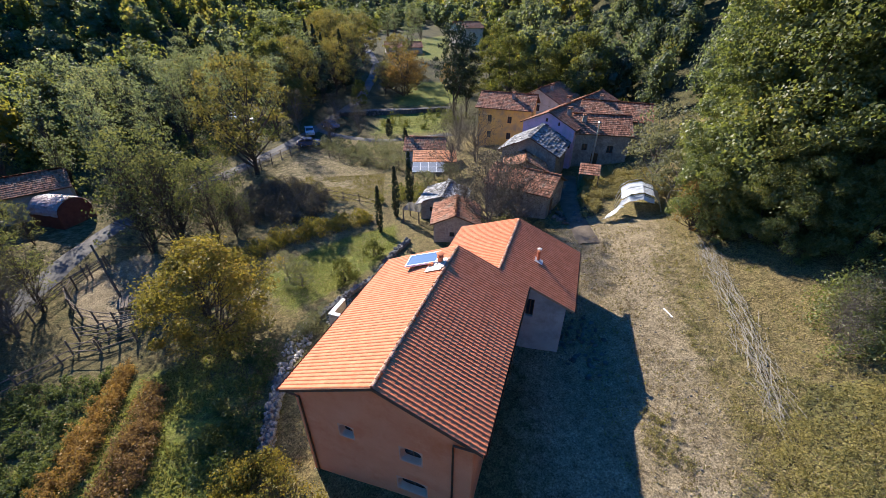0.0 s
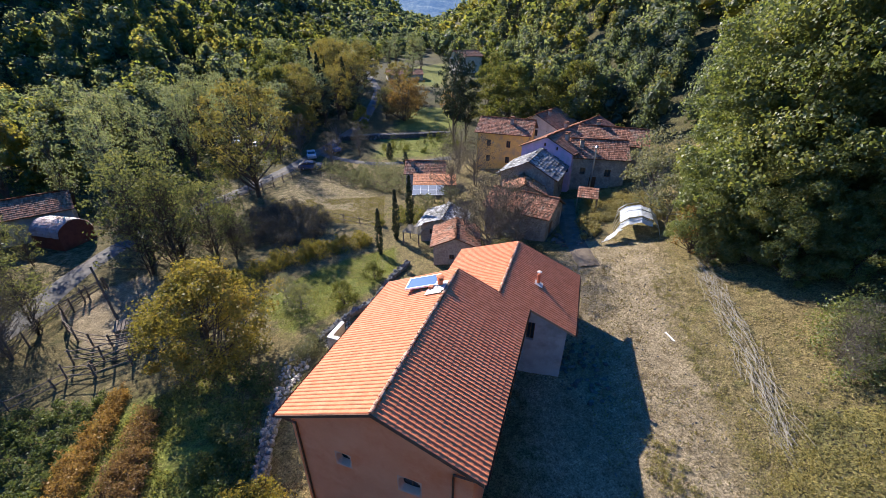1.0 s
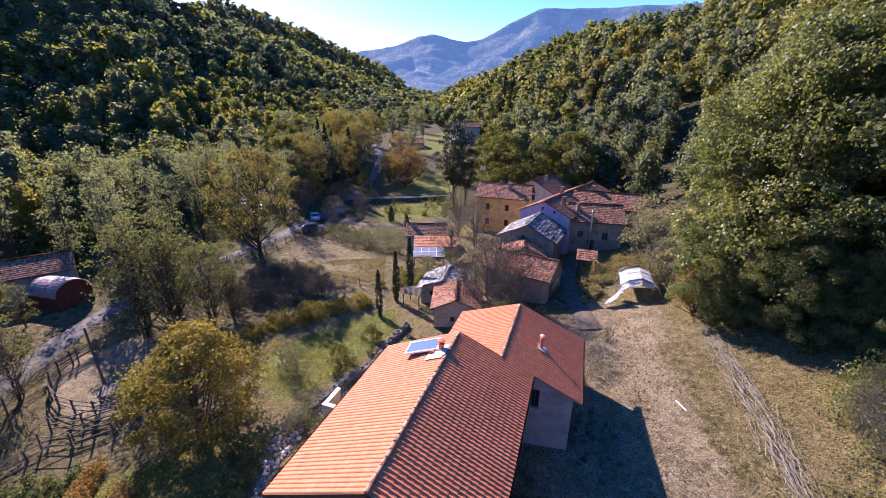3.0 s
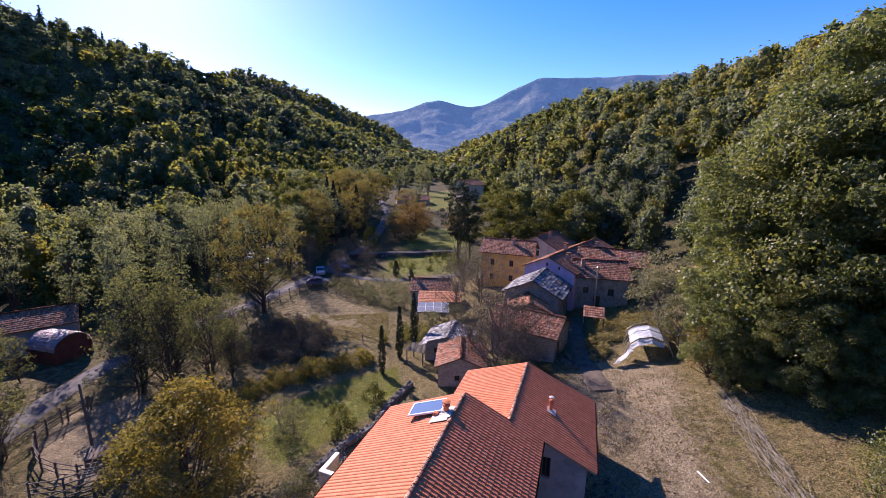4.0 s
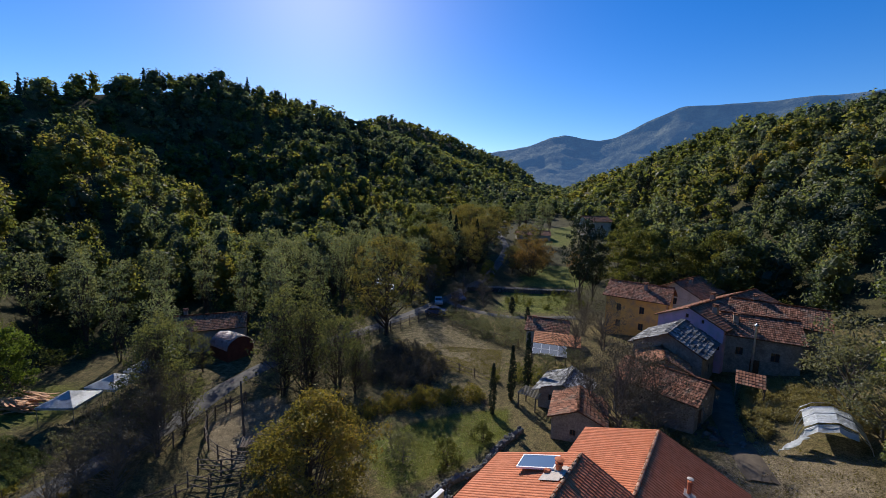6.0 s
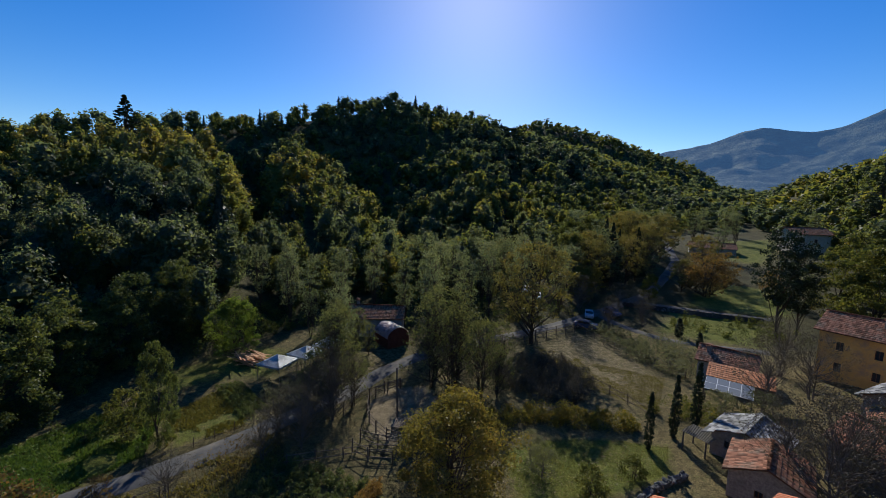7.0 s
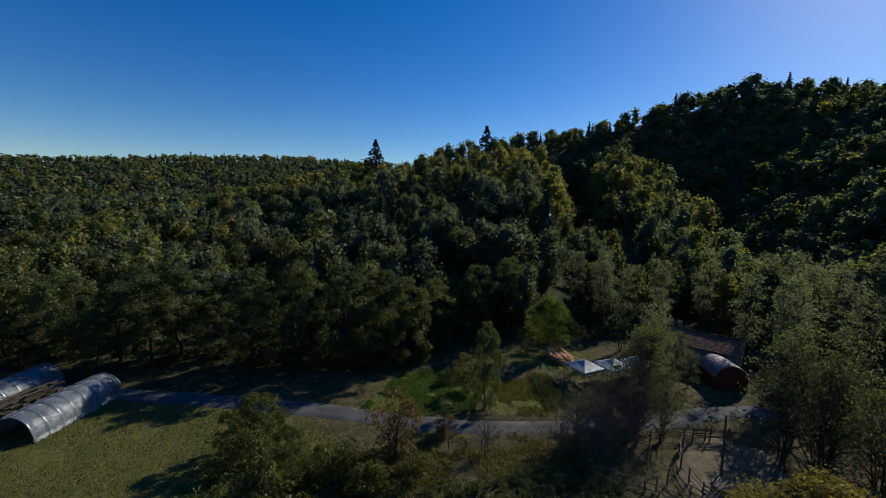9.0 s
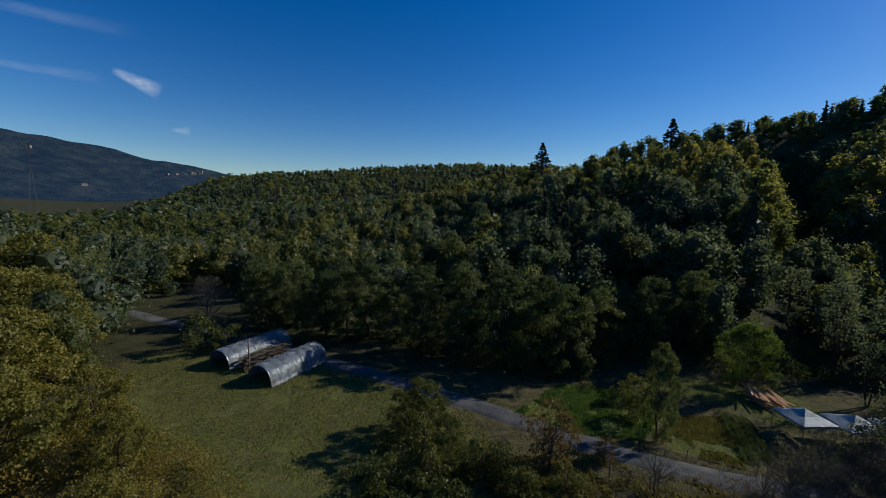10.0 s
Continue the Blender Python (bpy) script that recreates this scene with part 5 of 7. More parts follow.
def rubble(name, x, y, rx, ry, n, size, label, seed, mat=stone_piece):
    r = np.random.default_rng(seed)
    bm_v, bm_f, off = [], [], 0
    base = [(np.array([v.co[:] for v in me.vertices]), np.array([p.vertices[:] for p in me.polygons])) for me in ROCKS]
    for k in range(n):
        v, f = base[r.integers(5)]
        a_ = r.uniform(0, math.tau)
        q = r.uniform(0, 1) ** 0.5
        px, py = x + rx * q * math.cos(a_), y + ry * q * math.sin(a_)
        s = size * r.uniform(0.4, 1.4)
        c_, s_ = math.cos(a_ * 7), math.sin(a_ * 7)
        vv = v * s
        bm_v.append(np.stack([vv[:, 0] * c_ - vv[:, 1] * s_ + px, vv[:, 0] * s_ + vv[:, 1] * c_ + py, vv[:, 2] * 0.7 + ground_z(px, py) + 0.25 * s], -1))
        bm_f.append(f + off)
        off += len(v)
    ob = new(name, fast_mesh(name, np.concatenate(bm_v), np.concatenate(bm_f), [mat]))
    return tagged(ob, label, "stones", kind="stuff")


rubble("rubble", -10.6, 21.4, 0.9, 2.8, 150, 0.17, "loose pale rubble stones on the bank", 5, pale_rubble)
rubble("rubble", -8.0, 25.2, 1.3, 1.8, 420, 0.08, "heap of grey gravel beside the terrace", 6, pale_rubble)
rubble("track_stones", 14.5, 16, 7.5, 20, 800, 0.06, "small stones scattered on the earth track", 8)
rubble("rubble", 9.6, 19.5, 1.6, 3.2, 90, 0.16, "building stones lying along the rear wing", 9)
rubble("rubble", 13.8, 37.5, 2.6, 2.4, 60, 0.26, "tumbled stones and blocks beside the lane", 11)

# ---------------------------------------------------------------- old village houses
def building(name, label, x, y, z, turn, w, l, h, pitch, wall_mat, roof_mat, wins=(), chimneys=(), over=0.35, tile=(0.22, 0.36), front_mat=None, apex=0.5, kind="house", slates=False):
    """A house with its ridge along its own y; gables at y = 0 and y = l; wins are (face, x, z, width, height)."""
    m = Matrix.Translation((x, y, z)) @ Matrix.Rotation(radians(turn), 4, "Z")
    b_ = thing(name, m, label, kind)
    t = 0.4
    xr = w * apex
    zr_ = h + min(xr, w - xr) * pitch if abs(apex - 0.5) < 1e-3 else h + xr * pitch
    pl, pr = (zr_ - h) / xr, (zr_ - h) / (w - xr)
    faces = {"front": (Matrix.Identity(4), w, True), "back": (Matrix.Translation((w, l, 0)) @ Matrix.Rotation(math.pi, 4, "Z"), w, True),
             "right": (Matrix.Translation((w, 0, 0)) @ Matrix.Rotation(math.pi / 2, 4, "Z"), l, False),
             "left": (Matrix.Translation((0, l, 0)) @ Matrix.Rotation(-math.pi / 2, 4, "Z"), l, False)}
    for f, (fm, fw, gabled) in faces.items():
        holes = [(a_, c_, a_ + ww, c_ + hh) for (g, a_, c_, ww, hh) in wins if g == f]
        if gabled:
            ax = xr if f == "front" else w - xr
            out = [(0, -1.5, False), (0, h - 0.04, True), (ax, zr_ - 0.04, True), (fw, h - 0.04, True), (fw, -1.5, False)]
        else:
            out = [(t + 0.002, -1.5, False), (t + 0.002, h - 0.04, True), (fw - t - 0.002, h - 0.04, True), (fw - t - 0.002, -1.5, False)]
        wall_slab(out, holes, t, fm, front_mat if f == "front" and front_mat else wall_mat, b_)
        for a_, c_, d_, e_ in holes:
            if e_ - c_ > 1.7 and c_ < 0.3:
                part("door", box((a_ + 0.01, 0.15, c_), (d_ - 0.01, 0.2, e_ - 0.01), 0, fm), wood_door, b_)
            else:
                window(b_, fm @ Matrix.Translation((a_, 0, c_)), d_ - a_, e_ - c_, 0.18, wood_door)
    bm = bmesh.new()
    slab(bm, -over, xr, -over, l + over, lambda q: zr_ - (xr - q) * pl, 0.1)
    slab(bm, xr, w + over, -over, l + over, lambda q: zr_ - (q - xr) * pr, 0.1)
    bmesh.ops.recalc_face_normals(bm, faces=bm.faces)
    part("roof", bm, wood_door, b_)
    for sgn, p_, ww in ((-1, pl, xr), (1, pr, w - xr)):
        org = (-over, l + over, zr_ - (xr + over) * pl) if sgn < 0 else (w + over, -over, zr_ - (w - xr + over) * pr)
        al = (0, -1, 0) if sgn < 0 else (0, 1, 0)
        ln = (ww + over) * math.sqrt(1 + p_ * p_)
        if slates:
            slate_field(b_, slope_frame(org, al, (-sgn, 0, p_)), l + 2 * over, ln, roof_mat, int(x * 10 + sgn))
        else:
            tiled(org, al, (-sgn, 0, p_), l + 2 * over, ln, b_, roof_mat, w=tile[0], l=tile[1], n=5, h=0.018, lift=0.042, thick=0.045, jitter=0.01, seed=int(abs(x * 7 + y)) + sgn)
    if not slates:
        me = ridge_caps((xr, -over, zr_ + 0.04), (xr, l + over, zr_ + 0.04), roof_mat, b_, 0.14, 0.45)
    for cx, cy, ch in chimneys:
        zc = zr_ - abs(cx - xr) * (pl if cx < xr else pr)
        chimney(b_, cx, cy, zc, ch, 0.5, old_tile, mat=stone_wall)
    return b_


def slate_field(parent, m, width, length, material, seed):
    """Rough overlapping stone slabs on one slope."""
    r = np.random.default_rng(abs(seed))
    V, F, off = [], [], 0
    y = 0.0
    while y < length:
        step = r.uniform(0.3, 0.5)
        x = 0.0
        while x < width:
            w_ = r.uniform(0.3, 0.75)
            q = np.array([(x, y - 0.1, 0.07), (x + w_ * 0.96, y - 0.1 + r.normal(0, 0.05), 0.07), (x + w_ * 0.93, y + step * 1.2, 0.0), (x + 0.03, y + step * 1.2, 0.0)])
            q[:, 2] += r.uniform(0, 0.05)
            lo = q - np.array([0, 0, 0.04])
            V.append(np.concatenate([q, lo]))
            F.append(np.array([(0, 1, 2, 3), (4, 5, 1, 0), (5, 6, 2, 1), (7, 4, 0, 3)]) + off)
            off += 8
            x += w_
        y += step
    me = fast_mesh("slab_roofing", np.concatenate(V), np.concatenate(F), [material])
    me.transform(m)
    tagged(part("slab_roofing", me, None, parent), kind="stuff")


building("barn", "old stone barn with a weathered tiled roof", 11.5, 37.5, 2.6, 56.5, 5.0, 7.2, 3.1, 0.52, stone_wall, old_tile, [("front", 1.0, 0.0, 1.3, 2.1), ("left", 2.2, 1.3, 0.6, 0.6)], kind="barn")
building("shed", "low stone outbuilding with a dark tiled roof", 8.0, 43.6, 3.0, -8, 4.4, 4.0, 3.4, 0.45, stone_wall, old_tile, kind="shed")
building("stone_house", "stone house roofed with pale stone slabs", 8.1, 48.5, 3.3, -27, 6.8, 6.4, 4.0, 0.52, stone_wall, slate,
         [("front", 1.6, 2.6, 0.5, 0.6), ("front", 4.2, 2.4, 0.5, 0.6), ("front", 5.5, 2.2, 0.4, 0.5), ("right", 3.4, 1.4, 0.6, 0.8)], slates=True)
building("lilac_house", "tall lilac-rendered house with a weathered tiled roof", 12.0, 55.8, 3.6, -38, 7.4, 21, 5.3, 0.46, render_lilac, old_tile,
         [("front", 3.2, 5.6, 0.35, 0.5), ("front", 5.0, 5.3, 0.3, 0.5), ("front", 6.4, 2.6, 0.7, 0.9), ("left", 4, 3.2, 0.8, 1.1), ("left", 9, 3.2, 0.8, 1.1)], [(5.4, 2.6, 0.9), (3.0, 8.0, 0.8)])
building("stone_house", "stone-fronted farmhouse with a broad tiled roof", 19.4, 58.2, 3.8, -101.5, 6.5, 7.0, 4.6, 0.5, stone_wall, old_tile,
         [("right", 1.2, 2.2, 0.7, 0.9), ("right", 4.4, 2.0, 0.8, 1.0), ("right", 2.6, 0.0, 0.9, 1.9)], [(4.6, 1.2, 0.8)])
building("stone_house", "rear farmhouse wing with a higher tiled roof", 22.8, 63.1, 4.0, -113.5, 6.4, 9.2, 5.3, 0.5, stone_wall, old_tile, [], [(3.0, 2.4, 0.7)])
building("yellow_house", "ochre-rendered house with a brown tiled roof", 9.1, 73.0, 2.8, -111, 6.5, 8.5, 5.9, 0.5, render_yellow, old_tile,
         [("right", 1.6, 3.4, 0.7, 1.1), ("right", 4.9, 3.4, 0.7, 1.1), ("right", 1.6, 0.8, 0.7, 1.1), ("right", 4.9, 0.8, 0.7, 1.1), ("back", 2.0, 3.9, 0.8, 1.1)], [(4.4, 5.2, 0.8)], over=0.5)
building("cream_house", "cream gabled house behind the ochre one", 15.0, 76.0, 3.0, -35, 7.6, 9.5, 5.3, 0.5, render_cream, old_tile,
         [("front", 3.4, 3.3, 0.8, 1.1), ("front", 3.4, 0.8, 0.8, 1.1)], [(5.0, 3, 0.8)], over=0.6)
building("red_cottage", "low cottage with a red-brown tiled roof", -4.6, 63.8, 0.6, -93, 5.0, 5.8, 3.3, 0.45, render_grey, old_tile, [("right", 1.0, 1.0, 0.7, 0.9), ("right", 3.2, 0.0, 0.9, 2.0)], [(3.4, 0.9, 0.6)])
building("slab_hut", "small stone hut roofed with big pale slabs", -1.9, 41.0, 1.2, -14, 4.6, 4.2, 2.2, 0.42, stone_wall, slate, [("front", 1.0, 0.9, 0.5, 0.7), ("left", 1.2, 0.0, 0.9, 1.8)], slates=True, kind="hut")
building("brick_hut", "stone hut with a mossy red tiled roof", -0.4, 34.8, 1.4, -4, 4.4, 4.6, 2.5, 0.42, stone_wall, old_tile, [("front", 1.6, 0.8, 0.5, 0.6)], kind="hut")
building("roadside_house", "low house among the trees with a brown tiled roof", -57.5, 44.5, -0.3, -50, 6.0, 10, 3.4, 0.45, render_grey, old_tile, [("front", 1.2, 1.0, 0.8, 1.1), ("front", 3.8, 1.0, 0.8, 1.1), ("right", 3, 1, 0.8, 1.1)], [(2.8, 2.0, 0.9)])
building("white_villa", "white and red villa far up the valley", 5.0, 187, 9.6, -62, 9, 11, 6.4, 0.42, render_cream, old_tile, [("front", 1.5, 3.2, 1.0, 1.3), ("front", 5.5, 3.2, 1.0, 1.3), ("front", 1.5, 0.6, 1.0, 1.3), ("front", 5.5, 0.6, 1.0, 1.3), ("right", 2, 3.2, 1.0, 1.3), ("right", 6, 3.2, 1.0, 1.3), ("right", 2, 0.6, 1.0, 1.3)], over=0.7)
building("far_house", "far low house with a reddish roof", -21, 176, 5.6, -80, 8, 14, 4, 0.4, render_grey, old_tile, [("right", 3, 1, 1, 1.2), ("right", 8, 1, 1, 1.2)])

# orange lean-to and the solar canopy before the cottage
lean = thing("lean_to", Matrix.Translation((-3.4, 50.2, 0.9)), "open lean-to with an orange tiled roof and a solar canopy", "shed")
tiled((-0.1, 2.9, 2.95), (1, 0, 0), (0, 1, 0.28), 6.2, 2.8, lean, orange_tile, w=0.26, l=0.42, n=5, h=0.018, lift=0.042, thick=0.045, jitter=0.01, seed=9)
bm = bmesh.new()
for lo, hi in (((-0.1, 2.9, 2.78), (6.1, 3.02, 2.92)), ((-0.1, 5.4, 3.5), (6.1, 5.52, 3.64)), ((-0.1, 0.0, 2.35), (4.4, 0.12, 2.47))):
    add_box(bm, lo, hi)
part("beam", bm, timber, lean)
for px, py, h in ((0, 0.05, 2.35), (2.1, 0.05, 2.35), (4.2, 0.05, 2.35), (0, 2.95, 2.78), (3, 2.95, 2.78), (6, 2.95, 2.78), (0, 5.45, 3.5), (6, 5.45, 3.5)):
    part("post", box((px - 0.07, py - 0.07, -1.0), (px + 0.07, py + 0.07, h), 0.01), timber, lean)
SOLAR = Matrix.Translation((0, 0, 2.5)) @ Matrix.Rotation(math.atan(0.14), 4, "X")
for i in range(4):
    for j in range(2):
        p_ = part("solar_panel", box((i * 1.08 + 0.02, j * 1.42 + 0.02, 0), (i * 1.08 + 1.05, j * 1.42 + 1.38, 0.04), 0, SOLAR), pale_glass, lean, "pale reflecting solar panel")
        bm = bmesh.new()
        for lo, hi in (((0, 0, 0), (1.07, 0.025, 0.055)), ((0, 1.375, 0), (1.07, 1.4, 0.055)), ((0, 0.025, 0), (0.025, 1.375, 0.055)), ((1.045, 0.025, 0), (1.07, 1.375, 0.055))):
            add_box(bm, lo, hi, 0, SOLAR @ Matrix.Translation((i * 1.08, j * 1.42, 0)))
        part("panel_frame", bm, white_paint, p_)

# little roof over a doorway, and a flue on the farmhouse
porch = thing("porch_roof", Matrix.Translation((16.6, 43.8, 3.2)) @ Matrix.Rotation(radians(-20), 4, "Z"), "small red-tiled porch roof on posts", "porch")
tiled((0, 0, 2.4), (1, 0, 0), (0, 1, 0.4), 2.4, 2.0, porch, old_tile, w=0.26, l=0.4, n=5, h=0.018, lift=0.042, thick=0.045, seed=12)
for px, py, h in ((0.1, 0.1, 2.35), (2.3, 0.1, 2.35), (0.1, 1.75, 3.0), (2.3, 1.75, 3.0)):
    part("post", box((px - 0.05, py - 0.05, -1), (px + 0.05, py + 0.05, h)), timber, porch)
flue = thing("flue_pipe", Matrix.Translation((20.6, 50.6, 3.8)), "tall galvanised flue pipe against the farmhouse wall", "pipe")
part("pipe", tube([(0, 0, 0), (0, 0, 6.0)], 0.11, 8), steel, flue)
part("cowl", tube([(0, 0, 6.0), (0, 0, 6.08), (0, 0, 6.3)], [0.18, 0.2, 0.03], 8), steel, flue)

# slatted pergola by the cypresses
perg = thing("pergola", at_ground(-3.9, 40.3, -20), "little garden pergola with pale slats", "pergola")
for px in (0, 1.9):
    for py in (0, 1.9):
        part("post", box((px - 0.05, py - 0.05, -0.3), (px + 0.05, py + 0.05, 1.7)), timber, perg)
for k in range(9):
    part("slat", box((-0.2, k * 0.24, 1.72), (2.1, k * 0.24 + 0.08, 1.78)), pale_sticks, perg)

# ---------------------------------------------------------------- roads
def road(name, pts, width, label, mat, lift=0.07):
    P = np.array(pts, float)
    d = np.r_[0, np.cumsum(np.hypot(*np.diff(P, axis=0).T))]
    s = np.arange(0, d[-1], 0.9)
    px, py = np.interp(s, d, P[:, 0]), np.interp(s, d, P[:, 1])
    k = np.ones(9) / 9
    pad = lambda q: np.convolve(np.r_[[q[0]] * 4, q, [q[-1]] * 4], k, "valid")
    px, py = pad(px), pad(py)
    tx, ty = np.gradient(px), np.gradient(py)
    L = np.hypot(tx, ty)
    across = np.linspace(-0.5, 0.5, 7)
    wob = 0.35 * np.array([value_noise(s / 4, s * 0 + q, 2) - 0.5 for q in (1, 9)])
    off = across[None] * width + np.where(across[None] < 0, wob[0][:, None], wob[1][:, None]) * np.abs(across[None]) * 2
    vx, vy = px[:, None] + off * (ty / L)[:, None], py[:, None] - off * (tx / L)[:, None]
    vz = terrain(vx, vy)
    vz = 0.5 * vz + 0.5 * vz.mean(1, keepdims=True) + lift + 0.06 * (1 - (2 * across[None]) ** 2)
    vz[:, [0, -1]] -= 0.22
    ii = np.arange(vx.size).reshape(vx.shape)
    f = np.stack([ii[:-1, :-1], ii[:-1, 1:], ii[1:, 1:], ii[1:, :-1]], -1).reshape(-1, 4)
    ob = new(name, fast_mesh(name, np.stack([vx, vy, vz], -1).reshape(-1, 3), f, [mat], True))
    return tagged(ob, label, "road", kind="structure")


road("road", [(-62, -110), (-55, -75), (-50, -42), (-46, -22), (-42, -6), (-38.5, 4), (-37, 13), (-37.2, 28), (-39, 38), (-37, 50), (-31, 63), (-27, 76), (-24, 90), (-20, 106), (-20, 125), (-21, 150), (-30, 185), (-42, 225)], 3.3,
     "narrow grey asphalt road along the valley", asphalt)
road("road_lane", [(-25.5, 84), (-20, 78.5), (-13, 75), (-5, 74.5), (4, 76)], 2.2, "narrow pale lane to the houses", asphalt)
road("road_lane_upper", [(-22, 97), (-14, 97), (-4, 98), (4, 97)], 2.6, "pale lane above the stone wall", asphalt)
# lane earth darkened: shadow of the houses and bank put into its colour
road("road_path", [(14, 30), (14.5, 38), (16.5, 46), (17.5, 50)], 2.4, "earth lane between the houses", surface("shaded_trodden_earth", (0.075, 0.06, 0.045), (0.15, 0.122, 0.09), 1.0, 0.95, bump=0.7, fine=12))


# ---------------------------------------------------------------- fences
def fence(name, pts, step, height, rails, label, thick=0.055, lean=4.0, group="", mat=None):
    top = thing(name, Matrix.Identity(4), label, "fence", group)
    r = np.random.default_rng(int(abs(pts[0][0] * 10)) + len(pts))
    P = np.array(pts, float)
    d = np.r_[0, np.cumsum(np.hypot(*np.diff(P, axis=0).T))]
    n = max(int(d[-1] / step), 1)
    s = np.linspace(0, d[-1], n + 1)
    q = [Vector((np.interp(u, d, P[:, 0]), np.interp(u, d, P[:, 1]), 0)) for u in s]
    for v in q:
        v.z = ground_z(v.x, v.y)
    for v in q:
        h = height * r.uniform(0.95, 1.25)
        part("post", tube([v - Vector((0, 0, 0.4)), v + Vector((r.normal(0, 0.04), r.normal(0, 0.04), h))], [thick * 1.2, thick], 6), mat or timber, top)
    for a_, b_ in zip(q, q[1:]):
        for k in range(rails):
            z = height * (0.35 + 0.6 * k / max(rails - 1, 1))
            j = lambda: Vector((r.normal(0, 0.03), r.normal(0, 0.03), z + r.normal(0, 0.05)))
            e = (b_ - a_).normalized() * 0.2
            part("rail", tube([a_ - e + j(), b_ + e + j()], [thick * 0.75, thick * 0.6], 5), mat or timber, top)
    return top


fence("paddock_fence", [(-33.2, 33.4), (-33.9, 30.6), (-33.6, 29.0), (-32.5, 27.4), (-30.8, 26.0), (-29.3, 25.3), (-27.1, 24.8), (-25.6, 24.8), (-24.8, 25.3)], 1.7, 1.3, 3, "weathered round-pole fence curving round the pen", 0.062)
fence("paddock_fence", [(-33.5, 33.4), (-34.1, 29.9), (-34.2, 27.1), (-33.4, 24.9)], 2.0, 1.3, 4, "outer pole fence along the road", 0.06)
fence("paddock_fence", [(-28.3, 23.0), (-26.1, 23.5), (-24.6, 24.5)], 1.6, 1.35, 3, "pole fence closing the lower side of the pen", 0.062)
fence("paddock_fence", [(-27.6, 21.5), (-26.2, 21.2), (-25.0, 21.9), (-23.6, 22.8)], 1.7, 1.2, 2, "leaning pole fence below the pen", 0.055)
fence("paddock_fence", [(-30.2, 16.5), (-29.2, 18.1), (-28.1, 19.6), (-26.9, 21.8), (-24.2, 23.8)], 2.4, 1.0, 2, "long low rail fence of grey poles", 0.055)
fence("paddock_fence", [(-35, 44), (-33.2, 50.5), (-30.6, 58.2), (-28.0, 63.1), (-25.1, 70.4)], 2.2, 1.35, 3, "pole fence between the paddock and the road")
fence("paddock_fence", [(-31.5, 52), (-29.4, 57.6), (-26.8, 62.6), (-24.4, 68.5)], 2.2, 1.2, 2, "inner pole fence of the sandy paddock")
fence("paddock_fence", [(-24.6, 70.2), (-16.2, 64.4), (-11.1, 61.6), (-6.0, 58.4)], 2.3, 1.3, 3, "dark pole fence along the upper side of the paddock")
fence("paddock_fence", [(-14.9, 49.5), (-11.1, 47.2), (-7.6, 44.9)], 2.2, 1.1, 2, "low rail fence at the foot of the paddock")
fence("garden_fence", [(-39.4, 8.8), (-39.0, 13), (-38.6, 19.4)], 1.6, 0.95, 1, "thin post fence along the vegetable plot", 0.03)
fence("road_gate", [(-34.2, 5.2), (-33.6, 8.2)], 1.5, 1.2, 4, "weathered timber field gate beside the road", 0.05)

# a stack of pallets and a leaning pole
pal = thing("pallet_stack", at_ground(-26.8, 27.4, 30), "small open shelter of grey boards and pallets", "pallets")
for k in range(8):
    part("board", box((-1.1 + k * 0.28, -0.9, 0.55 + 0.02 * (k % 2)), (-0.88 + k * 0.28, 0.9, 0.6 + 0.02 * (k % 2)), 0.008), timber, pal)
for px in (-1.0, 1.0):
    for py in (-0.8, 0.8):
        part("leg", box((px - 0.06, py - 0.06, -0.2), (px + 0.06, py + 0.06, 0.55)), timber, pal)
pole = thing("utility_pole", at_ground(-28.7, 28.4), "slim leaning timber pole in the pen", "pole")
part("shaft", tube([(0, 0, -0.5), (-0.35, 0.15, 5.6)], [0.11, 0.08], 8), timber, pole)

# ---------------------------------------------------------------- barrel-roofed hay store
store = thing("hay_store", at_ground(-45.6, 43.6, 76) @ Matrix.Diagonal((0.68, 0.7, 0.72, 1)), "round-roofed store with a pale stained tarpaulin over red sheet walls", "shed")
bm = bmesh.new()
rows = []
for k in range(9):
    yv = -3.2 + 6.4 * k / 8
    rows.append([bm.verts.new((math.cos(a_) * (2.9 + 0.05 * (k % 2)), yv, 2.2 + math.sin(a_) * 2.2 + 0.06 * math.sin(k * 2.1 + a_ * 5))) for a_ in np.linspace(0, math.pi, 15)])
for p, q in zip(rows, rows[1:]):
    for k in range(14):
        bm.faces.new((p[k], p[k + 1], q[k + 1], q[k]))
bmesh.ops.solidify(bm, geom=bm.faces[:], thickness=0.05)
part("tarpaulin", bm, surface("stained_pink_tarpaulin", (0.48, 0.36, 0.36), (0.62, 0.52, 0.5), 1.5, 0.5, bump=0.5, fine=6, stain=(0.22, 0.16, 0.16), stain_scale=0.9, depth=0.05), store, "pale pinkish stained cover")
for sx in (-1, 1):
    part("side_wall", box((sx * 2.8 - 0.05, -3.2, -0.4), (sx * 2.8 + 0.05, 3.2, 2.3)), rust_red, store)
bm = bmesh.new()
add_prism(bm, [(-2.75, -0.4), (2.75, -0.4)] + [(math.cos(a_) * 2.75, 2.2 + math.sin(a_) * 2.05) for a_ in np.linspace(0, math.pi, 13)], 3.05, 3.12)
part("end_wall", bm, rust_red, store)
bm = bmesh.new()
add_prism(bm, [(-2.75, -0.4), (2.75, -0.4)] + [(math.cos(a_) * 2.75, 2.2 + math.sin(a_) * 2.05) for a_ in np.linspace(0, math.pi, 13)], -3.12, -3.05)
part("end_wall", bm, rust_red, store)


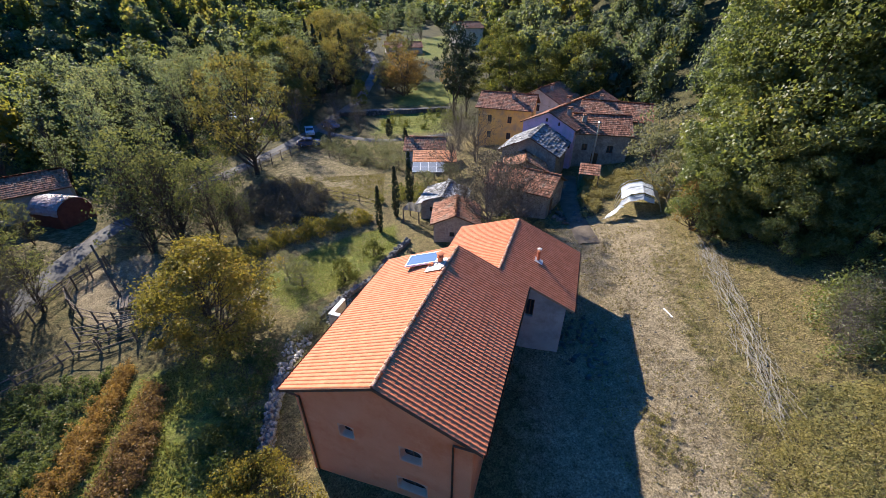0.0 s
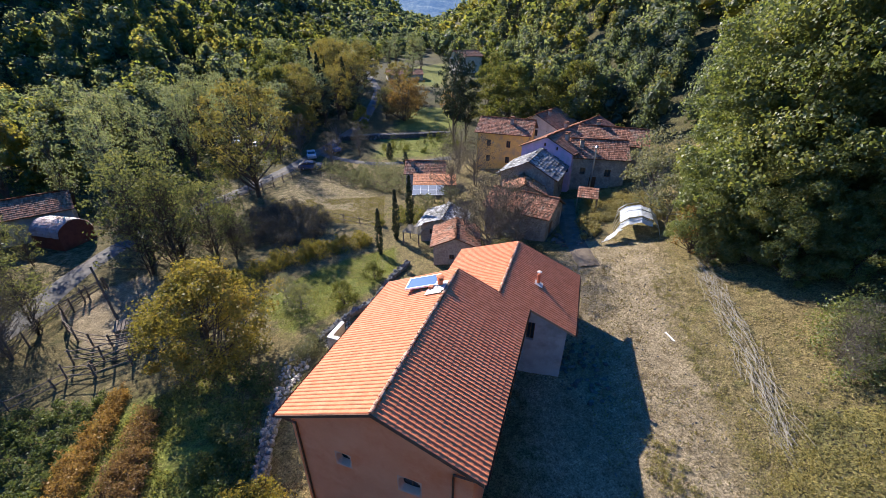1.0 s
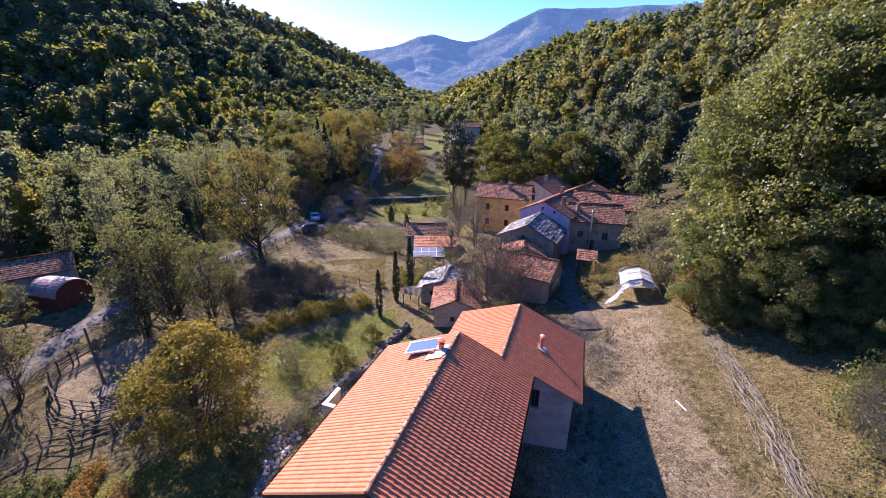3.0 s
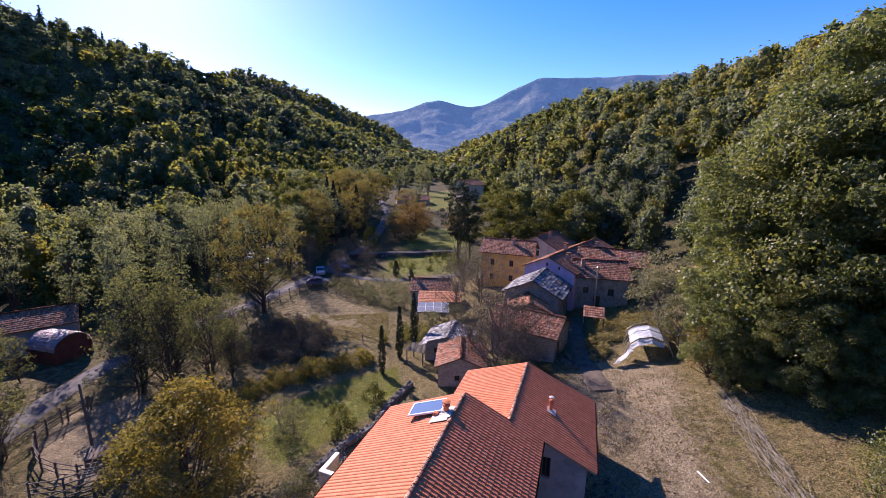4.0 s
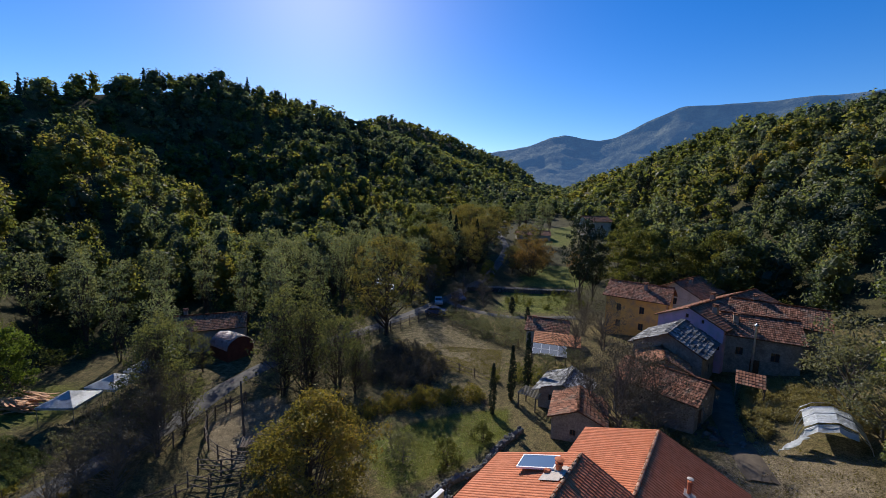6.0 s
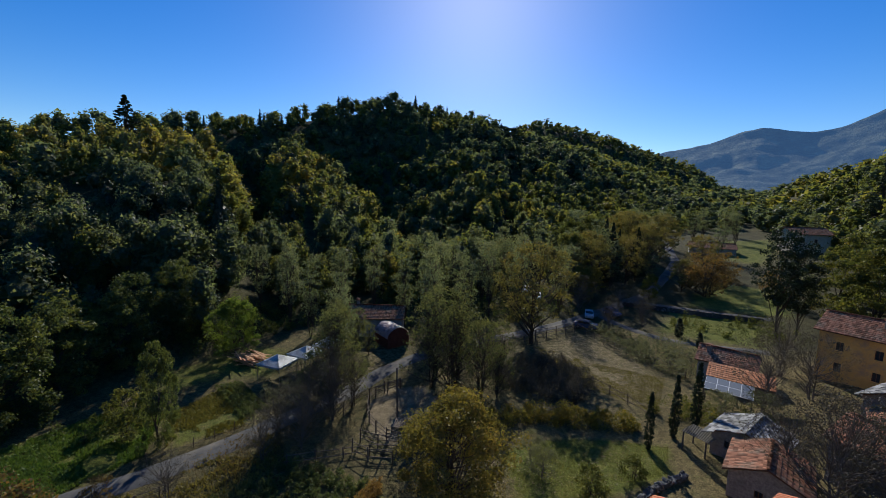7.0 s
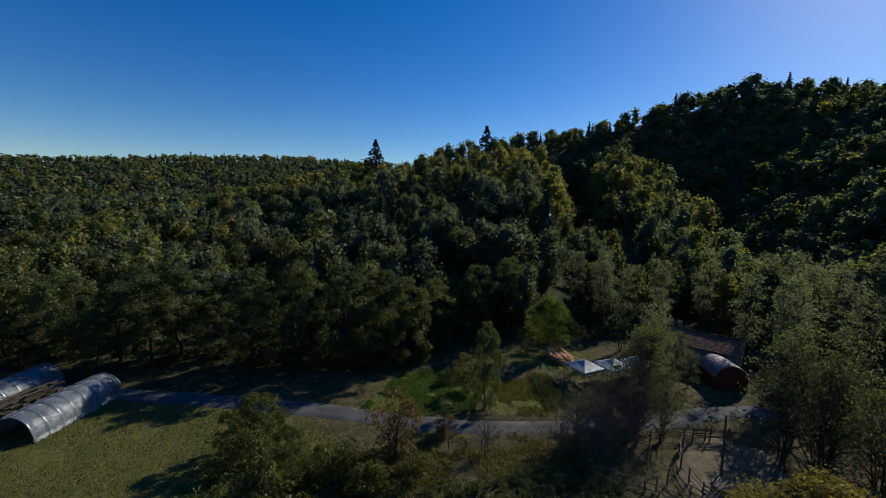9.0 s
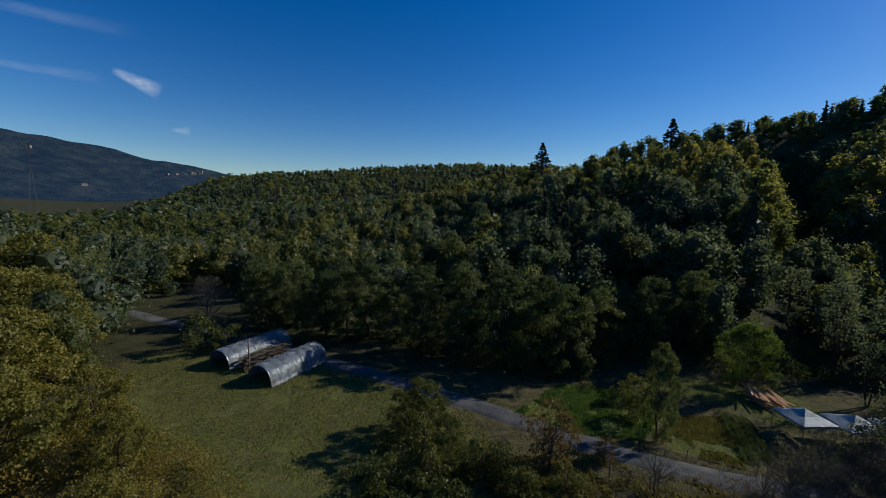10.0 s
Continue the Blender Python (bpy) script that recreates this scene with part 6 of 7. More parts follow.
# ---------------------------------------------------------------- pavilions, timber, greenhouses
def gazebo(x, y, turn, s, label):
    g = thing("gazebo", at_ground(x, y, turn), label, "gazebo", "white pavilions")
    for px in (-1, 1):
        for py in (-1, 1):
            part("leg", tube([(px * s, py * s, -0.1), (px * s, py * s, 2.15)], 0.03, 6), steel, g)
    bm = bmesh.new()
    n = 6
    ring = [bm.verts.new((px * s * 1.05, py * s * 1.05, 2.15)) for px, py in ((-1, -1), (1, -1), (1, 1), (-1, 1))]
    mid = [bm.verts.new((px * s * 0.45, py * s * 0.45, 2.55)) for px, py in ((-1, -1), (1, -1), (1, 1), (-1, 1))]
    low = [bm.verts.new((v.co.x, v.co.y, 1.92)) for v in ring]
    apex = bm.verts.new((0, 0, 3.05))
    for k in range(4):
        j = (k + 1) % 4
        bm.faces.new((ring[k], ring[j], mid[j], mid[k]))
        bm.faces.new((mid[k], mid[j], apex))
        bm.faces.new((low[k], low[j], ring[j], ring[k]))
    bmesh.ops.solidify(bm, geom=bm.faces[:], thickness=0.015)
    part("canopy", bm, tarp_white, g, "white peaked fabric canopy")
    return g


gazebo(-47.0, 24.8, 20, 1.7, "white peaked garden pavilion beside the vegetable plot")
gazebo(-47.2, 29.0, 12, 1.7, "white pavilion half hidden by trees")
gazebo(-48.0, 33.2, 25, 1.6, "white pavilion under the trees")

pile = thing("timber_pile", at_ground(-54, 24.5, 15), "untidy stack of reddish sawn boards and beams", "timber")
r_ = np.random.default_rng(77)
for k in range(44):
    L = r_.uniform(2.0, 4.6)
    z = 0.2 * (k // 7) + 0.06
    part("plank", box((-L / 2, -0.09, 0), (L / 2, 0.09, 0.05), 0, Matrix.Translation((r_.normal(0, 0.5), (k % 7) * 0.42 - 1.3, z)) @ Matrix.Rotation(r_.normal(0, 0.22), 4, "Z") @ Matrix.Rotation(r_.normal(0, 0.07), 4, "Y")), plank_wood, pile)


def greenhouse(x, y, turn, w, l, h, label, seed):
    g = thing("greenhouse", at_ground(x, y, turn), label, "greenhouse", "polytunnels")
    r = np.random.default_rng(seed)
    bm = bmesh.new()
    n, k = 28, 16
    rows = []
    for i in range(n + 1):
        t = i / n
        sag = 0.10 * abs(math.sin(t * math.pi * 7)) ** 0.6
        rows.append([bm.verts.new((math.cos(a_) * (w / 2 - 0.1 + sag) * (1 if math.sin(a_) > 0.25 else 1.0), t * l, max(math.sin(a_), 0) ** 0.85 * (h - 0.1 + sag) + (r.normal(0, 0.03) if 0.1 < math.sin(a_) < 0.5 else 0)))
                     for a_ in np.linspace(0, math.pi, k)])
    for p, q in zip(rows, rows[1:]):
        for j in range(k - 1):
            bm.faces.new((p[j], p[j + 1], q[j + 1], q[j]))
    for f in bm.faces:
        f.smooth = True
    bmesh.ops.solidify(bm, geom=bm.faces[:], thickness=0.008)
    part("film_cover", bm, film, g, "wrinkled translucent plastic film")
    for i in range(8):
        yv = i * l / 7
        part("hoop", tube([(math.cos(a_) * (w / 2 + 0.03), yv, max(math.sin(a_), 0) ** 0.85 * (h + 0.03)) for a_ in np.linspace(0, math.pi, 13)], 0.035, 6), steel, g)
    for a_ in (0.55, 1.1, math.pi / 2, math.pi - 1.1, math.pi - 0.55):
        x, z = math.cos(a_) * (w / 2 + 0.02), math.sin(a_) ** 0.85 * (h + 0.02)
        part("purlin", tube([(x, -0.1, z), (x, l + 0.1, z)], 0.025, 5), steel, g)
    for k in range(26):
        sx, yv = (-1, 1)[k % 2], r.uniform(0.2, l - 0.2)
        bm = bmesh.new()
        rock(bm, (sx * (w / 2 + r.uniform(0.02, 0.2)), yv, 0.08), r.uniform(0.1, 0.2), r)
        part("ballast_stone", bm, stone_piece, g)
    for yv in (l - 0.05,):
        bm = bmesh.new()
        add_prism(bm, [(math.cos(a_) * (w / 2 - 0.13), max(math.sin(a_), 0) ** 0.85 * (h - 0.13)) for a_ in np.linspace(0, math.pi, 13)], yv, yv + 0.02)
        part("end_sheet", bm, film, g)
    return g


greenhouse(-38.9, -35.2, 80, 4.4, 9.5, 2.5, "plastic-covered tunnel greenhouse on the field", 3)
greenhouse(-41.2, -44.0, 80, 4.4, 10.5, 2.5, "second plastic tunnel greenhouse with dull film", 4)
bm = bmesh.new()
logs = thing("log_pile", at_ground(-44.5, -39.4, 80), "heap of brown split logs between the greenhouses", "logs")
for k in range(110):
    z = 0.14 + 0.26 * (k // 16)
    part("log", tube([(r_.uniform(-0.9, 0.9), r_.uniform(-4, 4), z), (r_.uniform(-1.2, 1.2), r_.uniform(-4, 4), z + r_.normal(0, 0.08))], 0.1, 6) if k % 3 == 0 else
         tube([((k % 9) * 0.24 - 1, -3.5 + (k % 7) * 1.1, z), ((k % 9) * 0.24 - 1 + r_.normal(0, 0.2), -3.5 + (k % 7) * 1.1 + 0.7, z + 0.03)], r_.uniform(0.08, 0.14), 6), bark, logs)
gpole = thing("timber_pole", at_ground(-41.5, -39.2), "grey timber pole standing between the greenhouses", "pole")
part("shaft", tube([(0, 0, -0.4), (0.1, 0, 4.6)], [0.1, 0.07], 7), timber, gpole)

# ---------------------------------------------------------------- white tunnel tent above the track
tent = thing("tunnel_tent", at_ground(17.7, 35.6, -22), "old white tunnel tent, its torn cover sagging over bent hoops", "tunnel")
TENT = [(0.35, 0.9), (0.62, 1.75), (1.3, 2.4), (2.45, 2.8), (3.5, 2.5), (4.2, 1.8), (4.45, 0.95)]


def tent_sheet(name, y0, y1, rows_n, lo, hi, drop, mat, label, wave=0.05):
    """A sheet over the bent hoops, folded along its ridge."""
    bm = bmesh.new()
    rows = []
    u = np.linspace(lo, hi, 4 * (hi - lo) + 1)
    px, pz = np.interp(u, range(7), [p[0] for p in TENT]), np.interp(u, range(7), [p[1] for p in TENT])
    for i_ in range(rows_n + 1):
        t = i_ / rows_n
        rows.append([bm.verts.new((x, y0 + (y1 - y0) * t + 0.05 * math.sin(k * 1.3), z + drop * (1 - t) - wave * abs(math.sin(t * math.pi * 2 + k * 0.8)) - 0.12 * t)) for k, (x, z) in enumerate(zip(px, pz))])
    for p, q in zip(rows, rows[1:]):
        for k in range(len(p) - 1):
            bm.faces.new((p[k], p[k + 1], q[k + 1], q[k]))
    bmesh.ops.solidify(bm, geom=bm.faces[:], thickness=0.02)
    return part(name, bm, mat, tent, label)


tent_sheet("cover", 1.0, 4.4, 6, 1, 6, 0.0, tarp_white, "dirty white plastic cover folded along its ridge")
tent_sheet("dark_band", 0.62, 1.0, 1, 0, 6, -0.16, tarp_dark, "dark green edge band", 0.02)
tent_sheet("front_strip", 0.2, 0.62, 2, 0, 4, -0.42, tarp_white, "torn white strip below the band", 0.06)
bm = bmesh.new()
flap = []
for i in range(9):
    t = i / 8
    flap.append([bm.verts.new((0.42 - 1.35 * t + 0.12 * math.sin(k * 1.9 + i) + 0.1 * k, 0.6 - 1.7 * t - 0.18 * k * (1 - t), max(1.15 * (1 - t) ** 1.2 + 0.05 * math.sin(i * 2 + k), 0.06) + 0.09 * k)) for k in range(6)])
for p, q in zip(flap, flap[1:]):
    for k in range(5):
        f = bm.faces.new((p[k], p[k + 1], q[k + 1], q[k]))
        f.smooth = True
bmesh.ops.solidify(bm, geom=bm.faces[:], thickness=0.02)
part("loose_flap", bm, tarp_white, tent, "loose white sheet trailing to the ground")
for yv in (0.6, 1.8, 3.0, 4.3, 5.4, 6.2):
    part("hoop", tube([(0.2, yv, -0.2)] + [(x, yv, z - 0.08 if yv < 5 else z - 0.5) for x, z in TENT] + [(4.6, yv, -0.2)], 0.03, 6), steel, tent)
stick = thing("plank", at_ground(16.2, 21.0, 8, 0.03), "pale plank lying on the track", "plank")
part("board", box((-0.05, -0.48, 0), (0.05, 0.48, 0.035), 0.005), white_paint, stick)


# ---------------------------------------------------------------- parked cars
def car(x, y, turn, paint, label):
    c = thing("car", at_ground(x, y, turn, 0.08), label, "car", "parked cars")
    bm = bmesh.new()
    prof = [(-2.05, 0.35), (-2.1, 0.75), (-1.95, 0.95), (-1.1, 1.0), (-0.55, 1.4), (0.95, 1.45), (1.7, 1.02), (2.08, 0.9), (2.1, 0.4), (1.7, 0.28), (-1.7, 0.28)]
    add_prism(bm, prof, -0.85, 0.85)
    bmesh.ops.bevel(bm, geom=bm.edges[:], offset=0.07, segments=2, affect="EDGES")
    bm.transform(Matrix.Rotation(math.pi / 2, 4, "Z"))
    part("body", bm, paint, c)
    bm = bmesh.new()
    add_prism(bm, [(-0.98, 1.02), (-0.52, 1.37), (0.92, 1.41), (1.55, 1.05)], -0.872, 0.872)
    bm.transform(Matrix.Rotation(math.pi / 2, 4, "Z"))
    part("side_window", bm, window_glass, c)
    bm = bmesh.new()
    add_prism(bm, [(-1.08, 1.03), (-0.6, 1.4), (-0.56, 1.4), (-1.02, 1.02)], -0.7, 0.7)
    bm.transform(Matrix.Translation((0, -0.03, 0.02)) @ Matrix.Rotation(math.pi / 2, 4, "Z"))
    part("windscreen", bm, window_glass, c)
    for sx in (-0.58, 0.58):
        part("headlight", box((sx - 0.16, -2.1, 0.62), (sx + 0.16, -1.98, 0.76), 0.03), pale_glass, c)
        part("tail_light", box((sx - 0.13, 2.0, 0.68), (sx + 0.13, 2.11, 0.84), 0.03), rust_red, c, "dark red tail light")
    for sx in (-0.82, 0.82):
        for sy in (-1.28, 1.28):
            w_ = part("wheel", tube([(sx - 0.1, sy, 0.31), (sx + 0.1, sy, 0.31)], 0.32, 14), rubber, c)
            part("rim", tube([(sx - 0.11, sy, 0.31), (sx + 0.11, sy, 0.31)], 0.2, 10), steel, w_)
    return c


car(-25.6, 79.5, 20, paint_silver, "silver hatchback parked beside the road")
car(-22.4, 84.0, 50, paint_blue, "dark blue car near the junction")
car(-23.8, 72.4, 100, paint_blue, "dark blue car at the paddock corner")
car(-39.9, 85.8, 20, paint_white, "white car under the trees")
car(-44.9, 90.0, 15, paint_silver, "silver car under the trees")

# ---------------------------------------------------------------- far pylon on the ridge
PYLON_X, PYLON_Y = -290, -564
lattice_steel = surface("dull_lattice_steel", (0.07, 0.075, 0.08), (0.12, 0.125, 0.13), 2, 0.7, 0.3, bump=0)
pyl = thing("pylon", at_ground(PYLON_X, PYLON_Y, 63, -0.5), "far steel lattice pylon with a wide cross arm", "pylon")
PY_TOP = 76.0 - ground_z(PYLON_X, PYLON_Y)
PY_MID = PY_TOP - 30.0
bm = bmesh.new()
for sx in (-1, 1):
    for sy in (-1, 1):
        add_tube(bm, [(sx * 3.2, sy * 3.2, 0), (sx * 1.0, sy * 1.0, PY_MID)], 0.5, 4)
for k in range(8):
    z0, z1 = PY_MID * k / 8, PY_MID * (k + 1) / 8
    w0, w1 = 3.2 - 2.2 * k / 8, 3.2 - 2.2 * (k + 1) / 8
    for sy in (-1, 1):
        add_tube(bm, [(-w0, sy * w0, z0), (w1, sy * w1, z1)], 0.28, 4)
        add_tube(bm, [(w0, sy * w0, z0), (-w1, sy * w1, z1)], 0.28, 4)
part("body", bm, lattice_steel, pyl)
for sx in (-1, 1):
    bm = bmesh.new()
    add_tube(bm, [(sx * 1.0, 0, PY_MID), (sx * 7.0, 0, PY_TOP)], 0.55, 4)
    add_tube(bm, [(sx * 0.4, 0, PY_MID + 2), (sx * 9.5, 0, PY_TOP)], 0.55, 4)
    for k in range(6):
        t0, t1 = k / 6, (k + 1) / 6
        add_tube(bm, [(sx * (1.0 + 6 * t0), 0, PY_MID + 30 * t0), (sx * (0.4 + 9.1 * t1), 0, PY_MID + 2 + 28 * t1)], 0.28, 4)
    part("leg", bm, lattice_steel, pyl)
part("arm", tube([(-15, 0, PY_TOP), (0, 0, PY_TOP + 0.6), (15, 0, PY_TOP)], 0.8, 4), lattice_steel, pyl)
part("arm", tube([(-15, 0, PY_TOP + 0.3), (-8, 0, PY_TOP + 2.2), (8, 0, PY_TOP + 2.2), (15, 0, PY_TOP + 0.3)], 0.45, 4), lattice_steel, pyl)


def far_house(bearing, rise, w, l, h, turn):
    """A house of the hamlet on the far mountain: walls, a gabled roof and a dark doorway."""
    R = np.linspace(1350, 2400, 400)
    el = np.degrees(np.arctan2(mountain_z(np.full(400, float(bearing)), R) - 22, R))
    k = int(np.argmax(el > rise)) or 300
    q = radians(bearing)
    b_ = thing("far_house", Matrix.Translation((-math.sin(q) * R[k], math.cos(q) * R[k], 22 + R[k] * math.tan(radians(el[k])) - 1)) @ Matrix.Rotation(radians(turn), 4, "Z"),
               "tiny pale house of a far hillside hamlet", "house", "far hamlet")
    bm = bmesh.new()
    add_prism(bm, [(-w / 2, -4), (-w / 2, h), (0, h + w * 0.2), (w / 2, h), (w / 2, -4)], -l / 2, l / 2)
    part("wall", bm, stone_wall, b_)
    bm = bmesh.new()
    add_prism(bm, [(-w / 2 - 0.6, h - 0.2), (0, h + w * 0.2 + 0.1), (w / 2 + 0.6, h - 0.2), (w / 2 + 0.6, h + 0.3), (0, h + w * 0.2 + 0.7), (-w / 2 - 0.6, h + 0.3)], -l / 2 - 0.5, l / 2 + 0.5)
    part("roof", bm, old_tile, b_)
    return b_


for bearing, rise, w_, l_, h_, turn in ((138.4, 2.75, 9, 14, 8, 30), (138.8, 2.65, 10, 12, 7, 60), (139.2, 2.7, 8, 16, 9, 10), (139.7, 2.55, 9, 10, 6, 45), (140.6, 2.5, 8, 11, 6, 80), (141.5, 2.45, 8, 9, 6, 20), (138.0, 2.8, 5, 5, 15, 0), (152.8, 4.4, 12, 16, 8, 40), (148.9, 0.9, 8, 14, 4, 70)):
    far_house(bearing, rise, w_, l_, h_, turn)

# ---------------------------------------------------------------- small high clouds
vapour = bpy.data.materials.new("thin_cloud")
vapour.use_nodes = True
vt = vapour.node_tree
vb = vt.nodes["Principled BSDF"]
vb.inputs["Base Color"].default_value = (0.8, 0.8, 0.8, 1)
vb.inputs["Roughness"].default_value = 1.0
va = vt.nodes.new("ShaderNodeAttribute")
va.attribute_name = "thick"
vm = vt.nodes.new("ShaderNodeMath")
vm.operation = "MULTIPLY"
vt.links.new(va.outputs["Fac"], vm.inputs[0])
vt.links.new(ramp(vt, noise_tex(vt, 0.012, 5, 0.65), [(0.3, (0.25, 0.25, 0.25)), (0.7, (1, 1, 1))]), vm.inputs[1])
vt.links.new(vm.outputs[0], vb.inputs["Alpha"])


def cloud(bearing, rise, across, tall, tilt, most, label):
    """A thin wisp of cloud high up and far off, fading to its edges."""
    n, k = 24, 12
    u, w = np.meshgrid(np.linspace(-1, 1, n), np.linspace(-1, 1, k), indexing="ij")
    half = 0.35 + 0.65 * (u + 1) / 2
    c, s_ = math.cos(radians(tilt)), math.sin(radians(tilt))
    du, dw = u * across, w * tall * half
    b = np.radians(bearing - (du * c - dw * s_))
    e_ = np.radians(rise + du * s_ + dw * c)
    R = 2900 + 40 * w
    v = np.stack([-np.sin(b) * np.cos(e_) * R, np.cos(b) * np.cos(e_) * R, 22 + np.sin(e_) * R], -1).reshape(-1, 3)
    ii = np.arange(n * k).reshape(n, k)
    f = np.stack([ii[:-1, :-1], ii[1:, :-1], ii[1:, 1:], ii[:-1, 1:]], -1).reshape(-1, 4)
    ob = new("cloud", fast_mesh("cloud", v, f, [vapour], True))
    at2 = ob.data.attributes.new("thick", "FLOAT", "POINT")
    at2.data.foreach_set("value", (most * np.clip(1 - u ** 2, 0, 1) * np.clip(1 - w ** 2, 0, 1)).astype(np.float32).ravel())
    return tagged(ob, label, "cloud", kind="structure")


cloud(143.8, 12.4, 2.3, 1.1, -20, 0.6, "small white wisp of cloud")
cloud(139.9, 7.7, 1.0, 0.6, 0, 0.35, "faint little cloud")
cloud(152, 17.0, 9.0, 0.9, 2, 0.12, "long faint streak of cirrus")
cloud(152, 12.0, 5.5, 0.7, 1, 0.14, "faint streak of cirrus")
# ---------------------------------------------------------------- trees of the valley
def plant(kind, rows, label, group="", **kw):
    for x, y, h in rows:
        tree(kind, x, y, h, label, group=group, **kw)


plant("oak", [(27, 30, 19.5), (32.5, 25.5, 21), (28.8, 25.2, 12.5), (31.0, 37.0, 19), (35.5, 32, 24), (34, 45, 12), (41, 40, 24), (28.6, 34.0, 16), (30.5, 31.5, 20), (36, 24, 20), (32.5, 21.5, 14)], "broad oak with olive-green autumn leaves on the slope", "oaks above the track")
plant("rusty", [(22.2, 30.0, 5)], "young tree with thin reddish foliage")
plant("olive", [(24.0, 41.0, 6.5), (26, 45, 7.5), (23.6, 36.5, 5.0)], "young tree with thin grey-green foliage", "young trees at the wood edge")
plant("yellow", [(-16.7, 23.0, 7.8)], "multi-stemmed tree with golden autumn leaves below the house", wide=1.16)
plant("walnut", [(-28, 58.5, 16.5)], "tall open tree turning gold beside the paddock")
plant("cypress", [(-6.4, 38.6, 5.6), (-4.9, 42.2, 6.3), (-3.5, 45.6, 6.8)], "slim dark cypress beside the stone huts", "cypresses", wide=0.8)
plant("cypress", [(-9.5, 78, 3.4), (-6.0, 73, 2.6)], "small dark conifer on the terrace", wide=2.4)
plant("bare", [(5.4, 35.6, 8.6), (8.4, 36.6, 7.5), (2.6, 38.6, 7.0), (6.6, 39.6, 8.0)], "nearly bare grey tree beside the barn", "bare trees by the barn")
plant("bare", [(1.6, 53, 8.0), (3.5, 66, 8), (6.0, 58.5, 7.5)], "nearly bare tree among the cottages")
plant("olive", [(-12.3, 29.0, 2.6), (-14.4, 31.0, 2.4), (-1.5, 47.0, 3.6), (1.8, 48.8, 3.4)], "small olive tree with grey-green leaves")
plant("shrub", [(-8.6, 29.6, 2.2), (-6.4, 33.2, 1.8)], "upright shrub with yellow-green leaves on the lawn")
plant("scots", [(3.6, 85, 18), (6.3, 89, 14)], "dark conifer with a bare lower trunk")
plant("pine", [(-178, 40, 23), (-182, -9.5, 21), (-178, 68, 12)], "dark pine standing out on the skyline", "skyline pines", wide=2.0)
plant("pine", [(-30, 108, 17), (-26, 118, 15)], "dark spruce by the upper road")
plant("walnut", [(-25, 124, 15), (-31, 134, 17), (-12.5, 137, 11), (-27, 112, 13), (-36, 108, 14), (-32, 98, 13), (-14, 112, 8), (-26, 152, 15), (-37, 144, 16)], "tall open tree with yellowing leaves up the valley", "yellowing valley trees")
plant("rusty", [(-8, 112, 9), (-13, 118, 8), (-6, 122, 9), (4, 112, 8)], "thin tree with rusty leaves beside the meadow")
plant("broad", [(12, 100, 13), (16, 93, 14), (17, 120, 14), (22, 88, 13), (28, 84, 14), (-36, 150, 15), (-44, 135, 15), (-45, 118, 16), (-38, 100, 14), (18, 108, 13)],
      "leafy green tree at the edge of the valley floor", "valley trees")
plant("bare", [(-22.5, 88.5, 6), (-28.5, 82, 8), (-17.5, 87, 5.5), (-20.5, 75.5, 6), (-15.5, 79, 5)], "thin grey leafless tree by the junction", "bare junction trees")
plant("alder", [(-33, 112, 15), (-29, 104, 13), (-35, 92, 13), (-40, 104, 15), (-38, 122, 16), (-28, 142, 15), (-34, 160, 16), (-10, 160, 12), (-40, 175, 16), (-8, 200, 13), (-20, 212, 14)], "tall yellowing tree up the valley", "upper valley trees", wide=1.5)
plant("broad", [(-19, 101, 6), (-31, 90, 8)], "young leafy tree by the road")

r_ = np.random.default_rng(21)
spots = []
while len(spots) < 28:
    x, y = r_.uniform(-72, -30), r_.uniform(34, 100)
    s_, _z = valley(np.array([x]), np.array([y]))
    if not (-34 < s_[0] < -5.5) or math.hypot(x + 46.5, y - 43) < 7.5 or math.hypot(x + 54, y - 48) < 7 or any(math.hypot(x - p, y - q) < 4.9 for p, q in spots):
        continue
    if y < 52 and math.hypot(x, y) < 66:
        continue
    spots.append((x, y))
plant("alder", [(x, y, r_.uniform(12, 16)) for x, y in spots], "slender alder with thin olive foliage", "alders along the stream")
plant("alder", [(-56, 73, 15), (-60, 70, 16), (-52, 79, 15), (-57, 84, 16), (-50, 86, 14), (-48, 92, 15), (-54, 93, 16)], "slender pale-green alder beyond the road", "alders beyond the road")
plant("thin", [(-30.8, 42.0, 9.5), (-26.6, 41.0, 8.5)], "slender thin-leaved tree beside the pen", "trees by the pen")
plant("thin", [(-24.8, 43.0, 8), (-22.8, 39.2, 6.5)], "tall thin-leaved tree beside the paddock", "paddock trees")
plant("alder", [(-39.5, 46.5, 14), (-43.5, 50.5, 14.5), (-48.5, 49.5, 14)], "tall thin-leaved tree beside the road", "roadside trees")
plant("thin", [(-47.0, 36.8, 6.5), (-49.0, 39.5, 6.0), (-44.6, 37.8, 5.0)], "young thin-leaved tree before the roadside house", "young roadside trees")
plant("thin", [(-36.6, 23.4, 7.0), (-34.0, 26.4, 7.5), (-40.4, 28.8, 10), (-38.6, 27.0, 10), (-42.6, 30.6, 10)], "dark leafy tree shading the road", "trees over the road", wide=0.9)
plant("thin", [(-30.6, 36.2, 11.5), (-27.6, 36.4, 10.6), (-24.6, 38.4, 9.2), (-28.8, 39.0, 12.0), (-32.2, 39.2, 12.0)], "many-stemmed tree with thin olive leaves above the pen", "trees above the pen")
plant("bare", [(24.2, 17.2, 3.2), (22.4, 15.4, 2.6), (23.2, 16.6, 3.0), (26.8, 17.5, 3.6)], "grey twiggy bush at the wood edge")
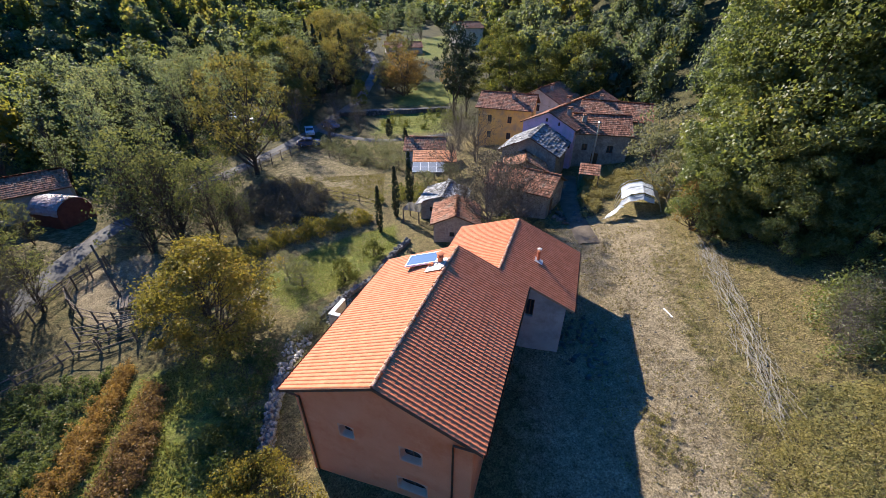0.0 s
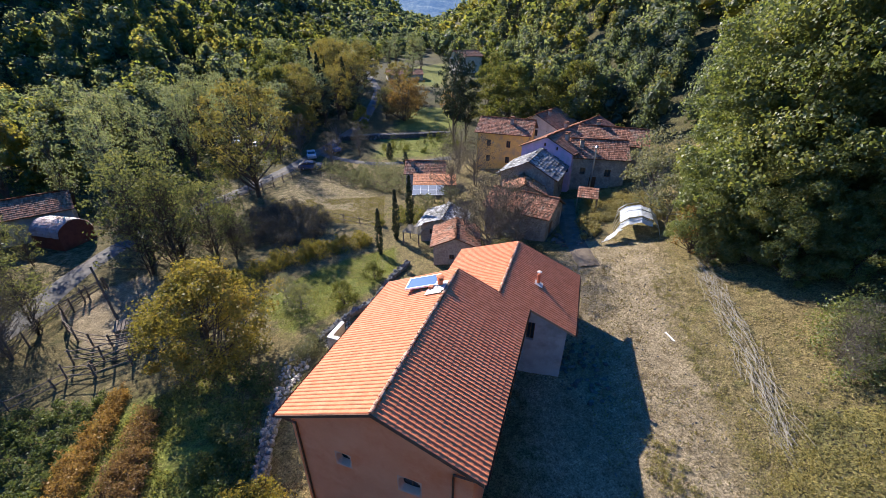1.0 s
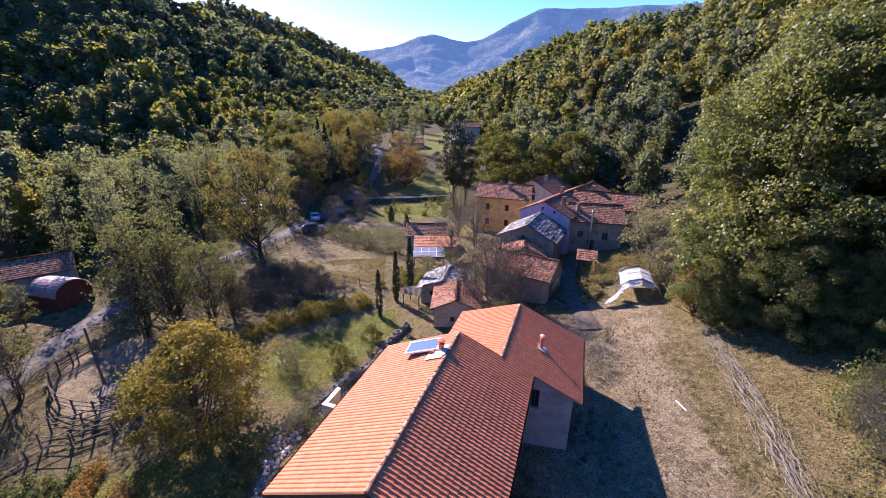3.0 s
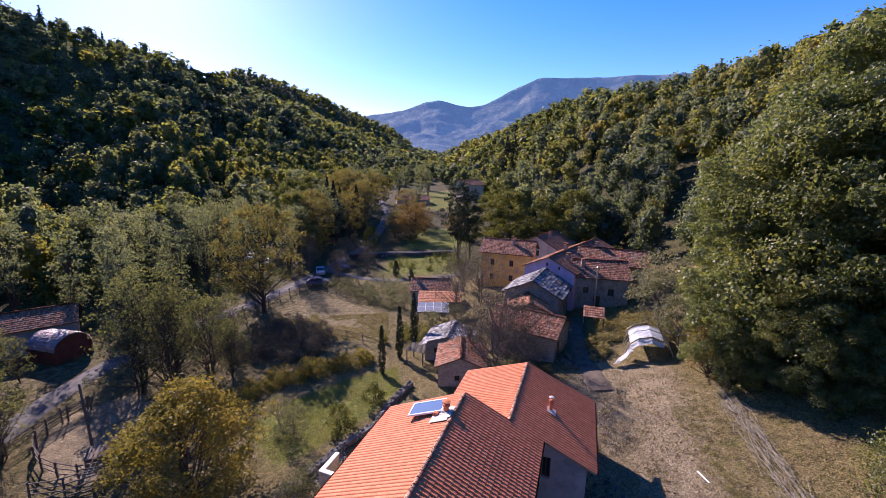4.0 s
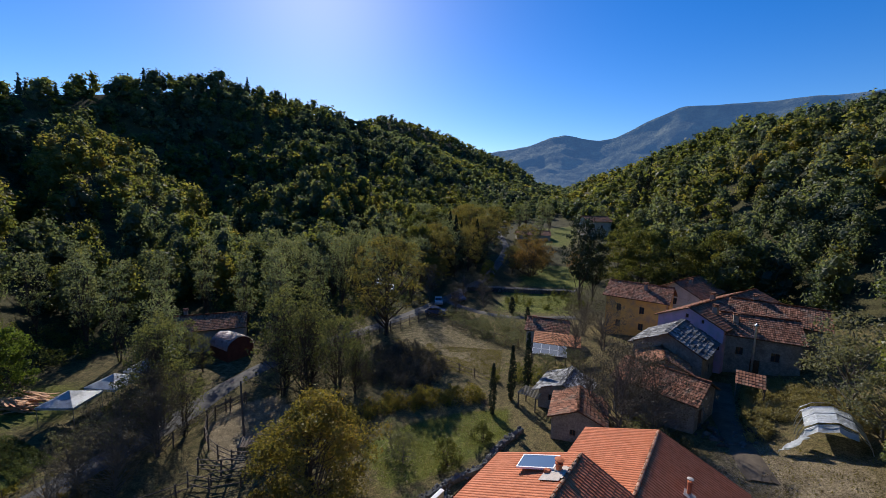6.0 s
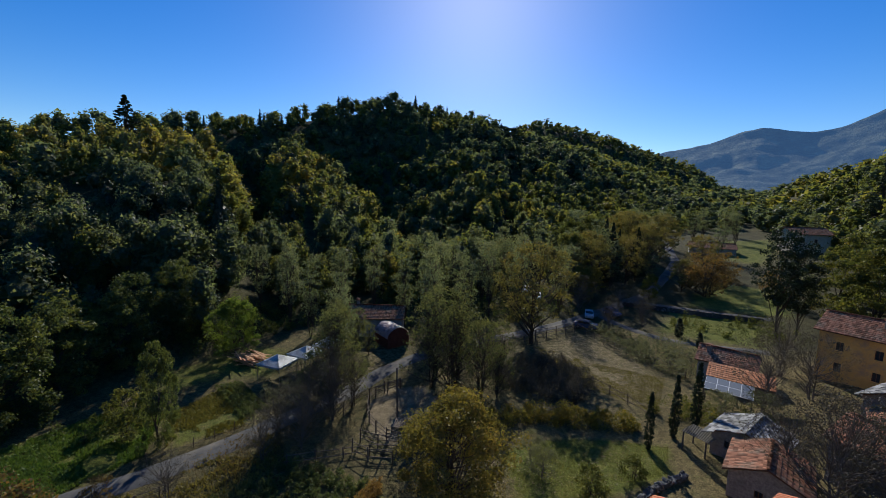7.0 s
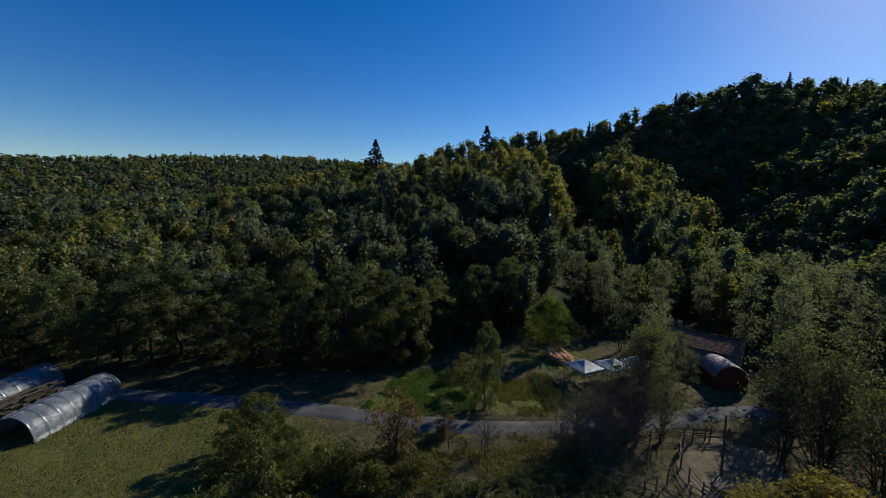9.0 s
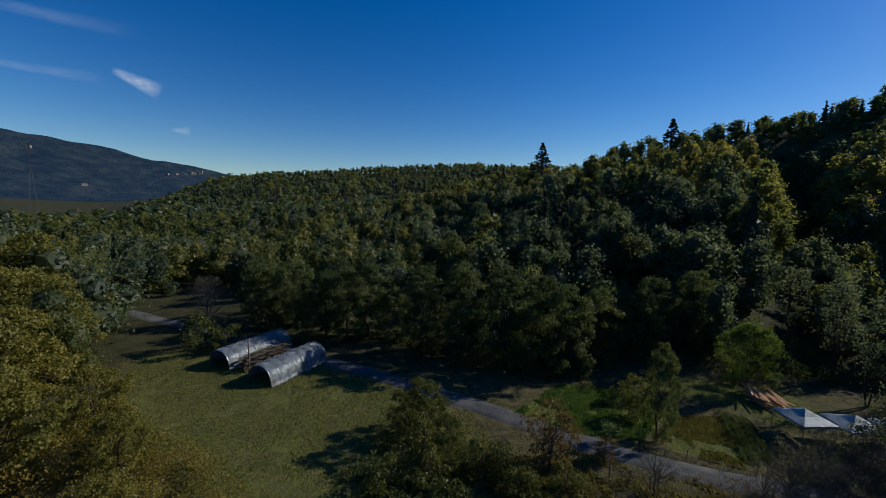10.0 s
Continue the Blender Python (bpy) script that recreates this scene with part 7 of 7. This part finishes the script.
plant("oak", [(22.6, 29.6, 9), (25.0, 26.8, 8.5), (26.6, 32.6, 12), (25.4, 24.6, 7.5), (28.5, 22.3, 7)], "young oak with low branches beside the track", "young oaks")
plant("bare", [(-32.6, 15.5, 4.5), (-31.5, 18.6, 6), (-34.6, 20.8, 6.5), (-35.4, 18.6, 5), (-33.2, 8.6, 4), (-35.6, 24.8, 7), (-37.2, 26.8, 6.5), (-33.4, 23.4, 6.5)], "dark half-bare tree beside the road", "bare roadside trees")
plant("alder", [(-45.2, 33.6, 11), (-49.5, 36.0, 12), (-43.4, 33.0, 10)], "slender tree over the pavilions", "trees by the pavilions")
plant("lime", [(-57, 24, 8.5)], "rounded bright green tree behind the timber stack")
plant("slope", [(-41.3, 10.3, 10)], "narrow ivy-clad tree at the plot's corner", wide=0.55)
plant("slope", [(-60, -31, 13), (-63, -22, 12), (-58, -14, 13.5), (-56, -6.5, 14), (-54.5, 1.5, 12), (-59, 6, 11), (-66, -40, 12), (-62, 12, 10), (-58.5, -25, 9), (-61, -2, 12), (-58, -38, 11), (-62, -48, 12), (-66, -55, 11), (-57, -50, 7), (-55, -19, 11), (-53.5, -12, 10.5), (-56.5, -33, 12), (-58, -44, 12), (-54, -38, 8), (-52.5, -3.5, 9.5), (-60, -54, 12), (-66, 20, 11), (-64, 14, 11)], "dense tree along the foot of the wooded slope", "trees along the slope")
plant("bare", [(-56, -62, 9)], "round brown leafless tree beyond the greenhouses")
plant("broad", [(-33.8, -11.6, 6.2), (-31.2, -8.4, 4.6), (-35.5, -14.5, 4)], "ivy-covered tangle of shrubs beside the field")
plant("shrub", [(-30.5, -5.0, 3.4), (-29.0, -2.0, 2.6), (-30.8, 1.5, 2.4), (-28.0, -8.8, 3.2), (-26.2, -12, 3.0)], "overgrown climbing shrub on the bank")
plant("rusty", [(-33.4, 0.2, 6.2), (-36, 5.0, 2.6)], "thin rusty-leaved tree beside the road")
plant("shrub", [(-46.5, -47.5, 4), (-45, -52, 5), (-44.6, 8.4, 3.0), (-49.5, 9.5, 3.0)], "bushy green shrub at the field edge")
plant("bank", [(-30, -62, 13), (-38, -76, 15), (-23, -52, 11), (-46, -90, 15), (-17, -42, 9), (-27, -68, 14), (-21, -33, 5), (-16, -27, 4.5), (-25, -42, 6), (-36, -96, 15)], "spreading tree with olive-gold leaves on the bank", "trees on the bank")


plant("golden", [(-36, 149.7, 16), (-30, 93.3, 7.6), (-31, 165, 13)], "tall tree in full yellow leaf up the valley", "golden valley trees")
plant("pine", [(33.5, 212, 19), (37.5, 215, 16)], "dark spruce at the foot of the far slope", wide=1.2)
plant("pine", [(-35, 119.3, 17), (-33, 126, 13)], "dark spruce among the valley trees")
plant("rusty", [(-9.1, 110.6, 11)], "orange half-bare tree on the meadow")
plant("alder", [(-50.6, 138, 17), (-46, 128, 14), (-42, 158, 15), (-22, 117, 8), (-27, 141, 12), (9, 118, 7), (-31, 178, 14), (-22, 196, 13), (4, 172, 6), (-12, 226, 14), (16, 205, 12)],
      "leafy tree closing the valley floor", "trees up the valley", wide=1.7)

# ---------------------------------------------------------------- thickets and grass
def thicket(name, poly, n, tall, leaf, mat, label, seed, per=90, wide=0.55, fray=0.0):
    """Tangled low growth in an area: many small clumps, thinning out over the width of fray at the edge."""
    r = np.random.default_rng(seed)
    P = np.array(poly, float)
    lo, hi = P.min(0), P.max(0)
    c = r.uniform(lo, hi, (n * 6, 2))
    c = c[inside(c[:, 0], c[:, 1], poly) > fray * r.uniform(0, 1, len(c)) ** 1.5][:n]
    h = r.uniform(*tall, len(c)) * (0.7 + 1.2 * (fractal(c[:, 0], c[:, 1], 5, 2, seed) + 0.25))
    h = np.maximum(h, 0.15)
    z = terrain(c[:, 0], c[:, 1])
    k = r.normal(size=(len(c), per, 3))
    t = r.uniform(0, 1, (len(c), per))
    rad = (wide * h)[:, None] * np.sqrt(np.clip(1 - t ** 2, 0.05, 1))
    ang = r.uniform(0, math.tau, (len(c), per))
    q = np.sqrt(r.uniform(0.1, 1, (len(c), per)))
    x = c[:, None, 0] + np.cos(ang) * rad * q
    y = c[:, None, 1] + np.sin(ang) * rad * q
    pts = np.stack([x, y, z[:, None] + t * h[:, None]], -1).reshape(-1, 3) + k.reshape(-1, 3) * 0.06
    v, f = leaf_blades(pts, leaf, r)
    return tagged(new(name, fast_mesh(name, v, f, [mat])), label, "shrubs", kind="stuff")


thicket("thicket", [(-25, 42), (-26.5, 52), (-23, 56.5), (-17, 51.5), (-13.5, 47), (-14.3, 42.8), (-19.3, 41.2)], 190, (0.7, 1.8), 0.15, leaf_twig, "dark tangled thicket between the lawn and the paddock", 3, 150)
for k in range(6):
    yk = 17.5 + 0.5 * k
    thicket("vegetable_row", [(-49.4 + 0.1 * k, yk + 0.9), (-40.6, yk + 0.1), (-40.6, yk - 0.12), (-49.4 + 0.1 * k, yk + 0.68)], 40, (0.3, 0.45), 0.1, leaf_bramble, "row of dark green vegetables on the plot", 70 + k, 60, 0.6)
thicket("hedge", [(-22.5, 34), (-17.5, 38.5), (-10, 42), (-7, 42), (-8.5, 40.3), (-14, 37.4), (-19, 34)], 90, (0.7, 1.6), 0.16, leaf_gold, "yellowing hedge along the lawn", 4, 120)
thicket("brambles", [(-14, 22), (-11.8, 21), (-11, 16), (-9.8, 11), (-13, 9), (-14, 15)], 100, (0.5, 1.3), 0.14, leaf_green, "green brambles on the bank beside the house", 5, 90)
thicket("garden_shrubs", [(-11.0, 22.0), (-10.4, 25.6), (-9.2, 26.0), (-9.0, 22.6)], 26, (0.5, 1.2), 0.1, leaf_grey, "grey-green shrubs on the bank beside the terrace", 29, 130)
thicket("dry_reeds", [(-22.7, 20.6), (-21.4, 19.4), (-20.0, 14), (-19.2, 9.5), (-18.6, 4), (-20.4, 4), (-21.4, 10.5), (-22.1, 15)], 340, (0.35, 0.85), 0.1, leaf_reed, "strip of golden-brown dry weeds", 6, 80)
leaf_fade = foliage("fading_weeds", [(0.1, (0.09, 0.055, 0.03)), (0.5, (0.20, 0.125, 0.055)), (0.8, (0.32, 0.21, 0.085)), (1.0, (0.40, 0.30, 0.12))], 0.02, 0.4)
thicket("dry_reeds", [(-19.7, 18.2), (-18.2, 17.6), (-16.2, 13), (-15.2, 8.5), (-17.6, 8.5), (-18.8, 14)], 300, (0.35, 0.85), 0.1, leaf_fade, "rusty dry weeds on the slope", 7, 80)
thicket("brambles", [(-31, 17), (-23.2, 20), (-21.6, 12), (-20.6, 5), (-29, 2)], 560, (0.3, 0.85), 0.12, leaf_bramble, "low green undergrowth below the pen", 8, 90)
thicket("winter_brush", [(-37, 14), (-36, 23), (-32, 21), (-31, 14), (-34, 10)], 60, (0.8, 2.2), 0.12, leaf_rust, "dark tangle of half-bare brush by the road", 27, 40)
thicket("brambles", [(-16, 8), (-10, 9), (-5, 3.5), (-9, -6), (-16, -4)], 150, (0.8, 2.0), 0.15, leaf_olive, "olive undergrowth on the bank before the house", 9, 110)
thicket("yellow_scrub", [(-12.5, 9.5), (-10.8, 12.2), (-8.4, 12.6), (-6.8, 11.2), (-3.5, 8.0), (-8, 5)], 80, (0.9, 1.9), 0.1, leaf_gold, "yellow-leaved scrub before the gable", 10, 260)
leaf_scrub = foliage("pale_scrub_leaves", [(0.1, (0.10, 0.10, 0.038)), (0.5, (0.235, 0.205, 0.065)), (0.85, (0.36, 0.29, 0.10)), (1.0, (0.52, 0.44, 0.22))], 0.03, 0.4)
thicket("yellow_scrub", [(11.5, 2), (12.6, 8.2), (16, 13.5), (20.5, 16), (26.5, 13.5), (25, 1)], 1300, (0.15, 0.5), 0.065, leaf_scrub, "low yellow-leaved scrub on the slope", 11, 60, 1.3, 4.0)
thicket("brambles", [(21.6, 15.2), (22.6, 18.0), (25.5, 19.8), (33, 18), (32, 9), (24.0, 12.0)], 190, (1.0, 2.5), 0.13, leaf_oak, "green bushes at the wood's edge", 12, 170, 0.55, 1.5)
thicket("undergrowth", [(24, 27), (22.8, 33), (26, 40), (34, 42), (42, 34), (40, 22), (31, 21.5)], 110, (1.5, 4.0), 0.2, leaf_oak, "leafy undergrowth beneath the oaks", 51, 190)
thicket("track_tufts", [(9.2, 0), (9.8, 16), (11.5, 31), (17.5, 33), (15, 16), (13, 0)], 420, (0.05, 0.16), 0.05, leaf_brown, "dark tufts and clods scattered over the earth track", 78, 34, 1.1)
thicket("track_tufts", [(10.2, 10.6), (11.0, 14.2), (12.8, 13.4), (12.6, 10.2)], 60, (0.1, 0.25), 0.06, leaf_scrub, "patch of yellow-green weeds on the track", 79, 60, 1.0, 1.0)
thicket("track_tufts", [(14.6, 6), (15.8, 18), (17.6, 28), (19.4, 27), (17.2, 17), (16, 6)], 260, (0.06, 0.18), 0.05, leaf_scrub, "dry tufts along the verge beside the brushwood", 80, 40, 1.2, 0.6)
thicket("grass_bank", [(15.0, 36.2), (17.0, 37.4), (18.3, 40.5), (22.6, 39.2), (24.5, 36.5), (26, 44), (22.5, 49), (18.5, 47), (16.2, 41)], 520, (0.4, 0.95), 0.13, leaf_straw, "long dry grass on the bank above the lane", 13, 90)
thicket("orchard_scrub", [(-24, 72), (-14, 74), (-3, 66), (-5, 56), (-13, 61)], 120, (1.0, 2.6), 0.2, leaf_grey, "grey-green scrub and old vines above the paddock", 14, 90)
thicket("brambles", [(-8, 46), (-5.5, 52), (2, 49), (4, 42), (0, 46)], 50, (0.8, 2.0), 0.16, leaf_olive, "garden shrubs among the huts", 15, 110)
thicket("brambles", [(5, 33), (9, 33), (12, 36), (8, 39), (3, 37)], 60, (0.6, 1.6), 0.15, leaf_grey, "grey brushwood behind the rear wing", 16, 110)
thicket("yellow_scrub", [(-16, -12), (-24, -26), (-24, -50), (-12, -46), (-6, -20)], 330, (1.0, 3.0), 0.15, leaf_gold, "yellow autumn scrub on the bank", 17, 130)
thicket("autumn_scrub", [(-20, -22), (-26, -30), (-27, -46), (-20, -40)], 70, (1.2, 2.6), 0.14, leaf_gold, "half-bare yellowing scrub at the field's edge", 18, 120)
thicket("brambles", [(-50, -2), (-54, 6), (-52, 13), (-47.5, 12), (-45, 9), (-48, 4)], 10, (0.6, 1.4), 0.17, leaf_green, "green undergrowth behind the lawn", 19, 100)
# two brush patches added to darken bare ground that lies in shade
thicket("hillfoot_brush", [(-56, -34), (-53, -18), (-51.5, -6), (-52.5, 4), (-58, 6), (-61, -12), (-63, -34)], 150, (0.8, 2.4), 0.2, leaf_green, "added undergrowth darkening the shaded foot of the slope", 28, 90)
thicket("hillfoot_brush", [(-61, 26), (-63, 40), (-74, 38), (-70, 20), (-61, 18)], 130, (1.2, 2.8), 0.2, leaf_green, "added undergrowth darkening the shaded clearing behind the timber stack", 77, 100)
thicket("streamside_brush", [(-45, 22), (-41, 20), (-38.5, 22), (-39, 33), (-42.5, 36), (-44, 30)], 70, (0.7, 1.8), 0.16, leaf_grey, "greyish brush around the pavilions", 20, 90)
thicket("ivy_mass", [(-36, -17), (-29.5, -15), (-27, -6), (-30, 0), (-34.5, -5)], 75, (1.2, 3.4), 0.17, leaf_olive, "ivy-covered tangle beside the field", 25, 160)
thicket("ivy_mass", [(-29, -18), (-25, -14), (-22, -5), (-26, -2), (-28, -10)], 60, (0.8, 2.2), 0.16, leaf_green, "low overgrown shrubs on the bank", 26, 120)
thicket("streamside_brush", [(-60, 40), (-42, 50), (-36, 62), (-30, 78), (-40, 95), (-66, 70)], 240, (1.0, 2.8), 0.22, leaf_green, "undergrowth beneath the alders", 22, 100)
thicket("terrace_shrubs", [(-13, 80), (-10, 95), (3, 95), (8, 82), (0, 78)], 60, (0.6, 2.0), 0.2, leaf_olive, "shrubs on the garden terraces", 23, 90)
thicket("hillfoot_shrubs", [(10, 80), (16, 90), (34, 72), (32, 60), (28, 66)], 90, (1.5, 4.0), 0.22, leaf_olive, "shrubs behind the old houses", 24, 130)


def grass(name, poly, n, size, mat, label, seed):
    r = np.random.default_rng(seed)
    P = np.array(poly, float)
    c = r.uniform(P.min(0), P.max(0), (n * 3, 2))
    d = inside(c[:, 0], c[:, 1], poly)
    c = c[(d > 0) & (fractal(c[:, 0], c[:, 1], 3.0, 3, seed) > -0.12)][:n]
    z = terrain(c[:, 0], c[:, 1])
    a_ = r.uniform(0, math.tau, len(c))
    s = size * r.uniform(0.5, 1.5, len(c))
    dx, dy = np.cos(a_) * s, np.sin(a_) * s
    tip = r.normal(0, 0.5, (len(c), 2)) * s[:, None]
    v = np.stack([np.stack([c[:, 0] - dx * 0.3, c[:, 1] - dy * 0.3, z - 0.02], -1), np.stack([c[:, 0] + dx * 0.3, c[:, 1] + dy * 0.3, z - 0.02], -1),
                  np.stack([c[:, 0] + tip[:, 0], c[:, 1] + tip[:, 1], z + s * 0.9], -1)], 1).reshape(-1, 3)
    return tagged(new(name, fast_mesh(name, v, np.arange(len(v)).reshape(-1, 3), [mat])), label, "grass", kind="stuff")


grass("grass", [(8.5, -6), (24, -6), (26, 22), (22, 34), (14, 38), (10.5, 30), (9, 14)], 12000, 0.12, grass_dry, "thin dry grass on the earth track", 31)
grass("grass", LAWN, 9000, 0.09, grass_green, "short green grass of the lawn", 32)
grass("grass", [(-34, -3), (-16, 24), (-8, 10), (-6, -8), (-20, -8)], 60000, 0.15, grass_green, "rough grass on the bank", 33)
grass("grass", FIELD, 42000, 0.13, grass_field, "yellowing grass of the field", 34)
grass("grass", GREENS, 16000, 0.2, grass_lush, "lush grass strip behind the road", 35)
grass("grass", [(-27, 58), (-8, 57), (-7, 46), (-20, 50)], 15000, 0.1, grass_field, "sparse grass at the edge of the paddock", 36)
grass("grass", PLOT, 5000, 0.2, grass_field, "yellowing grass on the vegetable plot", 37)
grass("grass", [(-37, 3), (-36, 18), (-31, 17), (-27, 0), (-33, -6)], 9000, 0.22, grass_dry, "grass verge beside the road", 38)


def fallen(name, poly, n, size, mat, label, seed):
    """Leaves lying flat on the ground."""
    r = np.random.default_rng(seed)
    P = np.array(poly, float)
    c = r.uniform(P.min(0), P.max(0), (n * 3, 2))
    c = c[(inside(c[:, 0], c[:, 1], poly) > 0) & (fractal(c[:, 0], c[:, 1], 4.0, 3, seed) > r.normal(0, 0.12, len(c)))][:n]
    a_ = r.uniform(0, math.tau, len(c))[:, None] + np.array([0, 2.2, 4.1])
    s = (size * r.uniform(0.6, 1.4, len(c)))[:, None]
    x, y = c[:, :1] + np.cos(a_) * s, c[:, 1:] + np.sin(a_) * s
    v = np.stack([x, y, terrain(x, y) + 0.03 + r.uniform(0, 0.04, x.shape)], -1).reshape(-1, 3)
    return tagged(new(name, fast_mesh(name, v, np.arange(len(v)).reshape(-1, 3), [mat])), label, "leaves", kind="stuff")


litter = foliage("dead_leaves", [(0.1, (0.10, 0.075, 0.035)), (0.5, (0.20, 0.15, 0.065)), (1.0, (0.32, 0.255, 0.125))], 0.05, 0.2)
fallen("fallen_leaves", [(12.5, 3), (14.5, 14), (17.5, 27), (21, 36), (31, 27), (30, 15), (24, 3)], 9000, 0.045, litter, "pale fallen leaves scattered over the slope", 61)
fallen("fallen_leaves", [(13.5, 2), (16, 10.5), (20, 14), (27, 13), (28, 2)], 17000, 0.07, leaf_scrub, "small yellow leaves carpeting the scrubby slope", 63)
fallen("fallen_leaves", [(9, 0), (10, 16), (11, 30), (19, 34), (16, 12), (13, 0)], 3500, 0.04, litter, "dry leaves and straw on the track", 64)
fallen("fallen_leaves", [(-19, 28), (-11, 38), (-5, 38), (-6, 30), (-13, 23)], 1500, 0.05, litter, "fallen leaves on the lawn", 62)


def brush(name, pts, n, label, seed):
    """Cut sticks heaped in a long row."""
    r = np.random.default_rng(seed)
    P = np.array(pts, float)
    d = np.r_[0, np.cumsum(np.hypot(*np.diff(P, axis=0).T))]
    bm_v, bm_f, off = [], [], 0
    for k in range(n):
        u = r.uniform(0, d[-1])
        c = np.array([np.interp(u, d, P[:, 0]), np.interp(u, d, P[:, 1])]) + r.normal(0, 0.42, 2)
        z = ground_z(*c) + abs(r.normal(0, 0.12)) + 0.05
        along = (np.array([np.interp(u + 1, d, P[:, 0]), np.interp(u + 1, d, P[:, 1])]) - np.array([np.interp(u - 1, d, P[:, 0]), np.interp(u - 1, d, P[:, 1])]))
        a_ = math.atan2(along[1], along[0]) + r.normal(0, 0.22)
        L, w = r.uniform(0.8, 2.1), r.uniform(0.007, 0.014)
        e = np.array([math.cos(a_), math.sin(a_), r.normal(0, 0.15)]) * L / 2
        s = np.array([-math.sin(a_), math.cos(a_), 0]) * w
        t = np.array([0, 0, w])
        c3 = np.array([*c, z])
        bm_v.append(np.array([c3 - e + s, c3 - e - s, c3 - e + t * 1.6, c3 + e + s, c3 + e - s, c3 + e + t * 1.6]))
        bm_f.append(np.array([(0, 3, 5, 2), (2, 5, 4, 1), (1, 4, 3, 0)]) + off)
        off += 6
    ob = new(name, fast_mesh(name, np.concatenate(bm_v), np.concatenate(bm_f), [pale_sticks]))
    return tagged(ob, label, "brushwood", kind="stuff")


brush("brushwood_row", [(21.9, 27.7), (19.9, 19.9), (18.5, 15.4), (17.6, 12.5)], 330, "long row of pale cut brushwood beside the track", 41)
